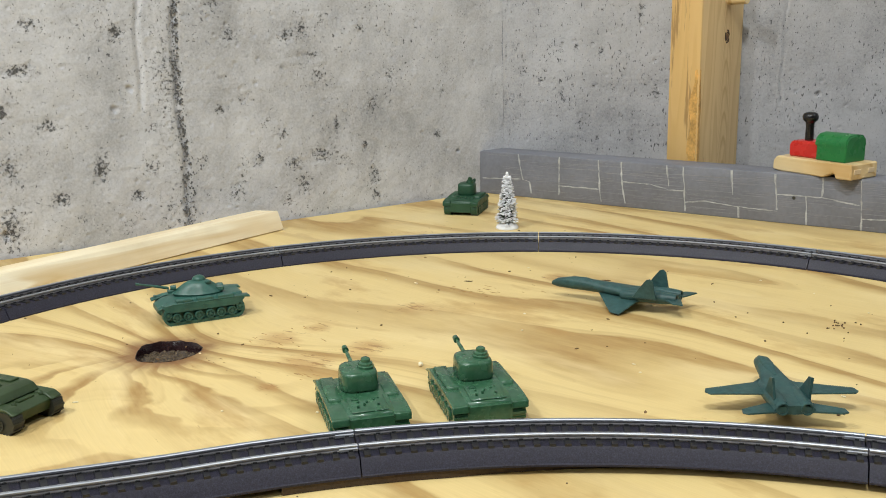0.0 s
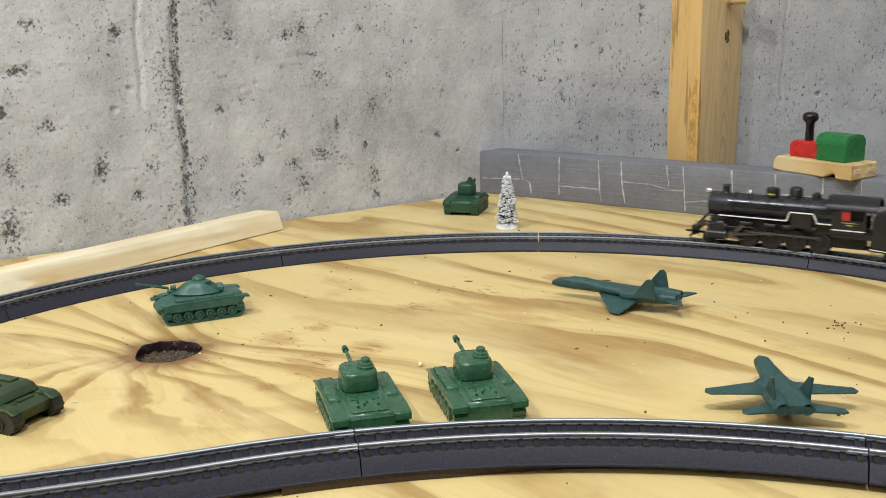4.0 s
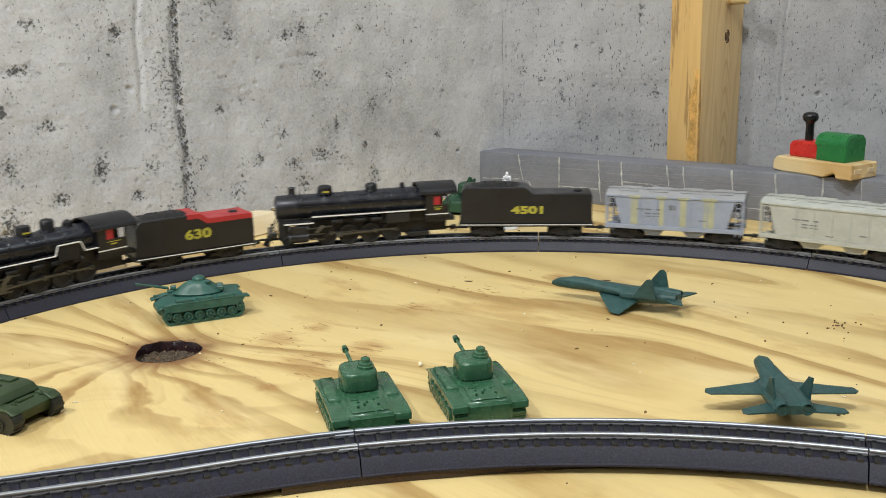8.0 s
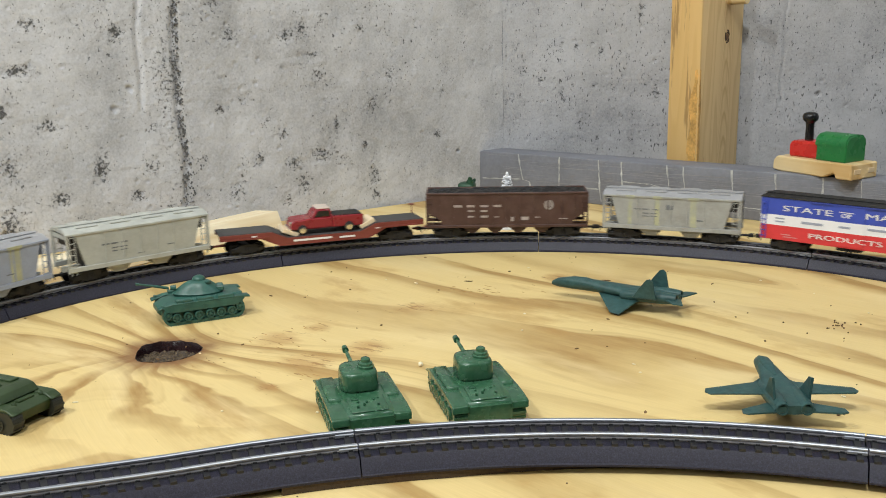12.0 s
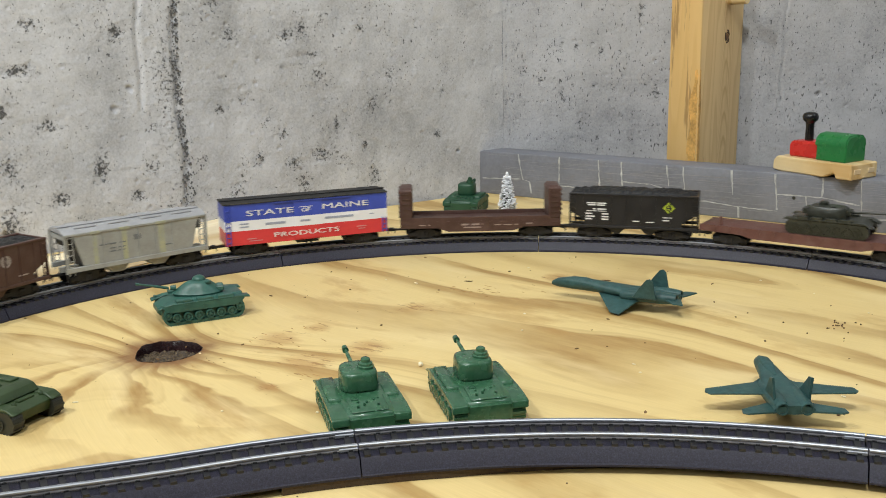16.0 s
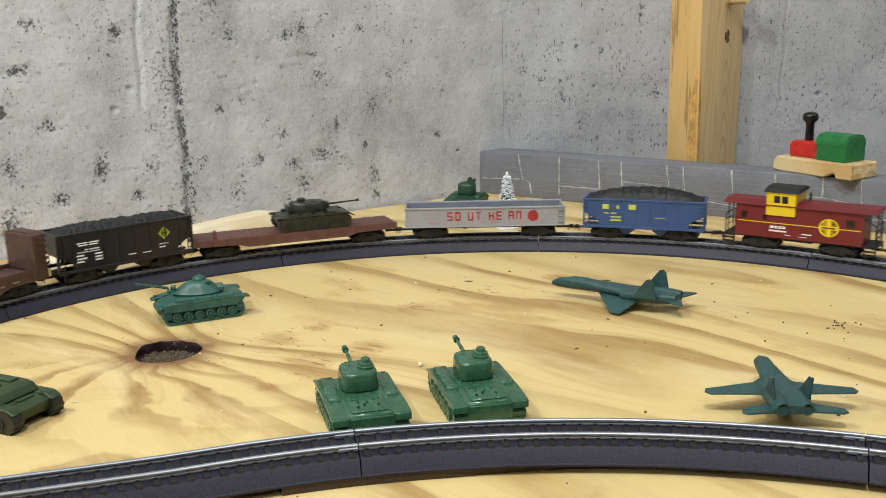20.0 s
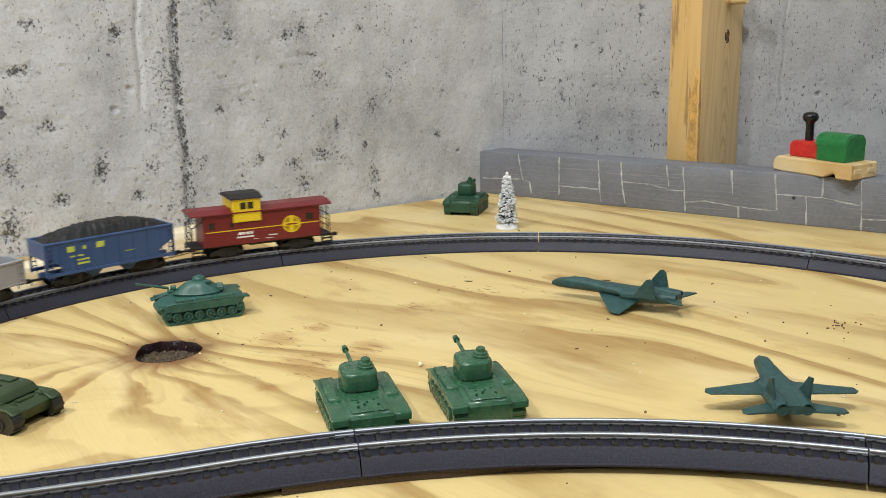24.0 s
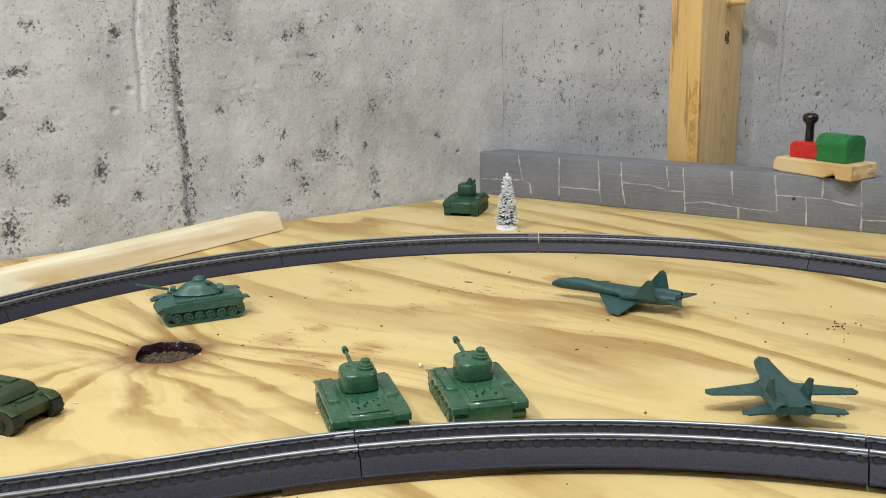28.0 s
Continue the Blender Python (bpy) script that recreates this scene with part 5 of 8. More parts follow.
def snow_tree(m):
    t = thing("toy_fir_tree", "small bottle-brush fir tree frosted white on a snowy base", "toy tree", m)
    bm = bmesh.new()
    lathe(bm, [(0.0098, 0.0), (0.0102, 0.0010), (0.0092, 0.0032), (0.0062, 0.0052), (0.0028, 0.0060), (0, 0.0060)], 22)
    for v in bm.verts:
        v.co += Vector((noise.noise(v.co * 400), noise.noise(v.co * 400 + Vector((7, 1, 3))), 0)) * 0.0006
    part("snow_base", bm, SNOW, t, "white flocked base", smooth=60)
    bm = bmesh.new()
    rod(bm, (0, 0, 0.004), (0, 0, 0.054), 0.0008, 0.0005, 8)
    part("trunk", bm, NEEDLE, t)
    rng = random.Random(9)
    green, white = Pile(), Pile()
    for i in range(1900):
        tier = rng.randrange(11)
        z = 0.0075 + 0.0042 * tier + rng.uniform(-0.0018, 0.0018)
        reach = (0.0100 * (1 - ((z - 0.0065) / 0.0490)) ** 0.85 + 0.0012) * rng.uniform(0.78, 1.04)
        a = rng.uniform(0, 6.283)
        d = Vector((math.cos(a), math.sin(a), rng.uniform(-0.30, 0.20)))
        p = Vector((0, 0, z + 0.0008))
        q = p + d * reach
        green.needle(p, q, 0.00030)
        if noise.noise(Vector((math.cos(a) * 1.6, math.sin(a) * 1.6, tier * 1.7))) > -0.25 and rng.random() < 0.80:
            r = rng.uniform(0.0006, 0.0011)
            white.ball(Matrix.Translation(q - d * rng.uniform(0, 0.5) * reach + Vector((0, 0, 0.0005))) @ Matrix.Rotation(a, 4, "Z") @ Matrix.Rotation(rng.uniform(-0.4, 0.4), 4, "Y") @ Matrix.Diagonal((1.9 * r, 1.2 * r, 0.45 * r, 1)))
    white.ball(pose(0, 0, 0.0545) @ Matrix.Diagonal((0.0015, 0.0015, 0.0025, 1)))
    part("bristles", green.bm(), NEEDLE, t, "dark green bristles", smooth=0)
    part("frost", white.bm(), SNOW, t, "white frosting on the bristle tips")


snow_tree(pose(0.0644, 0.9690, 0, 0, 0, 20) @ Matrix.Diagonal((1.12, 1.12, 1.0, 1)))


def wooden_engine(m):
    t = thing("wooden_toy_engine", "wooden toy engine painted red, green and black on the grey beam", "toy train", m)
    bm = bmesh.new()
    prism(bm, [(-0.038, 0.0012), (-0.038, 0.0085), (-0.0345, 0.0128), (0.038, 0.0128), (0.038, 0.0), (0.024, 0.0), (0.022, 0.0042), (0.013, 0.0006), (0.012, 0.0), (-0.030, 0.0)], -0.0175, 0.0175, bev=0.0010)
    part("wooden_base", bm, TOYWOOD, t, "bare beech base with a notch", smooth=30)
    bm = bmesh.new()
    prism(bm, [(-0.028, 0.0128), (-0.028, 0.0230), (-0.0255, 0.0262), (0.002, 0.0262), (0.002, 0.0128)], -0.0105, 0.0105, bev=0.0014)
    part("boiler", bm, RED_PAINT, t, "glossy red wooden boiler block")
    bm = bmesh.new()
    prism(bm, [(-0.0130, 0.0128), (-0.0130, 0.0262), (-0.0118, 0.0305), (-0.0080, 0.0335), (0.0, 0.0345), (0.0080, 0.0335), (0.0118, 0.0305), (0.0130, 0.0262), (0.0130, 0.0128)], 0.0010, 0.0290, axis="x", bev=0.0007)
    part("cab", bm, GREEN_PAINT, t, "green wooden cab with a rounded roof")
    bm = bmesh.new()
    prism(bm, [(-0.0135, 0.0252), (-0.0135, 0.0275), (-0.0122, 0.0312), (-0.0085, 0.0342), (0.0, 0.0353), (0.0085, 0.0342), (0.0122, 0.0312), (0.0135, 0.0275), (0.0135, 0.0252), (0.0124, 0.0252), (0.0, 0.0330), (-0.0124, 0.0252)], 0.0002, 0.0286, axis="x")
    part("cab_roof", bm, GREEN_PAINT, t)
    bm = bmesh.new()
    lathe(bm, [(0.0036, 0), (0.0034, 0.0145), (0.0040, 0.0160), (0.0062, 0.0180), (0.0066, 0.0205), (0.0058, 0.0232), (0.0030, 0.0245), (0, 0.0245)], 22, pose(-0.0160, 0, 0.0255))
    part("chimney", bm, BLACK_PAINT, t, "glossy black knob chimney", smooth=50)
    for y in (-0.009, 0.009):
        bm = bmesh.new()
        box(bm, 0.0376, 0.0384, y - 0.0042, y + 0.0042, 0.0045, 0.0085, 0.0003)
        part("end_slot", bm, mat("worn_pale_wood", (0.70, 0.53, 0.32), 0.7), t, "worn pale mark on the end")


_beam_mid = BEAM_A + BEAM_D * 0.388 + BEAM_N * 0.019
wooden_engine(Matrix.Translation((_beam_mid.x, _beam_mid.y, 0.0501)) @ Matrix.Rotation(radians(-57), 4, "Z") @ Matrix.Diagonal((1.17, 1.17, 1.17, 1)))


# ---- train ----
CAR_BLACK = mat("loco_black", (0.012, 0.012, 0.015), 0.36, var=0.3, scale=60, fine=500, bump=0.06, spec=0.5)
BOILER = mat("boiler_jacket", (0.016, 0.018, 0.026), 0.28, var=0.3, scale=50, fine=500, bump=0.04, spec=0.55)
UNDER = mat("underframe_black", (0.014, 0.013, 0.013), 0.6, var=0.3, scale=120, fine=700)
STEEL = mat("rod_steel", (0.15, 0.15, 0.15), 0.45, metal=1.0, var=0.2, scale=200, fine=900, bump=0.05)
GRAPHITE = mat("smokebox_graphite", (0.034, 0.034, 0.042), 0.38, metal=0.4, var=0.2, scale=80, fine=600, bump=0.05)
WHITE_LINE = mat("white_lining", (0.80, 0.80, 0.78), 0.5, var=0.06, scale=200, fine=800, bump=0.0)
YELLOW = mat("yellow_lettering", (0.46, 0.42, 0.05), 0.5, var=0.08, scale=200, fine=800, bump=0.0)
COAL = mat("coal", (0.008, 0.008, 0.009), 0.55, var=0.5, scale=300, fine=900, bump=0.8)
BRIGHT_RED = mat("tender_red", (0.43, 0.028, 0.034), 0.4, var=0.1, scale=100, fine=600)
BROWN = mat("freight_brown", (0.072, 0.034, 0.027), 0.5, var=0.2, scale=60, fine=500, bump=0.08, dust=(0.16, 0.11, 0.09), dust_amount=0.3)
OXIDE = mat("flatcar_brown", (0.125, 0.050, 0.040), 0.55, var=0.2, scale=60, fine=500, bump=0.1, dust=(0.20, 0.14, 0.12), dust_amount=0.35)
RUST = mat("flatcar_oxide_red", (0.20, 0.042, 0.030), 0.55, var=0.2, scale=60, fine=500, bump=0.1)
DECK = mat("weathered_deck", (0.065, 0.062, 0.060), 0.75, var=0.3, scale=120, fine=700, bump=0.3)
PALE_GREY = mat("hopper_pale_grey", (0.46, 0.47, 0.43), 0.5, var=0.12, scale=50, fine=500, dust=(0.26, 0.25, 0.20), dust_amount=0.35)
BLUE_GREY = mat("hopper_blue_grey", (0.31, 0.35, 0.45), 0.5, var=0.12, scale=50, fine=500, dust=(0.26, 0.26, 0.24), dust_amount=0.35)
WORN_GREY = mat("hopper_worn_grey", (0.35, 0.355, 0.34), 0.5, var=0.15, scale=50, fine=500, dust=(0.22, 0.21, 0.17), dust_amount=0.5)
ROOF_GREY = mat("hopper_roof_grey", (0.33, 0.33, 0.34), 0.55, var=0.15, scale=60, fine=500)
STRIPE = mat("hopper_yellow_stripe", (0.42, 0.42, 0.27), 0.55, var=0.2, scale=60, fine=500, dust=(0.33, 0.35, 0.36), dust_amount=0.75)
INK = mat("dark_stencil", (0.16, 0.17, 0.18), 0.6, var=0.1)
BOX_BLUE = mat("boxcar_blue", (0.045, 0.080, 0.44), 0.4, var=0.12, scale=60, fine=500)
BOX_WHITE = mat("boxcar_white", (0.80, 0.81, 0.84), 0.45, var=0.06, scale=60, fine=500)
BOX_RED = mat("boxcar_red", (0.64, 0.042, 0.048), 0.4, var=0.12, scale=60, fine=500)
GON_GREY = mat("gondola_silver_grey", (0.33, 0.33, 0.35), 0.45, var=0.1, scale=60, fine=500)
GON_IN = mat("gondola_inside_grey", (0.20, 0.21, 0.25), 0.55, var=0.15, scale=60, fine=500)
MARK_RED = mat("red_marking", (0.42, 0.035, 0.035), 0.5, var=0.1)
HOP_BLUE = mat("hopper_blue", (0.040, 0.085, 0.22), 0.42, var=0.12, scale=60, fine=500)
CAB_RED = mat("caboose_red", (0.165, 0.014, 0.018), 0.42, var=0.12, scale=60, fine=500)
CAB_YELLOW = mat("caboose_yellow", (0.80, 0.57, 0.02), 0.4, var=0.08, scale=60, fine=500)
DARK_GLASS = mat("dark_window", (0.010, 0.010, 0.012), 0.1, var=0.1, bump=0.0)
PICKUP_RED = mat("pickup_red", (0.25, 0.018, 0.026), 0.3, var=0.1, scale=80, fine=500)
CHROME = mat("chrome", (0.75, 0.74, 0.72), 0.18, metal=1.0, var=0.08, bump=0.0)
PINK_WHITE = mat("pickup_roof", (0.66, 0.55, 0.47), 0.4, var=0.1)
FIELD_GREY = mat("field_grey_green", (0.020, 0.022, 0.015), 0.38, var=0.4, scale=160, fine=600, bump=0.4, dust=(0.14, 0.14, 0.11), dust_amount=0.22)
CHOCK = mat("chock_wood", (0.74, 0.60, 0.40), 0.65, var=0.15, scale=60, fine=500)
LIME = mat("lime_emblem", (0.42, 0.52, 0.03), 0.5, var=0.1)

WHEEL_R, DRIVER_R = 0.0048, 0.0088


def wheel_profile(r):
    return [(0.0, -0.0012), (r * 0.35, -0.0012), (r * 0.40, -0.0004), (r * 0.76, -0.0004), (r * 0.80, -0.0013), (r, -0.0013), (r, 0.0010), (r + 0.0007, 0.0012), (r + 0.0007, 0.0018), (r * 0.6, 0.0018), (0.0, 0.0018)]


def wheelset_mesh():
    bm = bmesh.new()
    for s in (-1, 1):
        m = Matrix.Translation((0, s * 0.0082, 0)) @ Matrix.Rotation(radians(90 if s > 0 else -90), 4, "X")
        lathe(bm, wheel_profile(WHEEL_R), 18, m)
    rod(bm, (0, -0.011, 0), (0, 0.011, 0), 0.0009, seg=8)
    return mesh_of("wheelset", bm, UNDER)


def bogie_mesh():
    bm = bmesh.new()
    out = [(-0.0145, 0.0030), (-0.0145, 0.0062), (-0.0105, 0.0072), (-0.0060, 0.0092), (0.0060, 0.0092), (0.0105, 0.0072), (0.0145, 0.0062), (0.0145, 0.0030), (0.0080, 0.0032), (0.0050, 0.0014), (-0.0050, 0.0014), (-0.0080, 0.0032)]
    for s in (-1, 1):
        prism(bm, out, *sorted((s * 0.0100, s * 0.0118)), bev=0.0003)
        for x in (-0.0103, 0.0103):
            box(bm, x - 0.0020, x + 0.0020, *sorted((s * 0.0112, s * 0.0126)), 0.0032, 0.0066, 0.0004)
        for x in (-0.0016, 0.0, 0.0016):
            rod(bm, (x, s * 0.0121, 0.0022), (x, s * 0.0121, 0.0068), 0.0009, seg=8)
    box(bm, -0.0032, 0.0032, -0.0100, 0.0100, 0.0040, 0.0080, 0.0003)
    return mesh_of("bogie", bm, UNDER)


WHEELSET, BOGIE = wheelset_mesh(), bogie_mesh()
CARS = []          # (thing, place in the train, half bogie distance, bogies)
WHEELS = []        # (part, its rolling radius, resting pose)
RODS = []


def car(name, label, category, place, half, bogies=True):
    t = thing(name, label, category, group="vehicles of the model train")
    made = []
    half *= 0.965 if bogies else 1.0
    if bogies:
        for x in (half, -half):
            b = shared("bogie", BOGIE, t, Matrix.Translation((x, 0, 0)))
            for dx in (0.0103, -0.0103):
                w = shared("wheelset", WHEELSET, b, Matrix.Translation((dx, 0, WHEEL_R)))
                WHEELS.append((w, WHEEL_R, Vector((dx, 0, WHEEL_R))))
            made.append((b, x))
    CARS.append((t, place, half, made))
    return t


def trim(t, kx, kz=1.0):
    """Shorten or lower a car's body above its sill; the bogies stay."""
    fit = Matrix.Translation((0, 0, 0.0106)) @ Matrix.Diagonal((kx, 1.0, kz, 1)) @ Matrix.Translation((0, 0, -0.0106))
    for ob in t.children_recursive:
        if ob.type == "MESH" and ob.data is not BOGIE and ob.data is not WHEELSET:
            ob.data.transform(fit)
    return t


def couplers(t, ends, z=0.0068, material=None):
    for x, d in ((ends[0], 1), (ends[1], -1)):
        bm = bmesh.new()
        box(bm, *sorted((x - d * 0.006, x + d * 0.0080)), -0.0012, 0.0012, z - 0.0009, z + 0.0009, 0.0003)
        box(bm, *sorted((x + d * 0.0065, x + d * 0.0108)), -0.0026, 0.0014, z - 0.0016, z + 0.0016, 0.0005)
        rod(bm, (x + d * 0.006, -0.0004, z - 0.0040), (x + d * 0.006, -0.0004, z), 0.0004, seg=6)
        part("coupler", bm, material or UNDER, t)


def face(y, x=0.0, z=0.0, s=1):
    """The pose of writing on a car's side: it reads from front to rear on the left side."""
    if s > 0:
        return Matrix(((-1, 0, 0, x), (0, 0, 1, y), (0, 1, 0, z), (0, 0, 0, 1)))
    return Matrix(((1, 0, 0, x), (0, 0, -1, -y), (0, 1, 0, z), (0, 0, 0, 1)))


def bars(bm, y, rows, th=0.00012):
    """Unreadable small writing as plain bars: rows of (x centre, z centre, width, height)."""
    for x, z, w, h in rows:
        for s in (-1, 1):
            box(bm, x - w / 2, x + w / 2, *sorted((s * (y - 0.0004), s * (y + th))), z - h / 2, z + h / 2)


def ladder(bm, x, y, z0, z1, n, w=0.0042):
    for s in (-1, 1):
        for dx in (-w / 2, w / 2):
            box(bm, x + dx - 0.0003, x + dx + 0.0003, *sorted((s * y, s * (y + 0.0008))), z0, z1)
        for i in range(n):
            z = z0 + (z1 - z0) * (i + 0.5) / n
            box(bm, x - w / 2, x + w / 2, *sorted((s * (y + 0.0002), s * (y + 0.0009))), z - 0.00035, z + 0.00035)


def lumps(bm, x0, x1, w, z, top, seed, n=46, m=9, rough=0.0009):
    """A heap of coal: a bumpy sheet that falls to its edges."""
    rng = random.Random(seed)
    g = [[None] * (m + 1) for _ in range(n + 1)]
    for i in range(n + 1):
        for j in range(m + 1):
            a, b = i / n, j / m
            k = (1 - (2 * b - 1) ** 4) * (1 - (2 * a - 1) ** 6)
            if top[1] > 0:
                k *= 0.35 + 0.65 * math.sin(math.pi * a) ** 0.8
            edge = i in (0, n) or j in (0, m)
            g[i][j] = bm.verts.new((x0 + (x1 - x0) * a, w * (2 * b - 1), z + top[0] * k + (0 if edge else rng.uniform(-rough, rough))))
    for i in range(n):
        for j in range(m):
            bm.faces.new((g[i][j], g[i + 1][j], g[i + 1][j + 1], g[i][j + 1]))


def covered_hopper(place, label, body, stripes, seed):
    t = car("covered_hopper", label, "hopper car", place, 0.0430)
    H = 0.0620
    for s in (-1, 1):
        bm = bmesh.new()
        prism(bm, [(-0.0545, 0.0415), (0.0545, 0.0415), (0.0475, 0.0145), (-0.0475, 0.0145)], *sorted((s * 0.0135, s * 0.0160)), bev=0.0003)
        part("side_panel", bm, body, t)
        bm = bmesh.new()
        for i in range(5):
            x = -0.0300 + i * 0.0150
            box(bm, x - 0.0005, x + 0.0005, *sorted((s * 0.0158, s * 0.0166)), 0.0145, 0.0412)
        part("rib", bm, body, t)
        bm = bmesh.new()
        box(bm, -H, H, *sorted((s * 0.0140, s * 0.0168)), 0.0106, 0.0146, 0.0003)
        part("side_sill", bm, body, t)
        bm = bmesh.new()
        box(bm, -H, H, *sorted((s * 0.0145, s * 0.0168)), 0.0408, 0.0428, 0.0003)
        part("top_chord", bm, body, t)
        for x0, x1 in stripes:
            bm = bmesh.new()
            rng = random.Random(seed + int(x0 * 1e4))
            box(bm, x0, x1, *sorted((s * 0.0150, s * 0.01612)), 0.0148, 0.0410)
            box(bm, x0 - 0.002, x1 + 0.002, *sorted((s * 0.0150, s * 0.01695)), 0.0406, 0.0429)
            part("yellow_stripe", bm, STRIPE, t, "faded yellow stripe", smooth=0)
    for d in (-1, 1):
        bm = bmesh.new()
        prism(bm, [(d * 0.0535, 0.0412), (d * 0.0505, 0.0412), (d * 0.0430, 0.0120), (d * 0.0465, 0.0120)], -0.0140, 0.0140)
        part("slope_sheet", bm, UNDER, t, "dark end sheet", smooth=0)
        # added black block: the shade seen inside the open end
        bm = bmesh.new()
        box(bm, *sorted((d * 0.0505, d * 0.0575)), -0.0136, 0.0136, 0.0310, 0.0410)
        part("end_shade_block", bm, UNDER, t, "black block standing in for shade in the open end", smooth=0)
        for s in (-1, 1):
            bm = bmesh.new()
            x = d * (H - 0.0009)
            box(bm, x - 0.0008, x + 0.0008, *sorted((s * 0.0150, s * 0.0166)), 0.0100, 0.0420)
            part("corner_post", bm, body, t, smooth=0)
        bm = bmesh.new()
        ladder(bm, d * 0.0570, 0.0152, 0.0080, 0.0420, 7)
        part("ladder", bm, body, t, smooth=0)
        bm = bmesh.new()
        box(bm, *sorted((d * 0.0595, d * 0.0615)), -0.0140, 0.0140, 0.0380, 0.0415)
        part("end_beam", bm, body, t, smooth=0)
        bm = bmesh.new()
        box(bm, *sorted((d * 0.0440, d * 0.0615)), -0.0020, 0.0020, 0.0085, 0.0130)
        part("draft_sill", bm, body, t, smooth=0)
        bm = bmesh.new()
        prism(bm, [(d * 0.0310, 0.0120), (d * 0.0060, 0.0120), (d * 0.0130, 0.0040), (d * 0.0230, 0.0040)], -0.0120, 0.0120, bev=0.0003)
        part("hopper_bay", bm, body, t)
    bm = bmesh.new()
    prism(bm, [(-0.0168, 0.0427), (-0.0100, 0.0462), (0.0100, 0.0462), (0.0168, 0.0427)], -H, H, axis="x", bev=0.0003)
    part("roof", bm, ROOF_GREY if stripes else body, t)
    for i in range(4):
        for s in (-1, 1):
            bm = bmesh.new()
            x = -0.0420 + 0.0280 * i
            box(bm, x - 0.0090, x + 0.0090, *sorted((s * 0.0045, s * 0.0115)), 0.0455, 0.0468, 0.0004)
            part("roof_hatch", bm, ROOF_GREY if stripes else body, t)
    bm = bmesh.new()
    box(bm, -H, H, -0.0028, 0.0028, 0.0466, 0.0472)
    part("running_board", bm, ROOF_GREY if stripes else body, t, smooth=0)
    bm = bmesh.new()
    bars(bm, 0.01614, [(0.030, 0.0300, 0.006, 0.0012), (0.0225, 0.0300, 0.006, 0.0012), (0.0140, 0.0300, 0.005, 0.0012), (0.0225, 0.0262, 0.005, 0.0010), (0.0150, 0.0262, 0.006, 0.0010), (0.0225, 0.0235, 0.005, 0.0008), (0.0150, 0.0235, 0.006, 0.0008), (-0.0260, 0.0215, 0.006, 0.0009), (0.0010, 0.0325 if stripes else 0.0180, 0.006, 0.0045 if stripes else 0.0008)])
    part("small_writing", bm, INK, t, "faded dark stencilled writing", smooth=0)
    couplers(t, (H, -H))
    return trim(t, 0.950, 0.925)


def open_hopper(place, label, L, top, body, coal_h, seed, marks, mark_mat, emblem=None, half=None, heap=0, steps=9):
    H = L / 2
    t = car("open_hopper", label, "hopper car", place, half or H - 0.0220)
    for s in (-1, 1):
        bm = bmesh.new()
        z0 = 0.0118
        prism(bm, [(-H, top), (H, top), (H, 0.0255), (H - 0.0140, 0.0175), (H - 0.0140, z0), (-H + 0.0140, z0), (-H + 0.0140, 0.0175), (-H, 0.0255)], *sorted((s * 0.0142, s * 0.0162)))
        part("side_panel", bm, body, t, smooth=0)
        bm = bmesh.new()
        for i in range(steps):
            x = -H + 0.012 + (L - 0.024) * i / (steps - 1)
            box(bm, x - 0.0005, x + 0.0005, *sorted((s * 0.0160, s * 0.0168)), z0 + 0.0005, top - 0.0008)
        part("rib", bm, body, t, smooth=0)
        bm = bmesh.new()
        box(bm, -H, H, *sorted((s * 0.0140, s * 0.0170)), 0.0104, 0.0128, 0.0003)
        part("side_sill", bm, body, t)
        bm = bmesh.new()
        box(bm, -H, H, *sorted((s * 0.0138, s * 0.0170)), top - 0.0012, top + 0.0004, 0.0003)
        part("top_chord", bm, body, t)
    for d in (-1, 1):
        bm = bmesh.new()
        box(bm, *sorted((d * (H - 0.0016), d * H)), -0.0150, 0.0150, 0.0240, top)
        prism(bm, [(d * (H - 0.0010), 0.0260), (d * (H - 0.0010), 0.0240), (d * (H - 0.0240), 0.0100), (d * (H - 0.0260), 0.0110)], -0.0142, 0.0142)
        part("end_sheet", bm, body, t, smooth=0)
        bm = bmesh.new()
        for s in (-1, 1):
            box(bm, *sorted((d * (H - 0.0014), d * H)), *sorted((s * 0.0138, s * 0.0160)), 0.0110, 0.0258)
        box(bm, *sorted((d * (H - 0.0200), d * H)), -0.0018, 0.0018, 0.0080, 0.0118)
        part("end_post", bm, body, t, smooth=0)
        bm = bmesh.new()
        ladder(bm, d * (H - 0.0032), 0.0162, 0.0085, top - 0.002, 7)
        part("ladder", bm, body, t, smooth=0)
    bays = 4 if L > 0.14 else 2
    for i in range(bays):
        c = (i - (bays - 1) / 2) * (0.0215 if bays == 4 else 0.0300)
        bm = bmesh.new()
        prism(bm, [(c - 0.0100, 0.0112), (c + 0.0100, 0.0112), (c + 0.0022, 0.0046), (c - 0.0022, 0.0046)], -0.0125, 0.0125, bev=0.0002)
        part("hopper_bay", bm, body, t)
    bm = bmesh.new()
    lumps(bm, -H + 0.0012, H - 0.0012, 0.0140, top - 0.0008, (coal_h, heap), seed)
    part("coal_load", bm, COAL, t, "black coal load", smooth=0)
    if marks:
        bm = bmesh.new()
        bars(bm, 0.0163, marks)
        part("small_writing", bm, mark_mat, t, "worn pale lettering, unreadable", smooth=0)
    if emblem:
        emblem(t)
    couplers(t, (H, -H))
    return trim(t, 0.962, 0.95 if heap else 1.0)


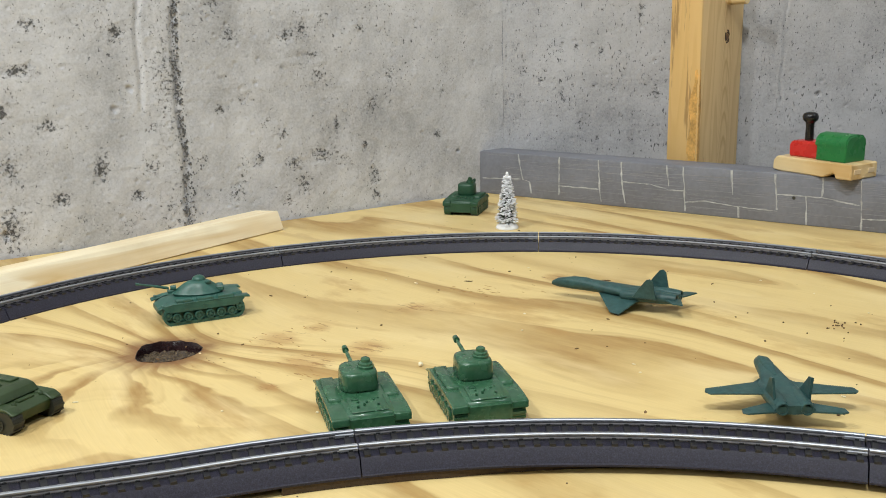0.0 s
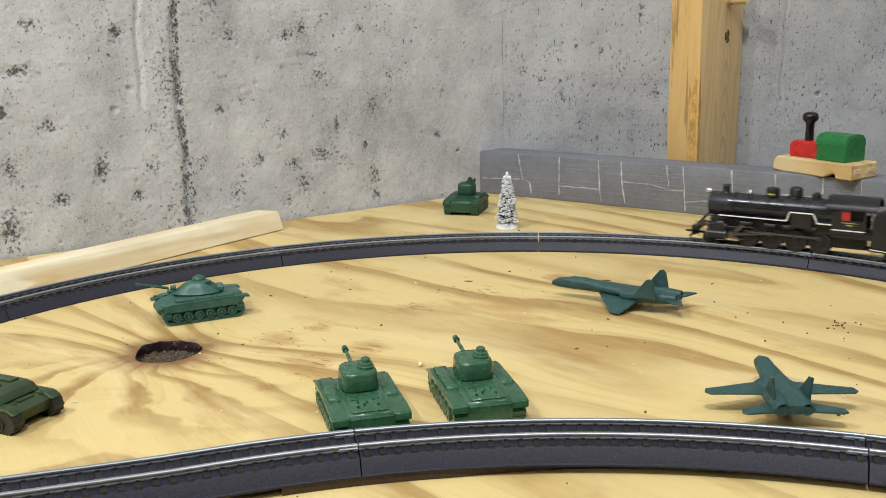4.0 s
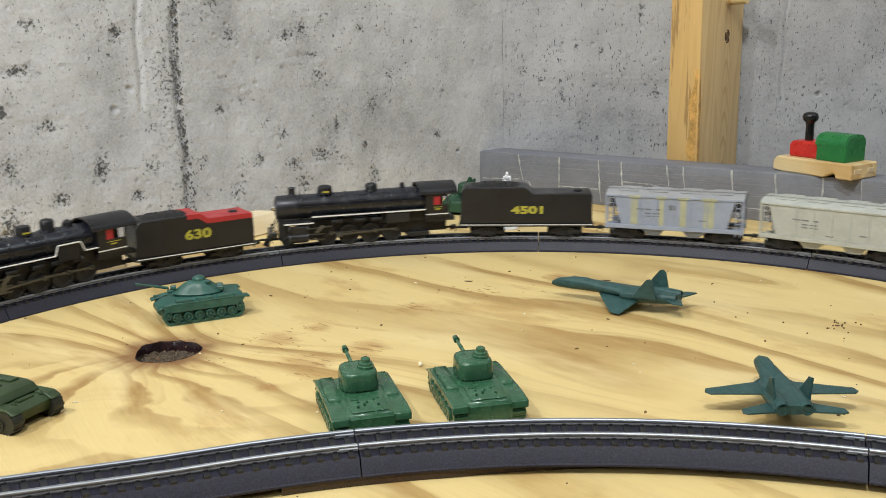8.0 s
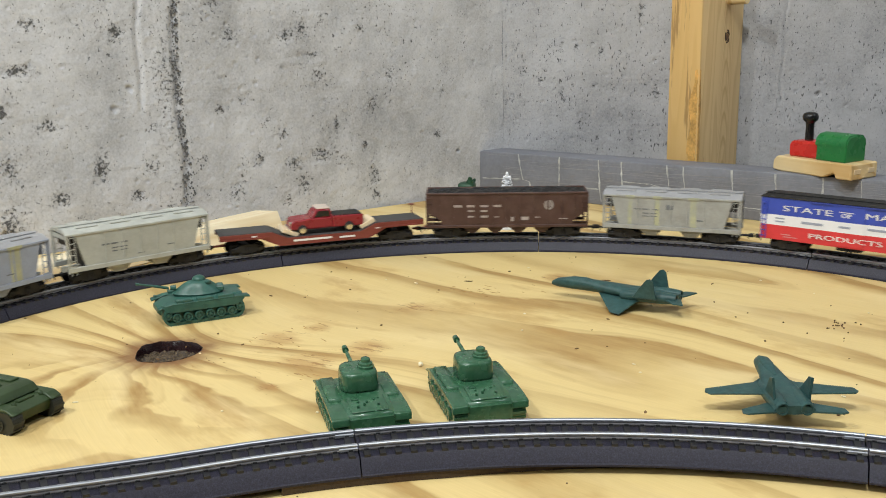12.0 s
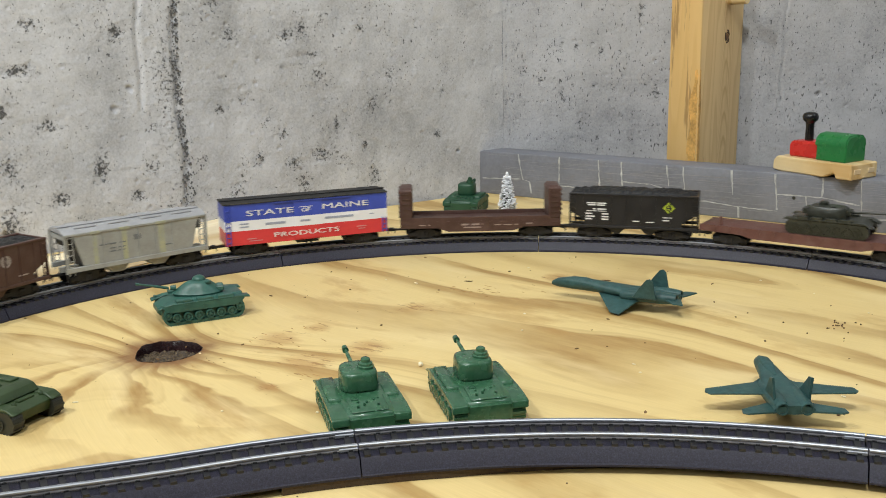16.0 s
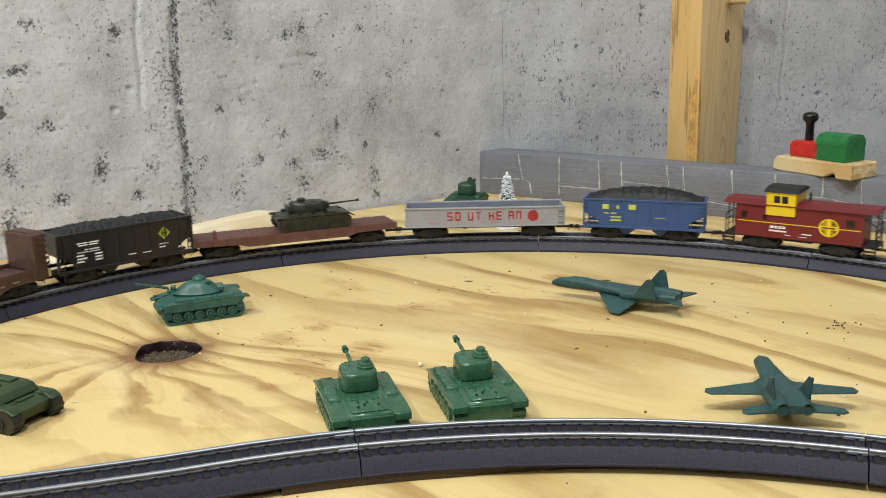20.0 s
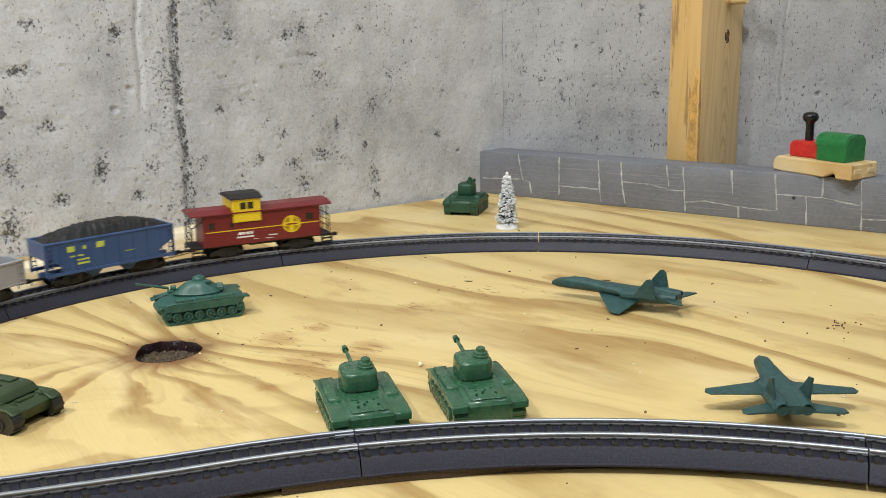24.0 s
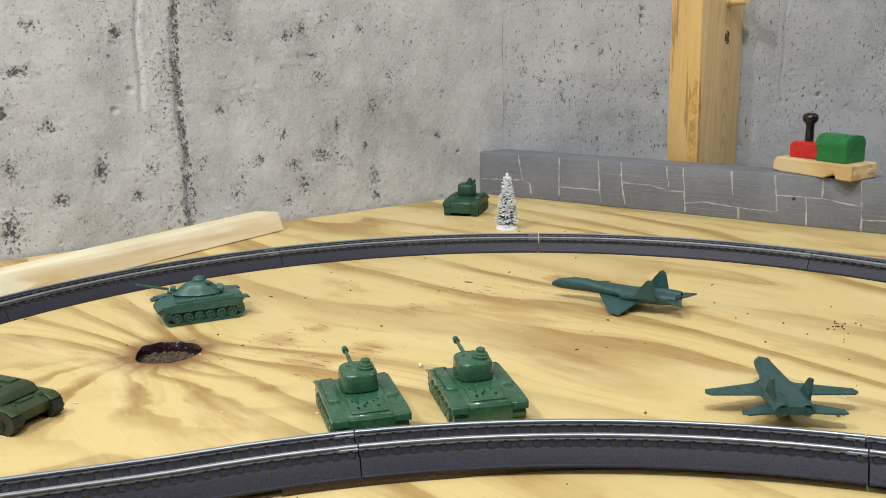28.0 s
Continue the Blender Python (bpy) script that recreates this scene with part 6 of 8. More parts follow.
def ring_emblem(x, z, r, material, name="ring_emblem"):
    def add(t):
        for s in (-1, 1):
            bm = bmesh.new()
            lathe(bm, [(r, 0), (r, 0.0002), (r * 0.72, 0.0002), (r * 0.70, 0.0)], 20, face(0.0162, x, z, s))
            box(bm, x - r * 0.45, x + r * 0.45, *sorted((s * 0.0158, s * 0.01635)), z - r * 0.25, z + r * 0.25)
            part(name, bm, material, t, "round painted emblem", smooth=0)
    return add


def diamond_emblem(t):
    for s in (-1, 1):
        bm = bmesh.new()
        y = (s * 0.0158, s * 0.01635)
        prism(bm, [(-0.0320 - 0.0052, 0.0300), (-0.0320, 0.0352), (-0.0320 + 0.0052, 0.0300), (-0.0320, 0.0248)], *sorted(y))
        part("diamond_emblem", bm, LIME, t, "lime yellow diamond emblem", smooth=0)
        bm = bmesh.new()
        lathe(bm, [(0.0027, 0), (0.0027, 0.0002), (0.0019, 0.0002), (0.0018, 0)], 16, face(0.01634, -0.0320, 0.0300, s))
        box(bm, -0.0345, -0.0295, *sorted((s * 0.0158, s * 0.0165)), 0.0294, 0.0306)
        part("emblem_mark", bm, UNDER, t, smooth=0)


def boxcar(place):
    t = car("boxcar", "blue, white and red striped boxcar with white lettering", "boxcar", place, 0.0520)
    H = 0.0750
    for name, z0, z1, m in (("red_band", 0.0098, 0.0228, BOX_RED), ("white_band", 0.0228, 0.0320, BOX_WHITE), ("blue_band", 0.0320, 0.0472, BOX_BLUE)):
        bm = bmesh.new()
        box(bm, -H, H, -0.0160, 0.0160, z0, z1)
        part(name, bm, m, t, smooth=0)
        for s in (-1, 1):
            bm = bmesh.new()
            box(bm, -0.0130, 0.0130, *sorted((s * 0.0155, s * 0.0168)), max(z0, 0.0112), min(z1, 0.0460))
            part("door_" + name, bm, m, t, smooth=0)
    bm = bmesh.new()
    for s in (-1, 1):
        for x in [-0.069 + i * 0.0115 for i in range(13)]:
            if abs(x) > 0.014:
                box(bm, x - 0.00025, x + 0.00025, *sorted((s * 0.0158, s * 0.01615)), 0.0320, 0.0468)
        box(bm, -0.040, 0.032, *sorted((s * 0.0166, s * 0.0174)), 0.0458, 0.0467)
    part("rivet_seam", bm, BOX_BLUE, t, smooth=0)
    bm = bmesh.new()
    prism(bm, [(-0.0168, 0.0471), (-0.0168, 0.0476), (0.0, 0.0482), (0.0168, 0.0476), (0.0168, 0.0471)], -H - 0.001, H + 0.001, axis="x")
    roof = part("roof", bm, UNDER, t, "black panelled roof", smooth=0)
    for i in range(14):
        x = -0.070 + i * 0.01077
        bm = bmesh.new()
        prism(bm, [(-0.0166, 0.0474), (-0.0166, 0.0479), (0.0, 0.0485), (0.0166, 0.0479), (0.0166, 0.0474)], x - 0.0004, x + 0.0004, axis="x")
        part("roof_rib", bm, UNDER, roof, smooth=0)
    bm = bmesh.new()
    box(bm, -H - 0.002, H + 0.002, -0.0030, 0.0030, 0.0484, 0.0490)
    part("running_board", bm, UNDER, t, smooth=0)
    bm = bmesh.new()
    box(bm, -H + 0.004, H - 0.004, -0.0050, 0.0050, 0.0070, 0.0099)
    box(bm, -0.010, 0.010, -0.0115, 0.0115, 0.0060, 0.0098)
    for x in (-0.003, 0.001):
        box(bm, x, x + 0.001, 0.010, 0.0140, 0.0050, 0.0099)
    part("underframe", bm, UNDER, t, smooth=0)
    for s in (1, -1):
        lettering("white_lettering", "STATE", 0.0070, WHITE_LINE, t, face(0.01642, s * 0.0345, 0.0382, s), 0.0425, bold=0.0)
        lettering("white_lettering", "OF", 0.0048, WHITE_LINE, t, face(0.01692, s * 0.0020, 0.0374, s), 0.0080, bold=0.0001)
        lettering("white_lettering", "MAINE", 0.0070, WHITE_LINE, t, face(0.01642, s * -0.0350, 0.0388, s), 0.0435, bold=0.0)
        lettering("white_lettering", "PRODUCTS", 0.0060, WHITE_LINE, t, face(0.01692, s * 0.0020, 0.0165, s), 0.0600, bold=0.0)
        bm = bmesh.new()
        box(bm, s * 0.0020 - 0.006, s * 0.0020 + 0.006, *sorted((s * 0.0165, s * 0.01692)), 0.0401, 0.0407)
        part("rule_line", bm, WHITE_LINE, t, smooth=0)
    bm = bmesh.new()
    bars(bm, 0.0161, [(0.0580, 0.0290, 0.008, 0.0012), (0.0580, 0.0262, 0.008, 0.0012), (0.0300, 0.0274, 0.018, 0.0022), (-0.0290, 0.0280, 0.027, 0.0020), (-0.0600, 0.0282, 0.004, 0.0010)])
    bars(bm, 0.0169, [(0.0030, 0.0276, 0.009, 0.0018)])
    part("small_writing", bm, mat("pale_blue_stencil", (0.33, 0.36, 0.45), 0.6), t, "pale grey-blue writing, unreadable", smooth=0)
    bm = bmesh.new()
    bars(bm, 0.0161, [(0.0520, 0.0150, 0.008, 0.0009), (0.0480, 0.0130, 0.012, 0.0008), (-0.0500, 0.0172, 0.009, 0.0009), (-0.0500, 0.0150, 0.006, 0.0008)])
    part("small_writing", bm, mat("pink_stencil", (0.60, 0.25, 0.25), 0.6), t, "pale red writing, unreadable", smooth=0)
    bm = bmesh.new()
    ladder(bm, H - 0.003, 0.0160, 0.010, 0.044, 7, 0.0036)
    ladder(bm, -H + 0.003, 0.0160, 0.010, 0.024, 3, 0.0036)
    part("ladder", bm, BOX_BLUE, t, smooth=0)
    couplers(t, (H, -H))
    return trim(t, 0.952, 0.94)


def bulkhead_flat(place):
    t = car("bulkhead_flatcar", "brown bulkhead flatcar, empty, with tall ribbed ends", "flatcar", place, 0.0530)
    H = 0.0745
    bm = bmesh.new()
    box(bm, -H, H, -0.0150, 0.0150, 0.0145, 0.0175, 0.0003)
    for i in range(46):
        x = -H + 0.012 + i * 0.00281
        box(bm, x, x + 0.0025, -0.0150, 0.0150, 0.0173, 0.0180)
    part("deck", bm, BROWN, t, smooth=0)
    for s in (-1, 1):
        bm = bmesh.new()
        prism(bm, [(-H, 0.0110), (-H, 0.0185), (H, 0.0185), (H, 0.0110), (0.040, 0.0108), (0.030, 0.0072), (-0.030, 0.0072), (-0.040, 0.0108)], *sorted((s * 0.0148, s * 0.0165)))
        box(bm, -H + 0.010, H - 0.010, *sorted((s * 0.0145, s * 0.0166)), 0.0183, 0.0212)
        part("side_sill", bm, BROWN, t, smooth=0)
        bm = bmesh.new()
        for i in range(13):
            x = -0.060 + i * 0.010
            box(bm, x - 0.0011, x + 0.0011, *sorted((s * 0.0160, s * 0.0173)), 0.0128, 0.0175)
        part("stake_pocket", bm, BROWN, t, smooth=0)
    for d in (-1, 1):
        bm = bmesh.new()
        x0, x1 = sorted((d * (H - 0.0115), d * H))
        box(bm, x0, x1, -0.0160, 0.0160, 0.0180, 0.0478, 0.0008)
        bulk = part("bulkhead", bm, BROWN, t, smooth=0)
        for i in range(6):
            bm = bmesh.new()
            z = 0.0215 + i * 0.0047
            box(bm, *sorted((d * (H - 0.0002), d * (H + 0.0012))), -0.0155, 0.0155, z, z + 0.0016)
            part("bulkhead_rib", bm, BROWN, bulk, smooth=0)
        bm = bmesh.new()
        prism(bm, [(-0.0150, 0.0476), (-0.0110, 0.0494), (0.0110, 0.0494), (0.0150, 0.0476)], x0 + 0.001, x1 - 0.001, axis="x")
        part("bulkhead_cap", bm, BROWN, bulk, smooth=0)
        bm = bmesh.new()
        ladder(bm, d * (H - 0.0056), 0.0160, 0.0120, 0.0470, 7, 0.0080)
        part("ladder", bm, BROWN, t, smooth=0)
    bm = bmesh.new()
    bars(bm, 0.0166, [(0.008, 0.0140, 0.020, 0.0016), (0.008, 0.0112, 0.016, 0.0012), (-0.024, 0.0132, 0.022, 0.0009), (-0.045, 0.0140, 0.006, 0.0010), (0.052, 0.0140, 0.010, 0.0010)])
    part("small_writing", bm, mat("pale_brown_stencil", (0.33, 0.25, 0.22), 0.6), t, "worn pale writing, unreadable", smooth=0)
    couplers(t, (H, -H))
    return trim(t, 0.962, 0.93)


def plain_flat(place):
    t = car("flatcar", "brown flatcar with stake pockets, a tank stands on its deck", "flatcar", place, 0.0680)
    H = 0.0925
    bm = bmesh.new()
    box(bm, -H, H, -0.0160, 0.0160, 0.0140, 0.0168, 0.0002)
    for i in range(60):
        x = -H + 0.001 + i * 0.00305
        box(bm, x, x + 0.0027, -0.0162, 0.0162, 0.0167, 0.0174)
    part("deck", bm, OXIDE, t, smooth=0)
    for s in (-1, 1):
        bm = bmesh.new()
        prism(bm, [(-H, 0.0120), (-H, 0.0172), (H, 0.0172), (H, 0.0120), (0.055, 0.0112), (0.045, 0.0088), (-0.045, 0.0088), (-0.055, 0.0112)], *sorted((s * 0.0148, s * 0.0168)))
        part("side_sill", bm, OXIDE, t, smooth=0)
        bm = bmesh.new()
        for i in range(13):
            x = -0.078 + i * 0.013
            box(bm, x - 0.0011, x + 0.0011, *sorted((s * 0.0165, s * 0.0176)), 0.0130, 0.0168)
        part("stake_pocket", bm, OXIDE, t, smooth=0)
    bm = bmesh.new()
    rod(bm, (0.0740, 0.0135, 0.0172), (0.0740, 0.0135, 0.0248), 0.0017, 0.0014, 10)
    part("stake_stub", bm, OXIDE, t)
    couplers(t, (H, -H))
    return trim(t, 0.965, 1.0)


def panzer():
    t = thing("model_tank", "weathered grey-green model tank standing on a flatcar", "model tank")
    bm = bmesh.new()
    prism(bm, [(-0.034, 0.0050), (-0.0355, 0.0115), (-0.0320, 0.0140), (0.0300, 0.0140), (0.0365, 0.0105), (0.0340, 0.0050), (0.0300, 0.0030), (-0.0300, 0.0030)], -0.0110, 0.0110, bev=0.0004)
    part("hull", bm, FIELD_GREY, t)
    for s in (-1, 1):
        bm = bmesh.new()
        prism(bm, [(-0.0380, 0.0118), (-0.0370, 0.0135), (0.0330, 0.0142), (0.0400, 0.0105), (0.0402, 0.0095), (0.0330, 0.0126), (-0.0360, 0.0122)], *sorted((s * 0.0090, s * 0.0172)), bev=0.0003)
        part("fender", bm, FIELD_GREY, t)
        bm = bmesh.new()
        track_run(bm, -0.0360, 0.0370, 0.0002, 0.0120, *sorted((s * 0.0110, s * 0.0165)), 28)
        part("track", bm, FIELD_GREY, t)
        for i in range(7):
            bm = road_wheel(0.0043, 0.0008)
            bmesh.ops.transform(bm, matrix=pose(-0.0270 + i * 0.0090, s * 0.0167, 0.0052, 0, 0, 0 if s > 0 else 180), verts=bm.verts[:])
            part("road_wheel", bm, FIELD_GREY, t)
        bm = bmesh.new()
        for i in range(4):
            box(bm, -0.026 + i * 0.0125, -0.016 + i * 0.0125, *sorted((s * 0.0125, s * 0.0170)), 0.0134, 0.0158, 0.0003)
        part("stowage_box", bm, FIELD_GREY, t)
    bm = bmesh.new()
    out = [(-0.0180, 0.0080), (-0.0180, -0.0080), (-0.0100, -0.0110), (0.0090, -0.0110), (0.0170, -0.0060), (0.0170, 0.0060), (0.0090, 0.0110), (-0.0100, 0.0110)]
    vs = loft(bm, [[(x * k - 0.002, y * k, z) for x, y in out] for k, z in ((0.98, 0.0140), (1.0, 0.0160), (0.94, 0.0225), (0.86, 0.0238))])
    tur = part("turret", bm, FIELD_GREY, t)
    bm = bmesh.new()
    lathe(bm, [(0.0042, 0), (0.0042, 0.0026), (0.0030, 0.0034), (0, 0.0034)], 14, pose(-0.0080, 0.0040, 0.0234))
    lathe(bm, [(0.0030, 0), (0.0030, 0.0010), (0, 0.0012)], 12, pose(0.0020, -0.0040, 0.0234))
    box(bm, -0.0240, -0.0190, -0.0070, 0.0070, 0.0165, 0.0215, 0.0006)
    part("hatch", bm, FIELD_GREY, tur)
    bm = bmesh.new()
    box(bm, 0.0140, 0.0185, -0.0050, 0.0050, 0.0168, 0.0222, 0.0008)
    part("mantlet", bm, FIELD_GREY, tur)
    bm = bmesh.new()
    rod(bm, (0.018, 0, 0.0198), (0.0480, 0, 0.0208), 0.0010, 0.0007, 10)
    rod(bm, (0.0470, 0, 0.0208), (0.0500, 0, 0.0209), 0.0012, 0.0012, 10)
    part("gun_barrel", bm, FIELD_GREY, tur)
    return t


def depressed_flat(place):
    t = car("depressed_flatcar", "oxide red depressed-centre flatcar with grey decks", "flatcar", place, 0.0700)
    H = 0.0915
    bm = bmesh.new()
    for d in (-1, 1):
        box(bm, *sorted((d * 0.0460, d * H)), -0.0145, 0.0145, 0.0188, 0.0202)
        prism(bm, [(d * 0.0460, 0.0202), (d * 0.0460, 0.0186), (d * 0.0320, 0.0116), (d * 0.0320, 0.0132)], -0.0145, 0.0145)
    box(bm, -0.0330, 0.0330, -0.0145, 0.0145, 0.0116, 0.0132)
    part("deck", bm, DECK, t, "dark weathered deck plates", smooth=0)
    for s in (-1, 1):
        bm = bmesh.new()
        prism(bm, [(-H, 0.0150), (-H, 0.0198), (-0.0470, 0.0198), (-0.0330, 0.0128), (0.0330, 0.0128), (0.0470, 0.0198), (H, 0.0198), (H, 0.0150), (0.0560, 0.0140), (0.0400, 0.0056), (-0.0400, 0.0056), (-0.0560, 0.0140)], *sorted((s * 0.0143, s * 0.0162)))
        part("side_sill", bm, RUST, t, smooth=0)
        for d in (-1, 1):
            bm = bmesh.new()
            box(bm, *sorted((d * 0.0500, d * (H - 0.0005))), *sorted((s * 0.0158, s * 0.0172)), 0.0148, 0.0162)
            part("step_rail", bm, RUST, t, smooth=0)
    bm = bmesh.new()
    bars(bm, 0.0163, [(0.0110, 0.0098, 0.034, 0.0020), (-0.0200, 0.0092, 0.014, 0.0018), (0.062, 0.0172, 0.004, 0.0014), (-0.050, 0.0150, 0.008, 0.0008)])
    part("small_writing", bm, WHITE_LINE, t, "white block lettering, unreadable", smooth=0)
    bm = bmesh.new()
    rod(bm, (-0.0895, -0.0120, 0.0200), (-0.0895, -0.0120, 0.0300), 0.0005, seg=6)
    rod(bm, (-0.0895, -0.0120, 0.0296), (-0.0895, -0.0120, 0.0302), 0.0030, seg=14)
    part("brake_wheel", bm, RUST, t)
    for x, tilt in ((0.0300, 24), (-0.0405, -26)):
        bm = bmesh.new()
        box(bm, -0.0075, 0.0075, -0.0110, 0.0110, -0.0012, 0.0030, 0.0005, m=pose(x, 0.0015, 0.0158 if x > 0 else 0.0186, 0, -tilt, 0))
        part("wood_chock", bm, CHOCK, t, "pale wooden chock")
    couplers(t, (H, -H), material=RUST)
    return t


def pickup():
    t = thing("toy_pickup", "red toy pickup truck with chrome hubcaps on a flatcar", "toy truck")
    body = [(-0.0360, 0.0050), (-0.0362, 0.0155), (-0.0050, 0.0158), (-0.0048, 0.0050)]
    bm = bmesh.new()
    prism(bm, body, -0.0125, 0.0125, bev=0.0008)
    part("cargo_bed", bm, PICKUP_RED, t)
    bm = bmesh.new()
    prism(bm, [(-0.0055, 0.0050), (-0.0055, 0.0150), (0.0160, 0.0150), (0.0330, 0.0138), (0.0355, 0.0110), (0.0355, 0.0050)], -0.0125, 0.0125, bev=0.0012)
    part("bonnet", bm, PICKUP_RED, t)
    bm = bmesh.new()
    loft(bm, [[(x0, -w, z), (x1, -w, z), (x1, w, z), (x0, w, z)] for x0, x1, w, z in ((-0.0050, 0.0155, 0.0115, 0.0145), (-0.0045, 0.0120, 0.0105, 0.0205), (-0.0036, 0.0092, 0.0095, 0.0232))])
    bmesh.ops.bevel(bm, geom=bm.edges[:], offset=0.0008, segments=1, affect="EDGES")
    part("cab", bm, PICKUP_RED, t)
    # roof plate in a pale pinkish white, unlike the red cab
    bm = bmesh.new()
    box(bm, -0.0040, 0.0096, -0.0098, 0.0098, 0.0225, 0.0241, 0.0008)
    part("cab_roof", bm, PINK_WHITE, t, "pale pinkish-white roof")
    bm = bmesh.new()
    for s in (-1, 1):
        prism(bm, [(-0.0028, 0.0160), (-0.0024, 0.0212), (0.0085, 0.0212), (0.0122, 0.0160)], *sorted((s * 0.0100, s * 0.0117)))
    part("side_window", bm, DARK_GLASS, t, smooth=0)
    bm = bmesh.new()
    box(bm, -0.0345, -0.0070, -0.0105, 0.0105, 0.0150, 0.0162)
    part("bed_floor", bm, UNDER, t, smooth=0)
    for x in (0.0245, -0.0215):
        for s in (-1, 1):
            bm = bmesh.new()
            lathe(bm, [(0.0048, -0.0018), (0.0048, 0.0014), (0.0040, 0.0018), (0, 0.0018)], 18, Matrix.Translation((x, s * 0.0115, 0.0048)) @ Matrix.Rotation(radians(-90 if s > 0 else 90), 4, "X"))
            w = part("wheel", bm, UNDER, t)
            bm = bmesh.new()
            lathe(bm, [(0.0031, 0.0016), (0.0031, 0.0021), (0.0016, 0.0024), (0, 0.0022)], 16, Matrix.Translation((x, s * 0.0115, 0.0048)) @ Matrix.Rotation(radians(-90 if s > 0 else 90), 4, "X"))
            part("hubcap", bm, CHROME, w, "bright chrome hubcap")
    bm = bmesh.new()
    box(bm, 0.0350, 0.0368, -0.0128, 0.0128, 0.0048, 0.0066, 0.0004)
    box(bm, -0.0372, -0.0358, -0.0128, 0.0128, 0.0048, 0.0064, 0.0004)
    for y in (-0.0090, 0.0090):
        rod(bm, (0.0345, y, 0.0108), (0.0362, y, 0.0108), 0.0020, seg=12)
    part("bumper", bm, CHROME, t, "chrome bumpers and headlights")
    return t


def gondola(place):
    t = car("gondola", "silver-grey gondola with red block lettering, empty inside", "gondola", place, 0.0510)
    H = 0.0750
    bm = bmesh.new()
    box(bm, -H, H, -0.0150, 0.0150, 0.0110, 0.0130)
    part("floor_plate", bm, GON_IN, t, smooth=0)
    for s in (-1, 1):
        bm = bmesh.new()
        box(bm, -H, H, *sorted((s * 0.0150, s * 0.0165)), 0.0112, 0.0288, 0.0003)
        part("side_panel", bm, GON_GREY, t)
        bm = bmesh.new()
        box(bm, -H, H, *sorted((s * 0.0144, s * 0.0151)), 0.0130, 0.0286)
        part("inner_panel", bm, GON_IN, t, smooth=0)
        bm = bmesh.new()
        box(bm, -H - 0.0004, H + 0.0004, *sorted((s * 0.0146, s * 0.0172)), 0.0280, 0.0296, 0.0003)
        box(bm, -H, H, *sorted((s * 0.0160, s * 0.0170)), 0.0112, 0.0124, 0.0002)
        part("top_rail", bm, GON_GREY, t)
    for d in (-1, 1):
        bm = bmesh.new()
        box(bm, *sorted((d * (H - 0.0014), d * H)), -0.0150, 0.0150, 0.0112, 0.0290)
        part("end_panel", bm, GON_GREY, t, smooth=0)
    bm = bmesh.new()
    ladder(bm, -H + 0.0040, 0.0165, 0.0120, 0.0285, 3, 0.0050)
    part("ladder", bm, GON_GREY, t, smooth=0)
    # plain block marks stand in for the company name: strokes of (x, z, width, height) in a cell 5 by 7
    stems, beams = (-0.0019, 0.0019), (0.0181, 0.0215, 0.0249)
    shapes = ["ud", "lr", "lr", "c", "lr", "l", "lr", "lr"]
    for x, shape, rows in zip((0.0330, 0.0255, 0.0135, 0.0062, -0.0060, -0.0130, -0.0245, -0.0315), shapes, ((0, 1, 2), (0, 2), (0,), (2,), (1,), (0, 1, 2), (1, 2), (2,))):
        for s in (-1, 1):
            y = sorted((s * 0.0160, s * 0.01665))
            bm = bmesh.new()
            for k, dx in enumerate(stems):
                if shape == "lr" or (shape == "l" and k == 1):
                    box(bm, x + dx - 0.0007, x + dx + 0.0007, *y, 0.0178, 0.0252)
            if shape == "c":
                box(bm, x - 0.0007, x + 0.0007, *y, 0.0178, 0.0252)
            if shape == "ud":
                box(bm, x + 0.0012, x + 0.0026, *y, 0.0215, 0.0252)
                box(bm, x - 0.0026, x - 0.0012, *y, 0.0178, 0.0215)
            for k in rows:
                box(bm, x - 0.0025, x + 0.0025, sorted(y)[0], sorted(y)[1], beams[k] - 0.0007, beams[k] + 0.0007)
            part("red_block_mark", bm, MARK_RED, t, "red block mark", smooth=0)
    for s in (-1, 1):
        bm = bmesh.new()
        lathe(bm, [(0.0052, 0), (0.0052, 0.0002), (0.0041, 0.0002), (0.0040, 0)], 22, face(0.0165, -0.0450, 0.0210, s))
        lathe(bm, [(0.0034, 0), (0.0034, 0.0002), (0.0012, 0.0002), (0.0011, 0)], 18, face(0.0165, -0.0450, 0.0210, s))
        part("ring_emblem", bm, MARK_RED, t, "round red emblem", smooth=0)
    bm = bmesh.new()
    bars(bm, 0.0166, [(0.0030, 0.0158, 0.005, 0.0010), (-0.0080, 0.0158, 0.006, 0.0010), (0.0480, 0.0156, 0.011, 0.0010), (-0.0360, 0.0150, 0.004, 0.0008)])
    part("small_writing", bm, mat("pale_red_stencil", (0.45, 0.22, 0.22), 0.6), t, smooth=0)
    bm = bmesh.new()
    box(bm, -H + 0.004, H - 0.004, -0.0050, 0.0050, 0.0080, 0.0112)
    prism(bm, [(0.0230, 0.0112), (0.0150, 0.0112), (0.0180, 0.0095), (0.0205, 0.0095)], 0.0120, 0.0150)
    part("underframe", bm, UNDER, t, smooth=0)
    couplers(t, (H, -H))
    return trim(t, 0.952, 0.97)


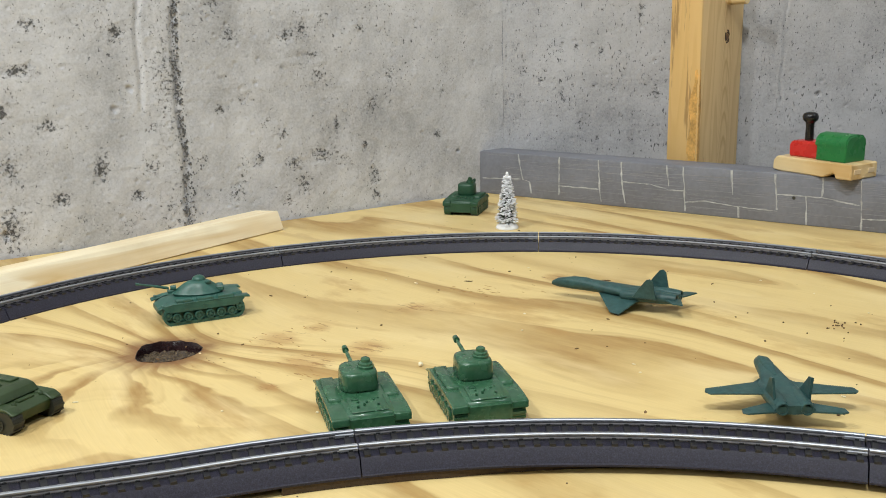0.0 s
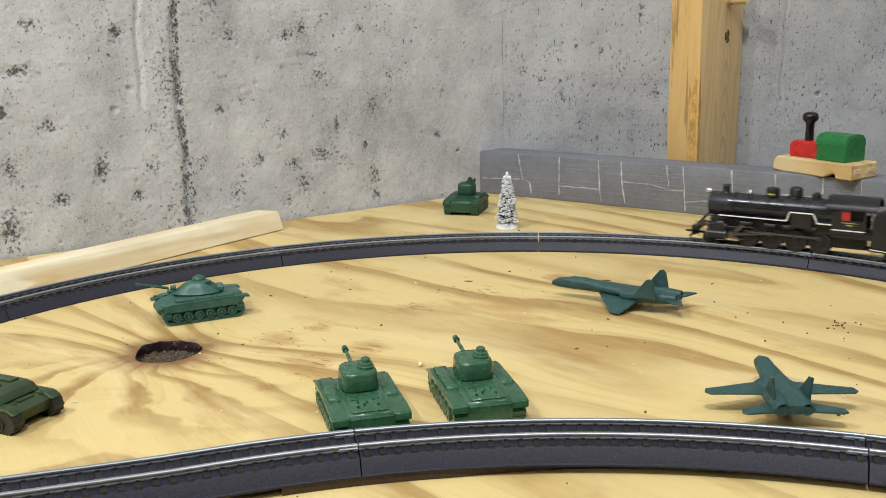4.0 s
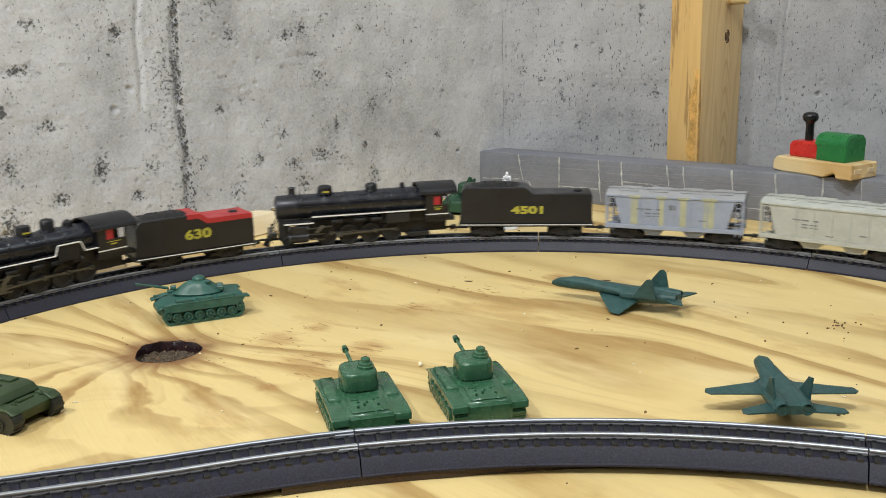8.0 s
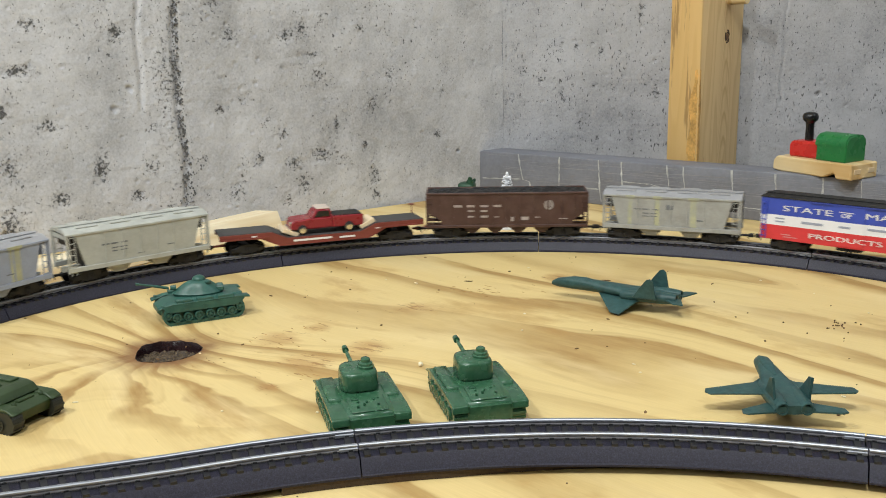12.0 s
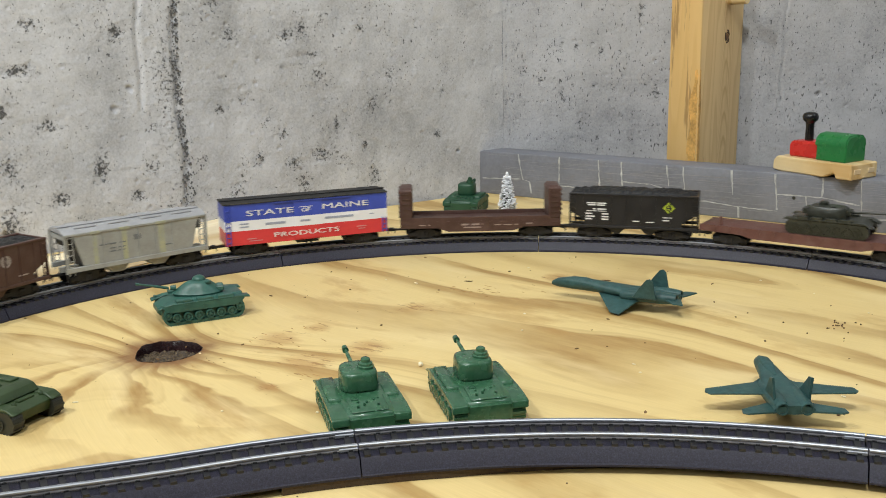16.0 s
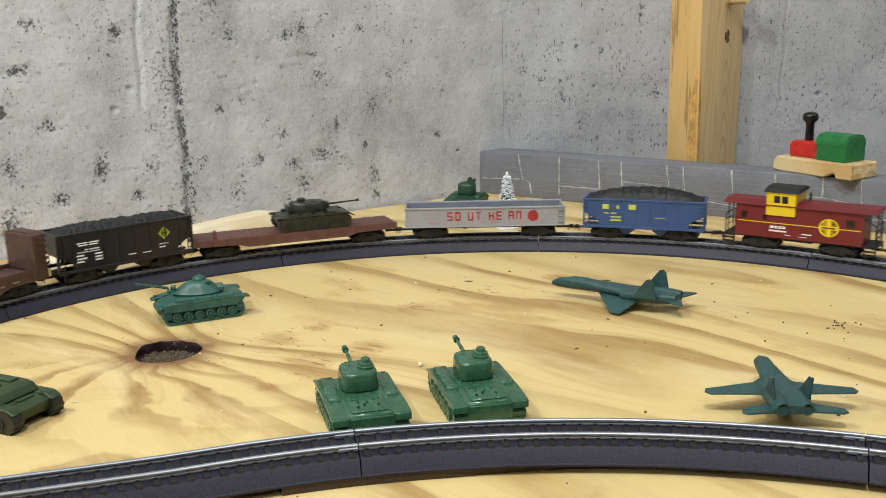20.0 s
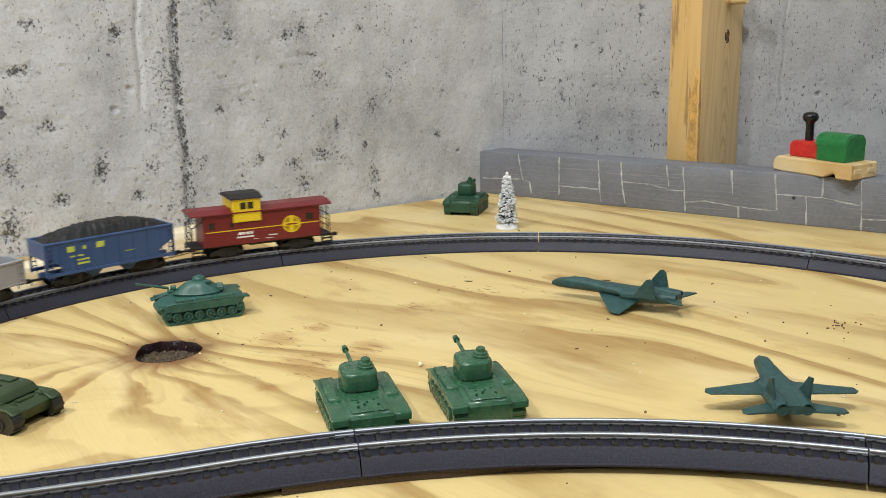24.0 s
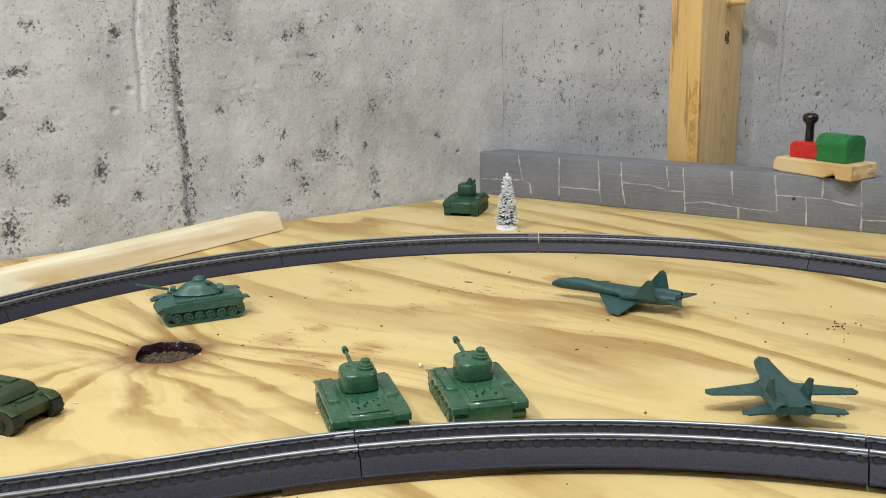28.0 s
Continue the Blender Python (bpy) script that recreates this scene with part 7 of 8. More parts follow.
def caboose(place):
    t = car("caboose", "dark red caboose with yellow cupola and cross emblem", "caboose", place, 0.0330)
    B, H = 0.0535, 0.0640
    bm = bmesh.new()
    box(bm, -B, B, -0.0155, 0.0155, 0.0112, 0.0418, 0.0003)
    part("body", bm, CAB_RED, t)
    bm = bmesh.new()
    prism(bm, [(-0.0178, 0.0412), (-0.0176, 0.0422), (-0.0080, 0.0450), (0.0080, 0.0450), (0.0176, 0.0422), (0.0178, 0.0412)], -H, H, axis="x")
    part("roof", bm, CAB_RED, t, smooth=0)
    bm = bmesh.new()
    box(bm, 0.0020, 0.0270, -0.0172, 0.0172, 0.0325, 0.0545, 0.0004)
    cup = part("cupola", bm, CAB_YELLOW, t, "bright yellow bay cupola")
    bm = bmesh.new()
    prism(bm, [(-0.0185, 0.0540), (-0.0182, 0.0552), (-0.0080, 0.0580), (0.0080, 0.0580), (0.0182, 0.0552), (0.0185, 0.0540)], 0.0000, 0.0290, axis="x")
    part("cupola_roof", bm, UNDER, cup, "dark roof", smooth=0)
    for s in (-1, 1):
        for x in (0.0112, 0.0178):
            bm = bmesh.new()
            box(bm, x - 0.0026, x + 0.0026, *sorted((s * 0.0165, s * 0.01735)), 0.0445, 0.0510)
            part("cupola_window", bm, DARK_GLASS, cup, smooth=0)
    for x, z, w, h in ((0.0460, 0.0312, 0.0052, 0.0056), (0.0280, 0.0302, 0.0032, 0.0040), (-0.0430, 0.0312, 0.0070, 0.0060)):
        for s in (-1, 1):
            bm = bmesh.new()
            box(bm, x - w / 2 - 0.0006, x + w / 2 + 0.0006, *sorted((s * 0.0150, s * 0.0159)), z - h / 2 - 0.0006, z + h / 2 + 0.0006)
            wf = part("window_frame", bm, CAB_RED, t, smooth=0)
            bm = bmesh.new()
            box(bm, x - w / 2, x + w / 2, *sorted((s * 0.0150, s * 0.01605)), z - h / 2, z + h / 2)
            part("pane", bm, DARK_GLASS, wf, smooth=0)
    bm = bmesh.new()
    bars(bm, 0.0155, [(0.0, 0.0252, 0.1030, 0.0008)], 0.0002)
    part("yellow_line", bm, CAB_YELLOW, t, "thin yellow waist line", smooth=0)
    for s in (-1, 1):
        bm = bmesh.new()
        m = face(0.0155, -0.0260, 0.0255, s)
        lathe(bm, [(0.0083, 0), (0.0083, 0.0004), (0.0071, 0.0004), (0.0070, 0)], 28, m)
        box(bm, -0.0260 - 0.0072, -0.0260 + 0.0072, *sorted((s * 0.0150, s * 0.0160)), 0.0238, 0.0272)
        box(bm, -0.0260 - 0.0018, -0.0260 + 0.0018, *sorted((s * 0.0150, s * 0.01602)), 0.0184, 0.0326)
        part("cross_emblem", bm, CAB_YELLOW, t, "yellow ring with a cross", smooth=0)
    bm = bmesh.new()
    bars(bm, 0.0161, [(-0.0260, 0.0255, 0.0110, 0.0012)])
    part("small_writing", bm, CAB_RED, t, smooth=0)
    bm = bmesh.new()
    bars(bm, 0.0156, [(0.0215, 0.0215, 0.0030, 0.0024), (0.0180, 0.0215, 0.0026, 0.0024), (0.0145, 0.0215, 0.0026, 0.0024), (0.0112, 0.0215, 0.0026, 0.0024), (0.0165, 0.0180, 0.0150, 0.0014), (-0.0080, 0.0172, 0.0080, 0.0010), (0.0080, 0.0150, 0.0050, 0.0005), (-0.0050, 0.0145, 0.0070, 0.0005)])
    part("small_writing", bm, WHITE_LINE, t, "small white writing, drawn as bars", smooth=0)
    bm = bmesh.new()
    box(bm, -H, H, -0.0140, 0.0140, 0.0100, 0.0118)
    box(bm, -0.012, 0.012, -0.0100, 0.0100, 0.0080, 0.0112)
    part("platform", bm, UNDER, t, smooth=0)
    for d in (-1, 1):
        bm = bmesh.new()
        for s in (-1, 1):
            x = d * (H - 0.0012)
            rod(bm, (x, s * 0.0130, 0.0110), (x, s * 0.0130, 0.0300), 0.0005, seg=6)
            rod(bm, (x, s * 0.0130, 0.0300), (d * B, s * 0.0130, 0.0360), 0.0005, seg=6)
            rod(bm, (x, s * 0.0060, 0.0110), (x, s * 0.0060, 0.0420), 0.0005, seg=6)
            for k in range(2):
                box(bm, *sorted((d * (B + 0.0012), d * (H - 0.0002))), *sorted((s * 0.0120, s * 0.0160)), 0.0035 + 0.0035 * k, 0.0043 + 0.0035 * k)
            box(bm, *sorted((d * (B + 0.0008), d * (B + 0.0014))), *sorted((s * 0.0125, s * 0.0158)), 0.0035, 0.0112)
            box(bm, *sorted((d * (H - 0.0006), d * H)), *sorted((s * 0.0125, s * 0.0158)), 0.0035, 0.0112)
        for z in (0.0180, 0.0240, 0.0300):
            rod(bm, (d * (H - 0.0012), -0.0130, z), (d * (H - 0.0012), 0.0130, z), 0.0004, seg=6)
        part("end_railing", bm, UNDER, t, "black end railing and steps", smooth=0)
    bm = bmesh.new()
    rod(bm, (-0.0040, -0.0060, 0.0440), (-0.0040, -0.0060, 0.0520), 0.0010, seg=10)
    part("stove_pipe", bm, UNDER, t)
    couplers(t, (H, -H))
    return trim(t, 0.955, 0.9)


def tender(place, label, L, top, deck, number, red):
    H = L / 2
    t = car("tender", label, "tender", place, H - 0.0220)
    bm = bmesh.new()
    step = -H * 0.02 if not red else -H * 0.10
    prism(bm, [(-H, 0.0128), (-H, deck - 0.001), (-H + 0.001, deck), (step - 0.006, deck), (step, top - 0.001), (step + 0.003, top), (H - 0.004, top), (H - 0.002, top - 0.002), (H, top - 0.006), (H, 0.0128)], -0.0150, 0.0150, bev=0.0008)
    part("tank_body", bm, CAR_BLACK, t, "plain black tender tank")
    bm = bmesh.new()
    box(bm, -H - 0.0015, H + 0.0020, -0.0155, 0.0155, 0.0104, 0.0127, 0.0002)
    part("frame", bm, UNDER, t, smooth=0)
    bm = bmesh.new()
    bars(bm, 0.0155, [(0, 0.0121, L + 0.001, 0.0007)], 0.0002)
    part("white_line", bm, WHITE_LINE, t, "thin white sill line", smooth=0)
    bm = bmesh.new()
    lumps(bm, step + 0.006, H - 0.008, 0.0120, top - 0.0002, (0.0030, 1), 31, 30, 8, 0.0007)
    part("coal_load", bm, COAL, t, smooth=0)
    if red:
        bm = bmesh.new()
        prism(bm, [(-H + 0.0006, deck - 0.0035), (-H + 0.0006, deck + 0.0006), (step - 0.0055, deck + 0.0006), (step + 0.0005, top + 0.0006), (step + 0.0120, top + 0.0006), (step + 0.0120, top - 0.0032), (step + 0.003, top - 0.0032), (step - 0.0045, deck - 0.0035)], -0.01535, 0.01535)
        part("red_top_deck", bm, BRIGHT_RED, t, "bright red rear deck", smooth=0)
    bm = bmesh.new()
    lathe(bm, [(0.0040, 0), (0.0040, 0.0012), (0.0030, 0.0018), (0, 0.0018)], 14, pose(-H + 0.012, 0, deck))
    part("water_hatch", bm, CAR_BLACK, t)
    bm = bmesh.new()
    box(bm, H - 0.002, H + 0.0010, -0.0140, 0.0140, 0.0127, 0.0200)
    part("front_step", bm, CAR_BLACK, t)
    for s in (-1, 1):
        for x, z in ((H - 0.0005, 0.034), (-H + 0.0005, deck - 0.004)):
            bm = bmesh.new()
            rod(bm, (x, s * 0.0150, 0.014), (x, s * 0.0150, z), 0.0004, seg=6)
            part("grab_rail", bm, CAR_BLACK, t)
    for s in (1, -1):
        lettering("yellow_number", number, 0.0108 if red else 0.0092, YELLOW, t, face(0.01510, s * (-0.0010 if red else -0.002), 0.0265 if red else 0.0252, s), 0.0225 if red else 0.0285, bold=0.00035)
    couplers(t, (H, -H))
    return t


def driver_mesh(r):
    bm = bmesh.new()
    for s in (-1, 1):
        m = Matrix.Translation((0, s * 0.0082, 0)) @ Matrix.Rotation(radians(90 if s > 0 else -90), 4, "X")
        lathe(bm, [(r * 0.78, -0.0004), (r * 0.82, -0.0013), (r, -0.0013), (r, 0.0010), (r + 0.0007, 0.0012), (r + 0.0007, 0.0018), (r * 0.78, 0.0018)], 28, m)
        for k in range(12):
            box(bm, 0.0012, r * 0.82, -0.0004, 0.0004, -0.0004, 0.0012, m=m @ Matrix.Rotation(math.pi * k / 6, 4, "Z"))
        lathe(bm, [(0.0022, -0.0014), (0.0022, 0.0016), (0, 0.0016)], 12, m)
        box(bm, -0.0030, 0.0060, -0.0018, 0.0018, -0.0016, 0.0012, m=m)
        prism(bm, [(-0.0068, -0.0030), (-0.0038, -0.0052), (-0.0038, 0.0052), (-0.0068, 0.0030)], *sorted((s * 0.0070, s * 0.0094)))
        rod(bm, (0.0045, s * 0.0086, 0), (0.0045, s * 0.0118, 0), 0.0010, seg=8)
    rod(bm, (0, -0.008, 0), (0, 0.008, 0), 0.0014, seg=8)
    return mesh_of("driving_wheelset", bm, UNDER)


DRIVERS = driver_mesh(DRIVER_R)
CRANK = 0.0045


def locomotive(place, label, big):
    """x forward from the middle of the engine. big: eight drivers and a trailing axle, the larger boiler."""
    t = car("steam_locomotive", label, "locomotive", place, 0.0260, bogies=False)
    if big:
        front, stack, sand, steam, whistle, cab0, cab1, side0, side1, R, ZC = 0.0778, 0.0628, 0.0337, -0.0078, -0.0360, -0.0482, -0.0832, -0.0540, -0.0748, 0.0110, 0.0346
        axles = (0.0345, 0.0150, -0.0045, -0.0240)
        line_z = 0.0278
    else:
        front, stack, sand, steam, whistle, cab0, cab1, side0, side1, R, ZC = 0.0600, 0.0465, 0.0075, -0.0115, -0.0280, -0.0385, -0.0775, -0.0435, -0.0690, 0.0105, 0.0336
        axles = (0.0240, 0.0045, -0.0150, -0.0345)
        line_z = 0.0268
    turn = Matrix.Rotation(radians(90), 4, "Y")
    bm = bmesh.new()
    # boiler: tapered barrel and belly
    sections = [(front - 0.0175, R * 0.96), (0.010, R * 0.98), (-0.010, R * 1.04), (cab0 + 0.006, R * 1.06), (side0 - 0.001, R * 1.06)]
    loft(bm, [[(x, r * math.cos(a), ZC + r * math.sin(a)) for a in np.linspace(0, 2 * math.pi, 33)[:-1]] for x, r in sections])
    boiler = part("boiler", bm, BOILER, t, "glossy blue-black boiler", smooth=40)
    for x in np.linspace(front - 0.022, cab0 + 0.004, 6):
        bm = bmesh.new()
        lathe(bm, [(R * 1.07, -0.0004), (R * 1.085, 0.0), (R * 1.07, 0.0004)], 28, Matrix.Translation((x, 0, ZC)) @ turn)
        part("boiler_band", bm, BOILER, boiler)
    bm = bmesh.new()
    lathe(bm, [(R * 0.97, 0), (R * 0.97, 0.0155), (R * 0.90, 0.0172), (R * 0.60, 0.0182), (0, 0.0186)], 28, Matrix.Translation((front - 0.0178, 0, ZC)) @ turn)
    part("smokebox", bm, GRAPHITE, t, "dull black smokebox", smooth=40)
    bm = bmesh.new()
    lathe(bm, [(0.0026, 0), (0.0026, 0.0030), (0.0020, 0.0036), (0, 0.0036)], 14, Matrix.Translation((front, 0, ZC + (0.0105 if not big else 0.0))) @ turn)
    part("headlight", bm, CHROME, t, "small bright headlight")
    for name, x, prof in (("chimney", stack, [(0.0040, 0), (0.0032, 0.0014), (0.0031, 0.0058), (0.0037, 0.0064), (0.0034, 0.0070), (0.0024, 0.0064)]),
                          ("sand_dome", sand, [(0.0072 if big else 0.0060, 0), (0.0066 if big else 0.0056, 0.0025), (0.0066 if big else 0.0056, 0.0055), (0.0050, 0.0070), (0.0024, 0.0077), (0, 0.0077)]),
                          ("steam_dome", steam, [(0.0062, 0), (0.0054, 0.0022), (0.0054, 0.0052 if big else 0.0072), (0.0042, 0.0068 if big else 0.0088), (0.0018, 0.0074 if big else 0.0095), (0, 0.0074 if big else 0.0095)]),
                          ("turret_dome", whistle, [(0.0026 if big else 0.0044, 0), (0.0022 if big else 0.0038, 0.0040), (0.0012, 0.0060), (0, 0.0062)])):
        bm = bmesh.new()
        lathe(bm, prof, 20, pose(x, 0, ZC + R * 0.93))
        part(name, bm, CAR_BLACK, boiler, smooth=40)
    bm = bmesh.new()
    for s in (-1, 1):
        box(bm, sand - 0.0030, sand + 0.0030, *sorted((s * 0.0052, s * (0.0068 if big else 0.0058))), ZC + R + 0.0010, ZC + R + 0.0022)
    part("dome_plate", bm, YELLOW, boiler, "small yellow plate", smooth=0)
    if not big:
        bm = bmesh.new()
        lathe(bm, [(0.0022, 0), (0.0018, 0.0012), (0.0012, 0.0028), (0, 0.0032)], 12, pose(0.0265, 0, ZC + R + 0.0008))
        part("bell", bm, CHROME, boiler)
    # running boards, white edged
    for s in (-1, 1):
        lines = bmesh.new()
        bm = bmesh.new()
        x0, x1 = front - 0.030, side0
        if big:
            box(bm, x1, x0, *sorted((s * 0.0090, s * 0.0150)), line_z - 0.0010, line_z)
            box(lines, x1, x0, *sorted((s * 0.0146, s * 0.0152)), line_z - 0.0010, line_z + 0.0001)
            box(bm, x0, front - 0.006, *sorted((s * 0.0060, s * 0.0150)), line_z - 0.0064, line_z - 0.0054)
            box(lines, x0 - 0.001, front - 0.006, *sorted((s * 0.0146, s * 0.0152)), line_z - 0.0064, line_z - 0.0053)
        else:
            box(bm, -0.0090, front - 0.012, *sorted((s * 0.0090, s * 0.0150)), line_z - 0.0010, line_z)
            box(bm, x1, -0.0315, *sorted((s * 0.0090, s * 0.0150)), line_z - 0.0010, line_z)
            pts = [(front - 0.012, line_z), (-0.0080, line_z), (-0.0105, line_z + 0.0075), (-0.0290, line_z + 0.0075), (-0.0325, line_z), (x1, line_z)]
            for (a, b), (c, d) in zip(pts, pts[1:]):
                rod(lines, (a, s * 0.0150, b - 0.0005), (c, s * 0.0150, d - 0.0005), 0.00055, seg=6)
            pump = bmesh.new()
            box(pump, -0.0285, -0.0110, *sorted((s * 0.0095, s * 0.0146)), line_z - 0.0060, line_z + 0.0070, 0.0006)
            part("pump_casing", pump, CAR_BLACK, t)
        part("running_board", bm, CAR_BLACK, t, smooth=0)
        part("white_line", lines, WHITE_LINE, t, "thin white running-board line", smooth=0)
        bm = bmesh.new()
        for dz in (0.0015, 0.0040):
            rod(bm, (front - 0.020, s * (R + 0.0006), ZC + dz), (cab0, s * (R + 0.0016), ZC + dz), 0.00035, seg=6)
        for x in (0.030, 0.010, -0.005, -0.022):
            rod(bm, (x, s * 0.0112, line_z - 0.0065), (x - 0.009, s * 0.0112, line_z - 0.0065), 0.0022, seg=10)
        part("piping", bm, CAR_BLACK, t)
        # cylinder with steam chest
        cx = axles[0] + 0.0255
        bm = bmesh.new()
        rod(bm, (cx - 0.0080, s * 0.0125, 0.0092), (cx + 0.0080, s * 0.0125, 0.0092), 0.0044, seg=18)
        rod(bm, (cx - 0.0070, s * 0.0122, 0.0168), (cx + 0.0070, s * 0.0122, 0.0168), 0.0028, seg=14)
        box(bm, cx - 0.0066, cx + 0.0066, *sorted((s * 0.0070, s * 0.0150)), 0.0100, 0.0195, 0.0006)
        cyl_ = part("cylinder", bm, CAR_BLACK, t)
        bm = bmesh.new()
        for dx in (-0.0082, 0.0076):
            rod(bm, (cx + dx, s * 0.0125, 0.0092), (cx + dx + 0.0006, s * 0.0125, 0.0092), 0.0046, seg=18)
            rod(bm, (cx + dx, s * 0.0122, 0.0168), (cx + dx + 0.0006, s * 0.0122, 0.0168), 0.0030, seg=14)
        part("cylinder_cover", bm, STEEL, cyl_, "bright steel cylinder covers")
        bm = bmesh.new()
        box(bm, cx - 0.0230, cx - 0.0080, *sorted((s * 0.0118, s * 0.0132)), 0.0112, 0.0120)
        box(bm, cx - 0.0230, cx - 0.0080, *sorted((s * 0.0118, s * 0.0132)), 0.0064, 0.0072)
        part("slide_bar", bm, STEEL, t, smooth=0)
        bm = bmesh.new()
        prism(bm, [(cx - 0.024, 0.0185), (cx - 0.020, 0.0195), (cx - 0.014, 0.0130), (cx - 0.017, 0.0120)], *sorted((s * 0.0128, s * 0.0136)))
        rod(bm, (cx - 0.008, s * 0.0130, 0.0165), (cx - 0.030, s * 0.0130, 0.0180), 0.0006, seg=6)
        part("valve_gear", bm, STEEL, t, smooth=0)
        # moving rods
        bm = bmesh.new()
        box(bm, axles[-1] - 0.0018, axles[0] + 0.0018, *sorted((s * 0.0100, s * 0.0110)), -0.0008, 0.0008)
        for x in axles:
            rod(bm, (x, s * 0.0097, 0), (x, s * 0.0114, 0), 0.0018, seg=12)
        RODS.append((part("side_rod", bm, STEEL, t, "grey steel side rod"), s, None))
        bm = bmesh.new()
        ln = 0.0330
        box(bm, 0, ln, *sorted((s * 0.0114, s * 0.0122)), -0.0007, 0.0007)
        rod(bm, (0, s * 0.0112, 0), (0, s * 0.0126, 0), 0.0020, seg=12)
        box(bm, ln - 0.0028, ln + 0.0022, *sorted((s * 0.0112, s * 0.0130)), -0.0018, 0.0018)
        RODS.append((part("main_rod", bm, STEEL, t, "grey steel main rod"), s, (axles[2] if big else axles[1], ln)))
    for x in axles:
        w = shared("driving_wheelset", DRIVERS, t, Matrix.Translation((x, 0, DRIVER_R)))
        WHEELS.append((w, DRIVER_R, Vector((x, 0, DRIVER_R))))
    for x in ((axles[0] + 0.034,) + ((axles[-1] - 0.024,) if big else ())):
        w = shared("wheelset", WHEELSET, t, Matrix.Translation((x, 0, WHEEL_R)))
        WHEELS.append((w, WHEEL_R, Vector((x, 0, WHEEL_R))))
    bm = bmesh.new()
    box(bm, side1, front - 0.002, -0.0062, 0.0062, 0.0060, 0.0225, 0.0004)
    box(bm, side0 - 0.002, axles[-1] + 0.010, -0.0095, 0.0095, 0.0165, 0.0300, 0.0006)
    if big:
        box(bm, axles[-1] - 0.034, axles[-1] - 0.014, -0.0115, 0.0115, 0.0028, 0.0070, 0.0004)
        box(bm, axles[-1] - 0.016, axles[-1] + 0.006, -0.0146, 0.0146, 0.0165, 0.0265, 0.0010)
    part("frame_and_firebox", bm, UNDER, t)
    # pilot
    px = front + (0.0060 if big else 0.0110)
    bm = bmesh.new()
    box(bm, px - 0.006, px + 0.0005, -0.0140, 0.0140, 0.0110, 0.0150, 0.0004)
    for i in range(9):
        y = (i - 4) * 0.0030
        rod(bm, (px, y, 0.0110), (px + 0.0060 * (1 - abs(i - 4) / 6.5), y * 0.8, 0.0022), 0.0006, seg=6)
    for s in (-1, 1):
        rod(bm, (px - 0.002, s * 0.0060, 0.0150), (front - 0.004, s * 0.0050, ZC - 0.004), 0.0005, seg=6)
    box(bm, px - 0.004, px + 0.0095, -0.0012, 0.0012, 0.0062, 0.0078)
    part("pilot", bm, CAR_BLACK, t)
    bm = bmesh.new()
    for s in (-1, 1):
        rod(bm, (px - 0.003, s * 0.0105, 0.0150), (px - 0.003, s * 0.0105, 0.0188), 0.0009, seg=8)
        box(bm, front - 0.015, front - 0.011, *sorted((s * 0.0115, s * 0.0130)), 0.0180, 0.0205)
    part("marker_lamp", bm, CHROME, t, "small bright fittings")
    # cab
    top = 0.0420 if big else 0.0405
    for s in (-1, 1):
        bm = bmesh.new()
        w0, w1 = side0 - 0.0075, side1 + 0.0060
        y = sorted((s * 0.0138, s * 0.0150))
        box(bm, side1, side0, *y, 0.0195, 0.0308)
        box(bm, w0, side0, *y, 0.0308, top)
        box(bm, side1, w1 - 0.0045, *y, 0.0308, top)
        box(bm, w1 - 0.0045, w0, *y, 0.0385, top)
        cabside = part("cab_side", bm, CAR_BLACK, t, smooth=0)
        bm = bmesh.new()
        box(bm, w0 - 0.0062, w0, *sorted((s * 0.0139, s * 0.0148)), 0.0309, 0.0385)
        part("window_panel", bm, BRIGHT_RED, cabside, "red cab window panel", smooth=0)
        bm = bmesh.new()
        box(bm, side1, side0, *sorted((s * 0.0146, s * 0.0153)), 0.0222, 0.0231)
        part("white_line", bm, WHITE_LINE, cabside, smooth=0)
        bm = bmesh.new()
        box(bm, w1, w0, *sorted((s * 0.0146, s * 0.0153)), 0.0287, 0.0292)
        box(bm, (w0 + w1) / 2 - 0.0025, (w0 + w1) / 2 + 0.0025, *sorted((s * 0.0146, s * 0.0153)), 0.0266, 0.0276)
        part("yellow_line", bm, YELLOW, cabside, smooth=0)
    bm = bmesh.new()
    box(bm, side0 - 0.001, side0, -0.0140, 0.0140, 0.0240, top)
    part("cab_front", bm, CAR_BLACK, t, smooth=0)
    bm = bmesh.new()
    prof = [(0.0165 * math.cos(a), top - 0.001 + 0.0092 * math.sin(a)) for a in np.linspace(0, math.pi, 15)]
    prism(bm, [(y, z) for y, z in prof] + [(y * 0.94, z - 0.0008) for y, z in reversed(prof)], cab1, cab0, axis="x")
    part("cab_roof", bm, CAR_BLACK, t, "curved black cab roof", smooth=40)
    bm = bmesh.new()
    for s in (-1, 1):
        box(bm, cab1, cab0, *sorted((s * 0.0150, s * 0.0168)), top - 0.0012, top - 0.0002)
    part("gutter", bm, GRAPHITE, t, smooth=0)
    bm = bmesh.new()
    box(bm, side1 - 0.006, side0, -0.0138, 0.0138, 0.0160, 0.0200)
    part("cab_floor", bm, UNDER, t, smooth=0)
    # added black block, so the cab looks dark inside through its windows
    bm = bmesh.new()
    box(bm, side1 + 0.003, side0 - 0.002, -0.0090, 0.0090, 0.0200, top + 0.003, 0.001)
    part("cab_shade_block", bm, UNDER, t, "black block added for the dark inside of the cab")
    couplers(t, (px - 0.008, side1))
    return t


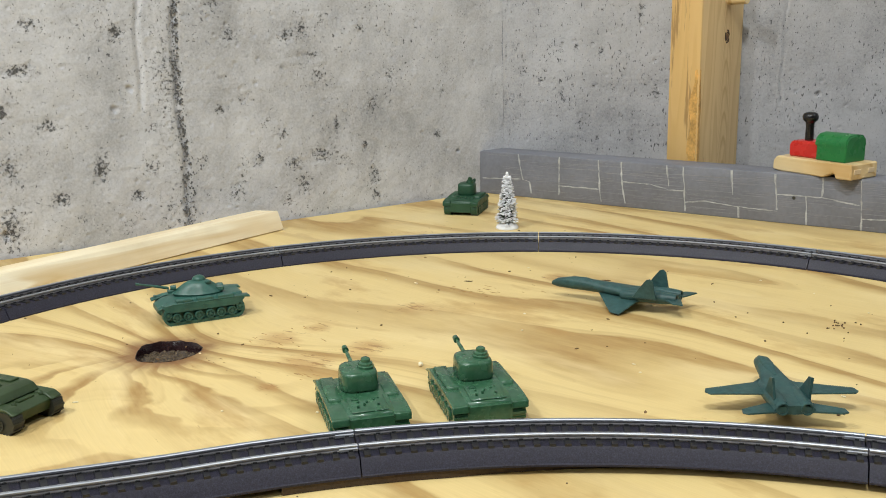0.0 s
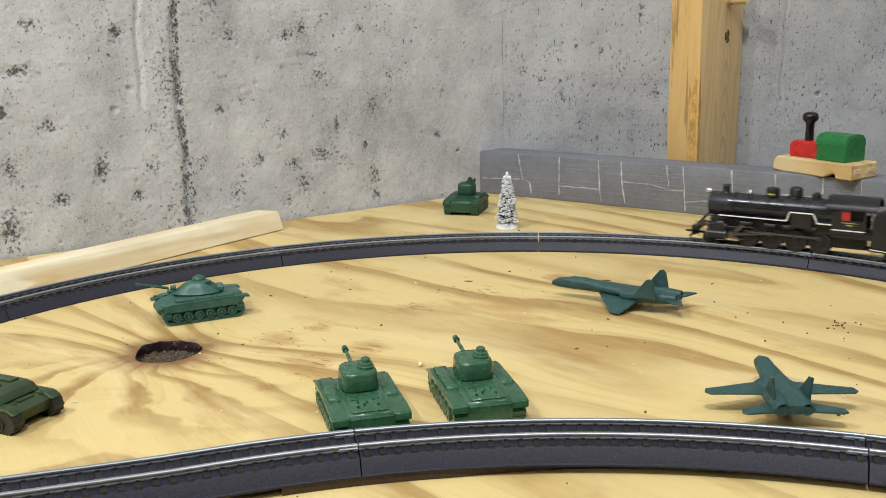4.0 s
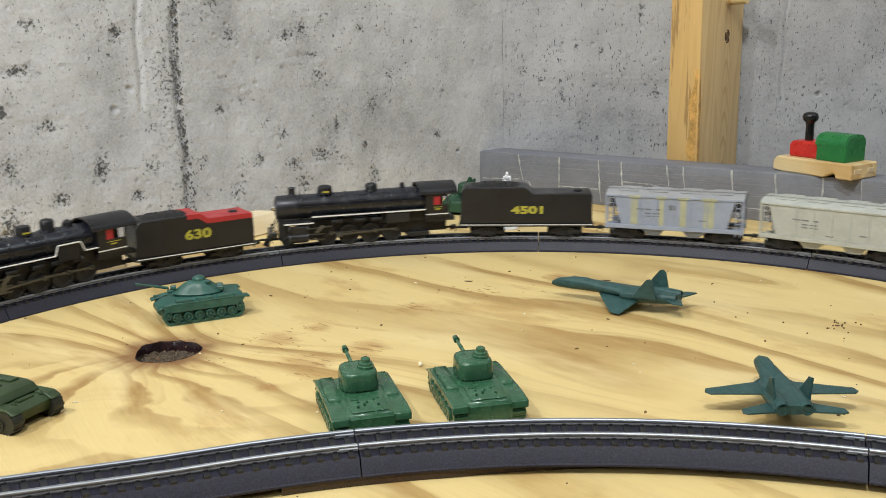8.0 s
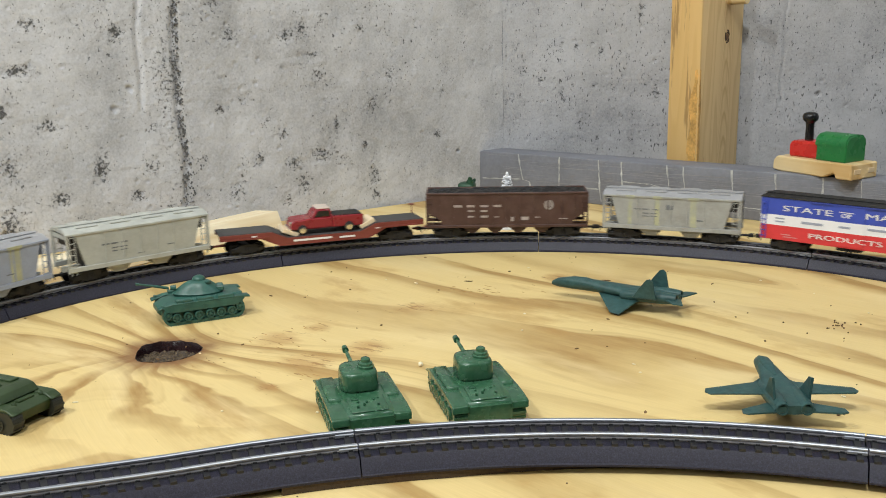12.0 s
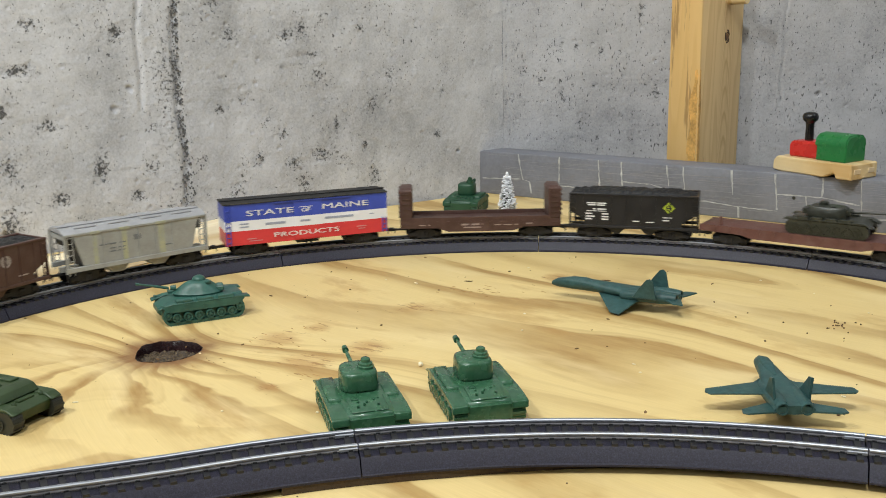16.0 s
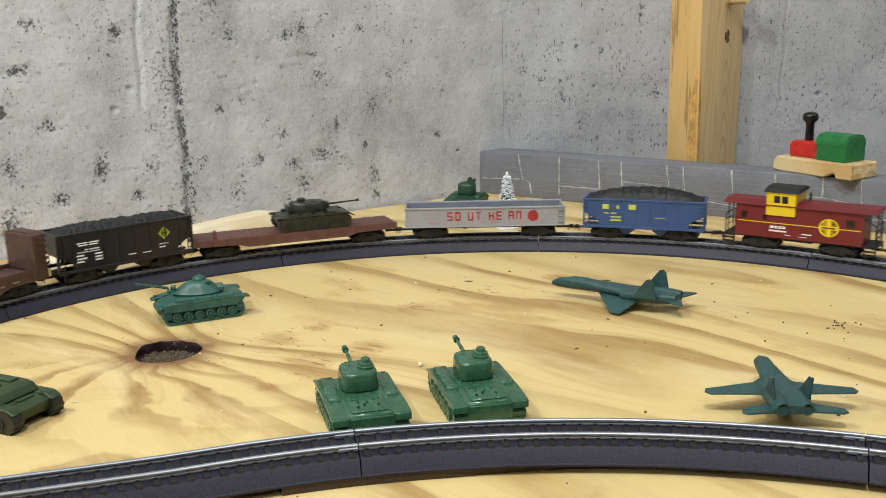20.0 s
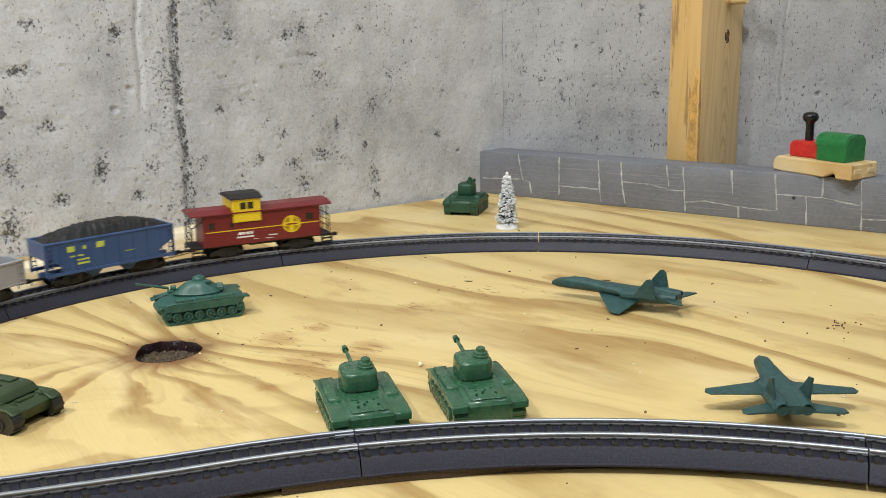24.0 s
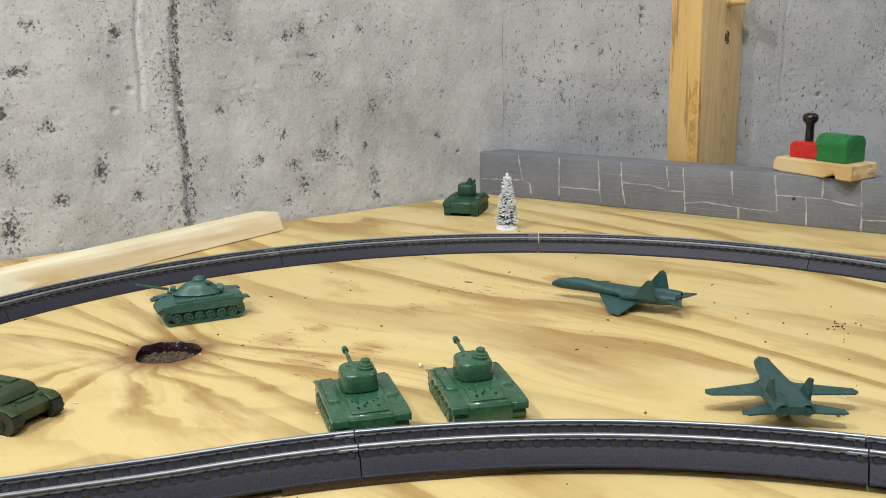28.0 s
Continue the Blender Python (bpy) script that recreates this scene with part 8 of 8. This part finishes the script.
locomotive(0.4095, "black model steam locomotive with small boiler and white lining", False)
small_tender = tender(0.2808, "black tender with a bright red rear deck and yellow number", 0.1000, 0.0428, 0.0380, "630", True)
for piece in small_tender.children:
    if piece.type == "MESH" and not piece.children and piece.name.split(".")[0] not in ("coupler", "wheelset", "bogie"):
        piece.data.transform(Matrix.Translation((0, 0, -0.0020)))
locomotive(0.1270, "black model steam locomotive with large boiler and white lining", True)
tender(-0.0212, "long black tender with a coal heap and yellow number", 0.1170, 0.0458, 0.0400, "4501", False)
covered_hopper(-0.1545, "blue-grey covered hopper car with faded yellow stripes", BLUE_GREY, ((0.0320, 0.0385), (0.0085, 0.0130), (-0.0115, -0.0060), (-0.0360, -0.0270)), 1)
covered_hopper(-0.2895, "pale grey covered hopper car, dusty", PALE_GREY, (), 2)
low = depressed_flat(-0.4530)
truck = pickup()
for piece in truck.children_recursive:
    piece.data.transform(Matrix.Diagonal((0.90, 0.95, 0.92, 1)))
trim(low, 0.985, 0.88)
open_hopper(-0.6233, "brown open hopper car filled level with coal", 0.1500, 0.0415, BROWN, 0.0020, 3,
            [(0.0455, 0.0300, 0.008, 0.0020), (0.0340, 0.0300, 0.008, 0.0020), (0.0215, 0.0300, 0.008, 0.0020), (0.0095, 0.0300, 0.008, 0.0020), (0.0335, 0.0255, 0.006, 0.0014), (0.0215, 0.0255, 0.007, 0.0014), (0.0335, 0.0205, 0.006, 0.0014), (0.0215, 0.0205, 0.008, 0.0018), (0.0100, 0.0200, 0.005, 0.0008), (-0.0050, 0.0180, 0.003, 0.0040), (-0.0160, 0.0185, 0.008, 0.0030), (-0.0280, 0.0195, 0.005, 0.0009), (-0.0520, 0.0180, 0.008, 0.0010)],
            mat("worn_white_on_brown", (0.36, 0.31, 0.29), 0.6, var=0.3, scale=300), ring_emblem(-0.0385, 0.0305, 0.0044, mat("worn_ring", (0.34, 0.30, 0.28), 0.6)), steps=11)
covered_hopper(-0.7720, "grey covered hopper car with yellow stripes, weathered", WORN_GREY, ((0.0350, 0.0385), (0.0100, 0.0140), (-0.0230, -0.0175)), 5)
boxcar(-0.9230)
bulkhead_flat(-1.0830)
open_hopper(-1.2225, "black open hopper car heaped with coal, lime diamond emblem", 0.1160, 0.0405, CAR_BLACK, 0.0042, 7,
            [(0.0330, 0.0325, 0.018, 0.0010), (0.0330, 0.0308, 0.016, 0.0010), (0.0300, 0.0272, 0.012, 0.0010), (0.0330, 0.0254, 0.018, 0.0006), (0.0400, 0.0230, 0.006, 0.0012), (0.0250, 0.0230, 0.006, 0.0012), (0.0385, 0.0205, 0.008, 0.0012), (0.0250, 0.0205, 0.006, 0.0012), (0.0400, 0.0182, 0.006, 0.0012), (0.0250, 0.0182, 0.006, 0.0012), (-0.0030, 0.0175, 0.006, 0.0008), (-0.0160, 0.0170, 0.008, 0.0008), (-0.0310, 0.0215, 0.008, 0.0008), (-0.0300, 0.0190, 0.006, 0.0010)],
            WHITE_LINE, diamond_emblem, steps=8)
flat = plain_flat(-1.3735)
tank = panzer()
for piece in tank.children_recursive:
    piece.data.transform(Matrix.Diagonal((0.89, 0.95, 0.95, 1)))
gondola(-1.5470)
open_hopper(-1.6917, "bright blue open hopper car with a round heap of coal", 0.1095, 0.0372, HOP_BLUE, 0.0105, 9,
            [(0.0340, 0.0305, 0.006, 0.0045), (0.0230, 0.0305, 0.0025, 0.0030), (0.0095, 0.0308, 0.007, 0.0046), (0.0330, 0.0245, 0.004, 0.0012), (0.0265, 0.0245, 0.005, 0.0012), (0.0245, 0.0210, 0.010, 0.0012), (0.0245, 0.0180, 0.010, 0.0016), (-0.0150, 0.0215, 0.009, 0.0006)],
            mat("yellow_green_mark", (0.55, 0.62, 0.08), 0.5), heap=1, steps=8)
caboose(-1.8250)

# ---- movement ----
KNOTS = [(0.0, -0.598), (1.75, -0.3127), (3.5, -0.0274), (4.5, 0.1345), (5.5, 0.2978), (6.0, 0.3819), (6.5, 0.4647), (7.0, 0.5482), (7.5, 0.6267), (8.0, 0.706), (8.5, 0.7839), (9.0, 0.862), (9.5, 0.9358), (10.0, 1.0063), (10.5, 1.0904), (11.0, 1.1728), (11.5, 1.253), (12.0, 1.3259), (12.5, 1.3903), (13.2, 1.4840), (13.9, 1.5750)]
KNOTS += [(14.5, 1.6425), (15.0, 1.6932), (15.5, 1.7447), (16.0, 1.8101), (16.5, 1.8658), (17.0, 1.9156), (17.5, 1.9709), (18.0, 2.0389), (18.5, 2.1106), (19.0, 2.1701), (19.5, 2.2208), (20.0, 2.27), (20.5, 2.321), (21.0, 2.3713), (21.5, 2.4224), (22.2, 2.5010), (22.9, 2.5955)]
KNOTS += [(23.5, 2.6799), (24.0, 2.7525), (24.5, 2.826), (25.0, 2.8957), (25.5, 2.9653), (26.0, 3.046), (26.7, 3.145), (28.0, 3.313)]


def travelled(t):
    """Smooth distance along the line at t seconds."""
    i = max(k for k in range(len(KNOTS) - 1) if KNOTS[k][0] <= t + 1e-9)
    (t0, s0), (t1, s1) = KNOTS[i], KNOTS[i + 1]

    def slope(k):
        a, b = KNOTS[max(k - 1, 0)], KNOTS[min(k + 1, len(KNOTS) - 1)]
        return (b[1] - a[1]) / (b[0] - a[0])
    h = t1 - t0
    q = (t - t0) / h
    return (1 + 2 * q) * (1 - q) ** 2 * s0 + q * (1 - q) ** 2 * h * slope(i) + q * q * (3 - 2 * q) * s1 + q * q * (q - 1) * h * slope(i + 1)


HALF = math.pi * RADIUS
LOOP = 2 * HALF + 2 * RUN


def on_line(s):
    """Place on the oval for a distance counted from the x axis of the far curve."""
    s = (s - radians(BASE) * RADIUS) % LOOP
    if s < HALF:
        a = s / RADIUS
        p = (RADIUS * math.cos(a), RADIUS * math.sin(a), 0)
    elif s < HALF + RUN:
        p = (-RADIUS, HALF - s, 0)
    elif s < 2 * HALF + RUN:
        a = math.pi + (s - HALF - RUN) / RADIUS
        p = (RADIUS * math.cos(a), RADIUS * math.sin(a) - RUN, 0)
    else:
        p = (RADIUS, s - LOOP, 0)
    q = OVAL @ Vector(p)
    return Vector((q.x, q.y, RAIL_Z))


def car_pose(s, half):
    f, r = on_line(s + half), on_line(s - half)
    return along((f + r) / 2, f - r)


def motions():
    times = [i * 0.2 for i in range(141)]
    for t, place, half, bogies in CARS:
        poses = [(q, car_pose(travelled(q) + place, half)) for q in times]
        walk(t, poses)
        for b, x in bogies:
            rows = []
            for q, m in poses[::2]:
                s = travelled(q) + place + x
                d = on_line(s + 0.010) - on_line(s - 0.010)
                d = m.to_3x3().inverted() @ d
                rows.append((q, Matrix.Translation((x, 0, 0)) @ Matrix.Rotation(math.atan2(d.y, d.x), 4, "Z")))
            walk(b, rows)
    for load, place, half, m in ((truck, -0.4530, 0.0675, pose(-0.0035, 0, 0.0130)), (tank, -1.3735, 0.0656, pose(-0.0150, 0, 0.0175, 0, 0, 180))):
        walk(load, [(q, car_pose(travelled(q) + place, half) @ m) for q in times])
    # wheels roll with the distance gone; rows less than a quarter turn apart
    start = travelled(0.0)
    for r, step in ((WHEEL_R, 1), (DRIVER_R, 2)):
        stamps = list(range(0, round(28.0 * FPS) + 1, step))
        for w, wr, at in WHEELS:
            if wr != r:
                continue
            walk(w, [(f / FPS, Matrix.Translation(at) @ Matrix.Rotation((travelled(f / FPS) - start) / r, 4, "Y")) for f in stamps])
        if r == DRIVER_R:
            for ob, s, main in RODS:
                rows = []
                for f in stamps:
                    a = (travelled(f / FPS) - start) / r
                    px, pz = CRANK * math.cos(a), -CRANK * math.sin(a)
                    if main is None:
                        rows.append((f / FPS, Matrix.Translation((px, 0, DRIVER_R + pz))))
                    else:
                        x, ln = main
                        rows.append((f / FPS, Matrix.Translation((x + px, 0, DRIVER_R + pz)) @ Matrix.Rotation(math.asin((pz + DRIVER_R - 0.0092) / ln), 4, "Y")))
                walk(ob, rows)


motions()
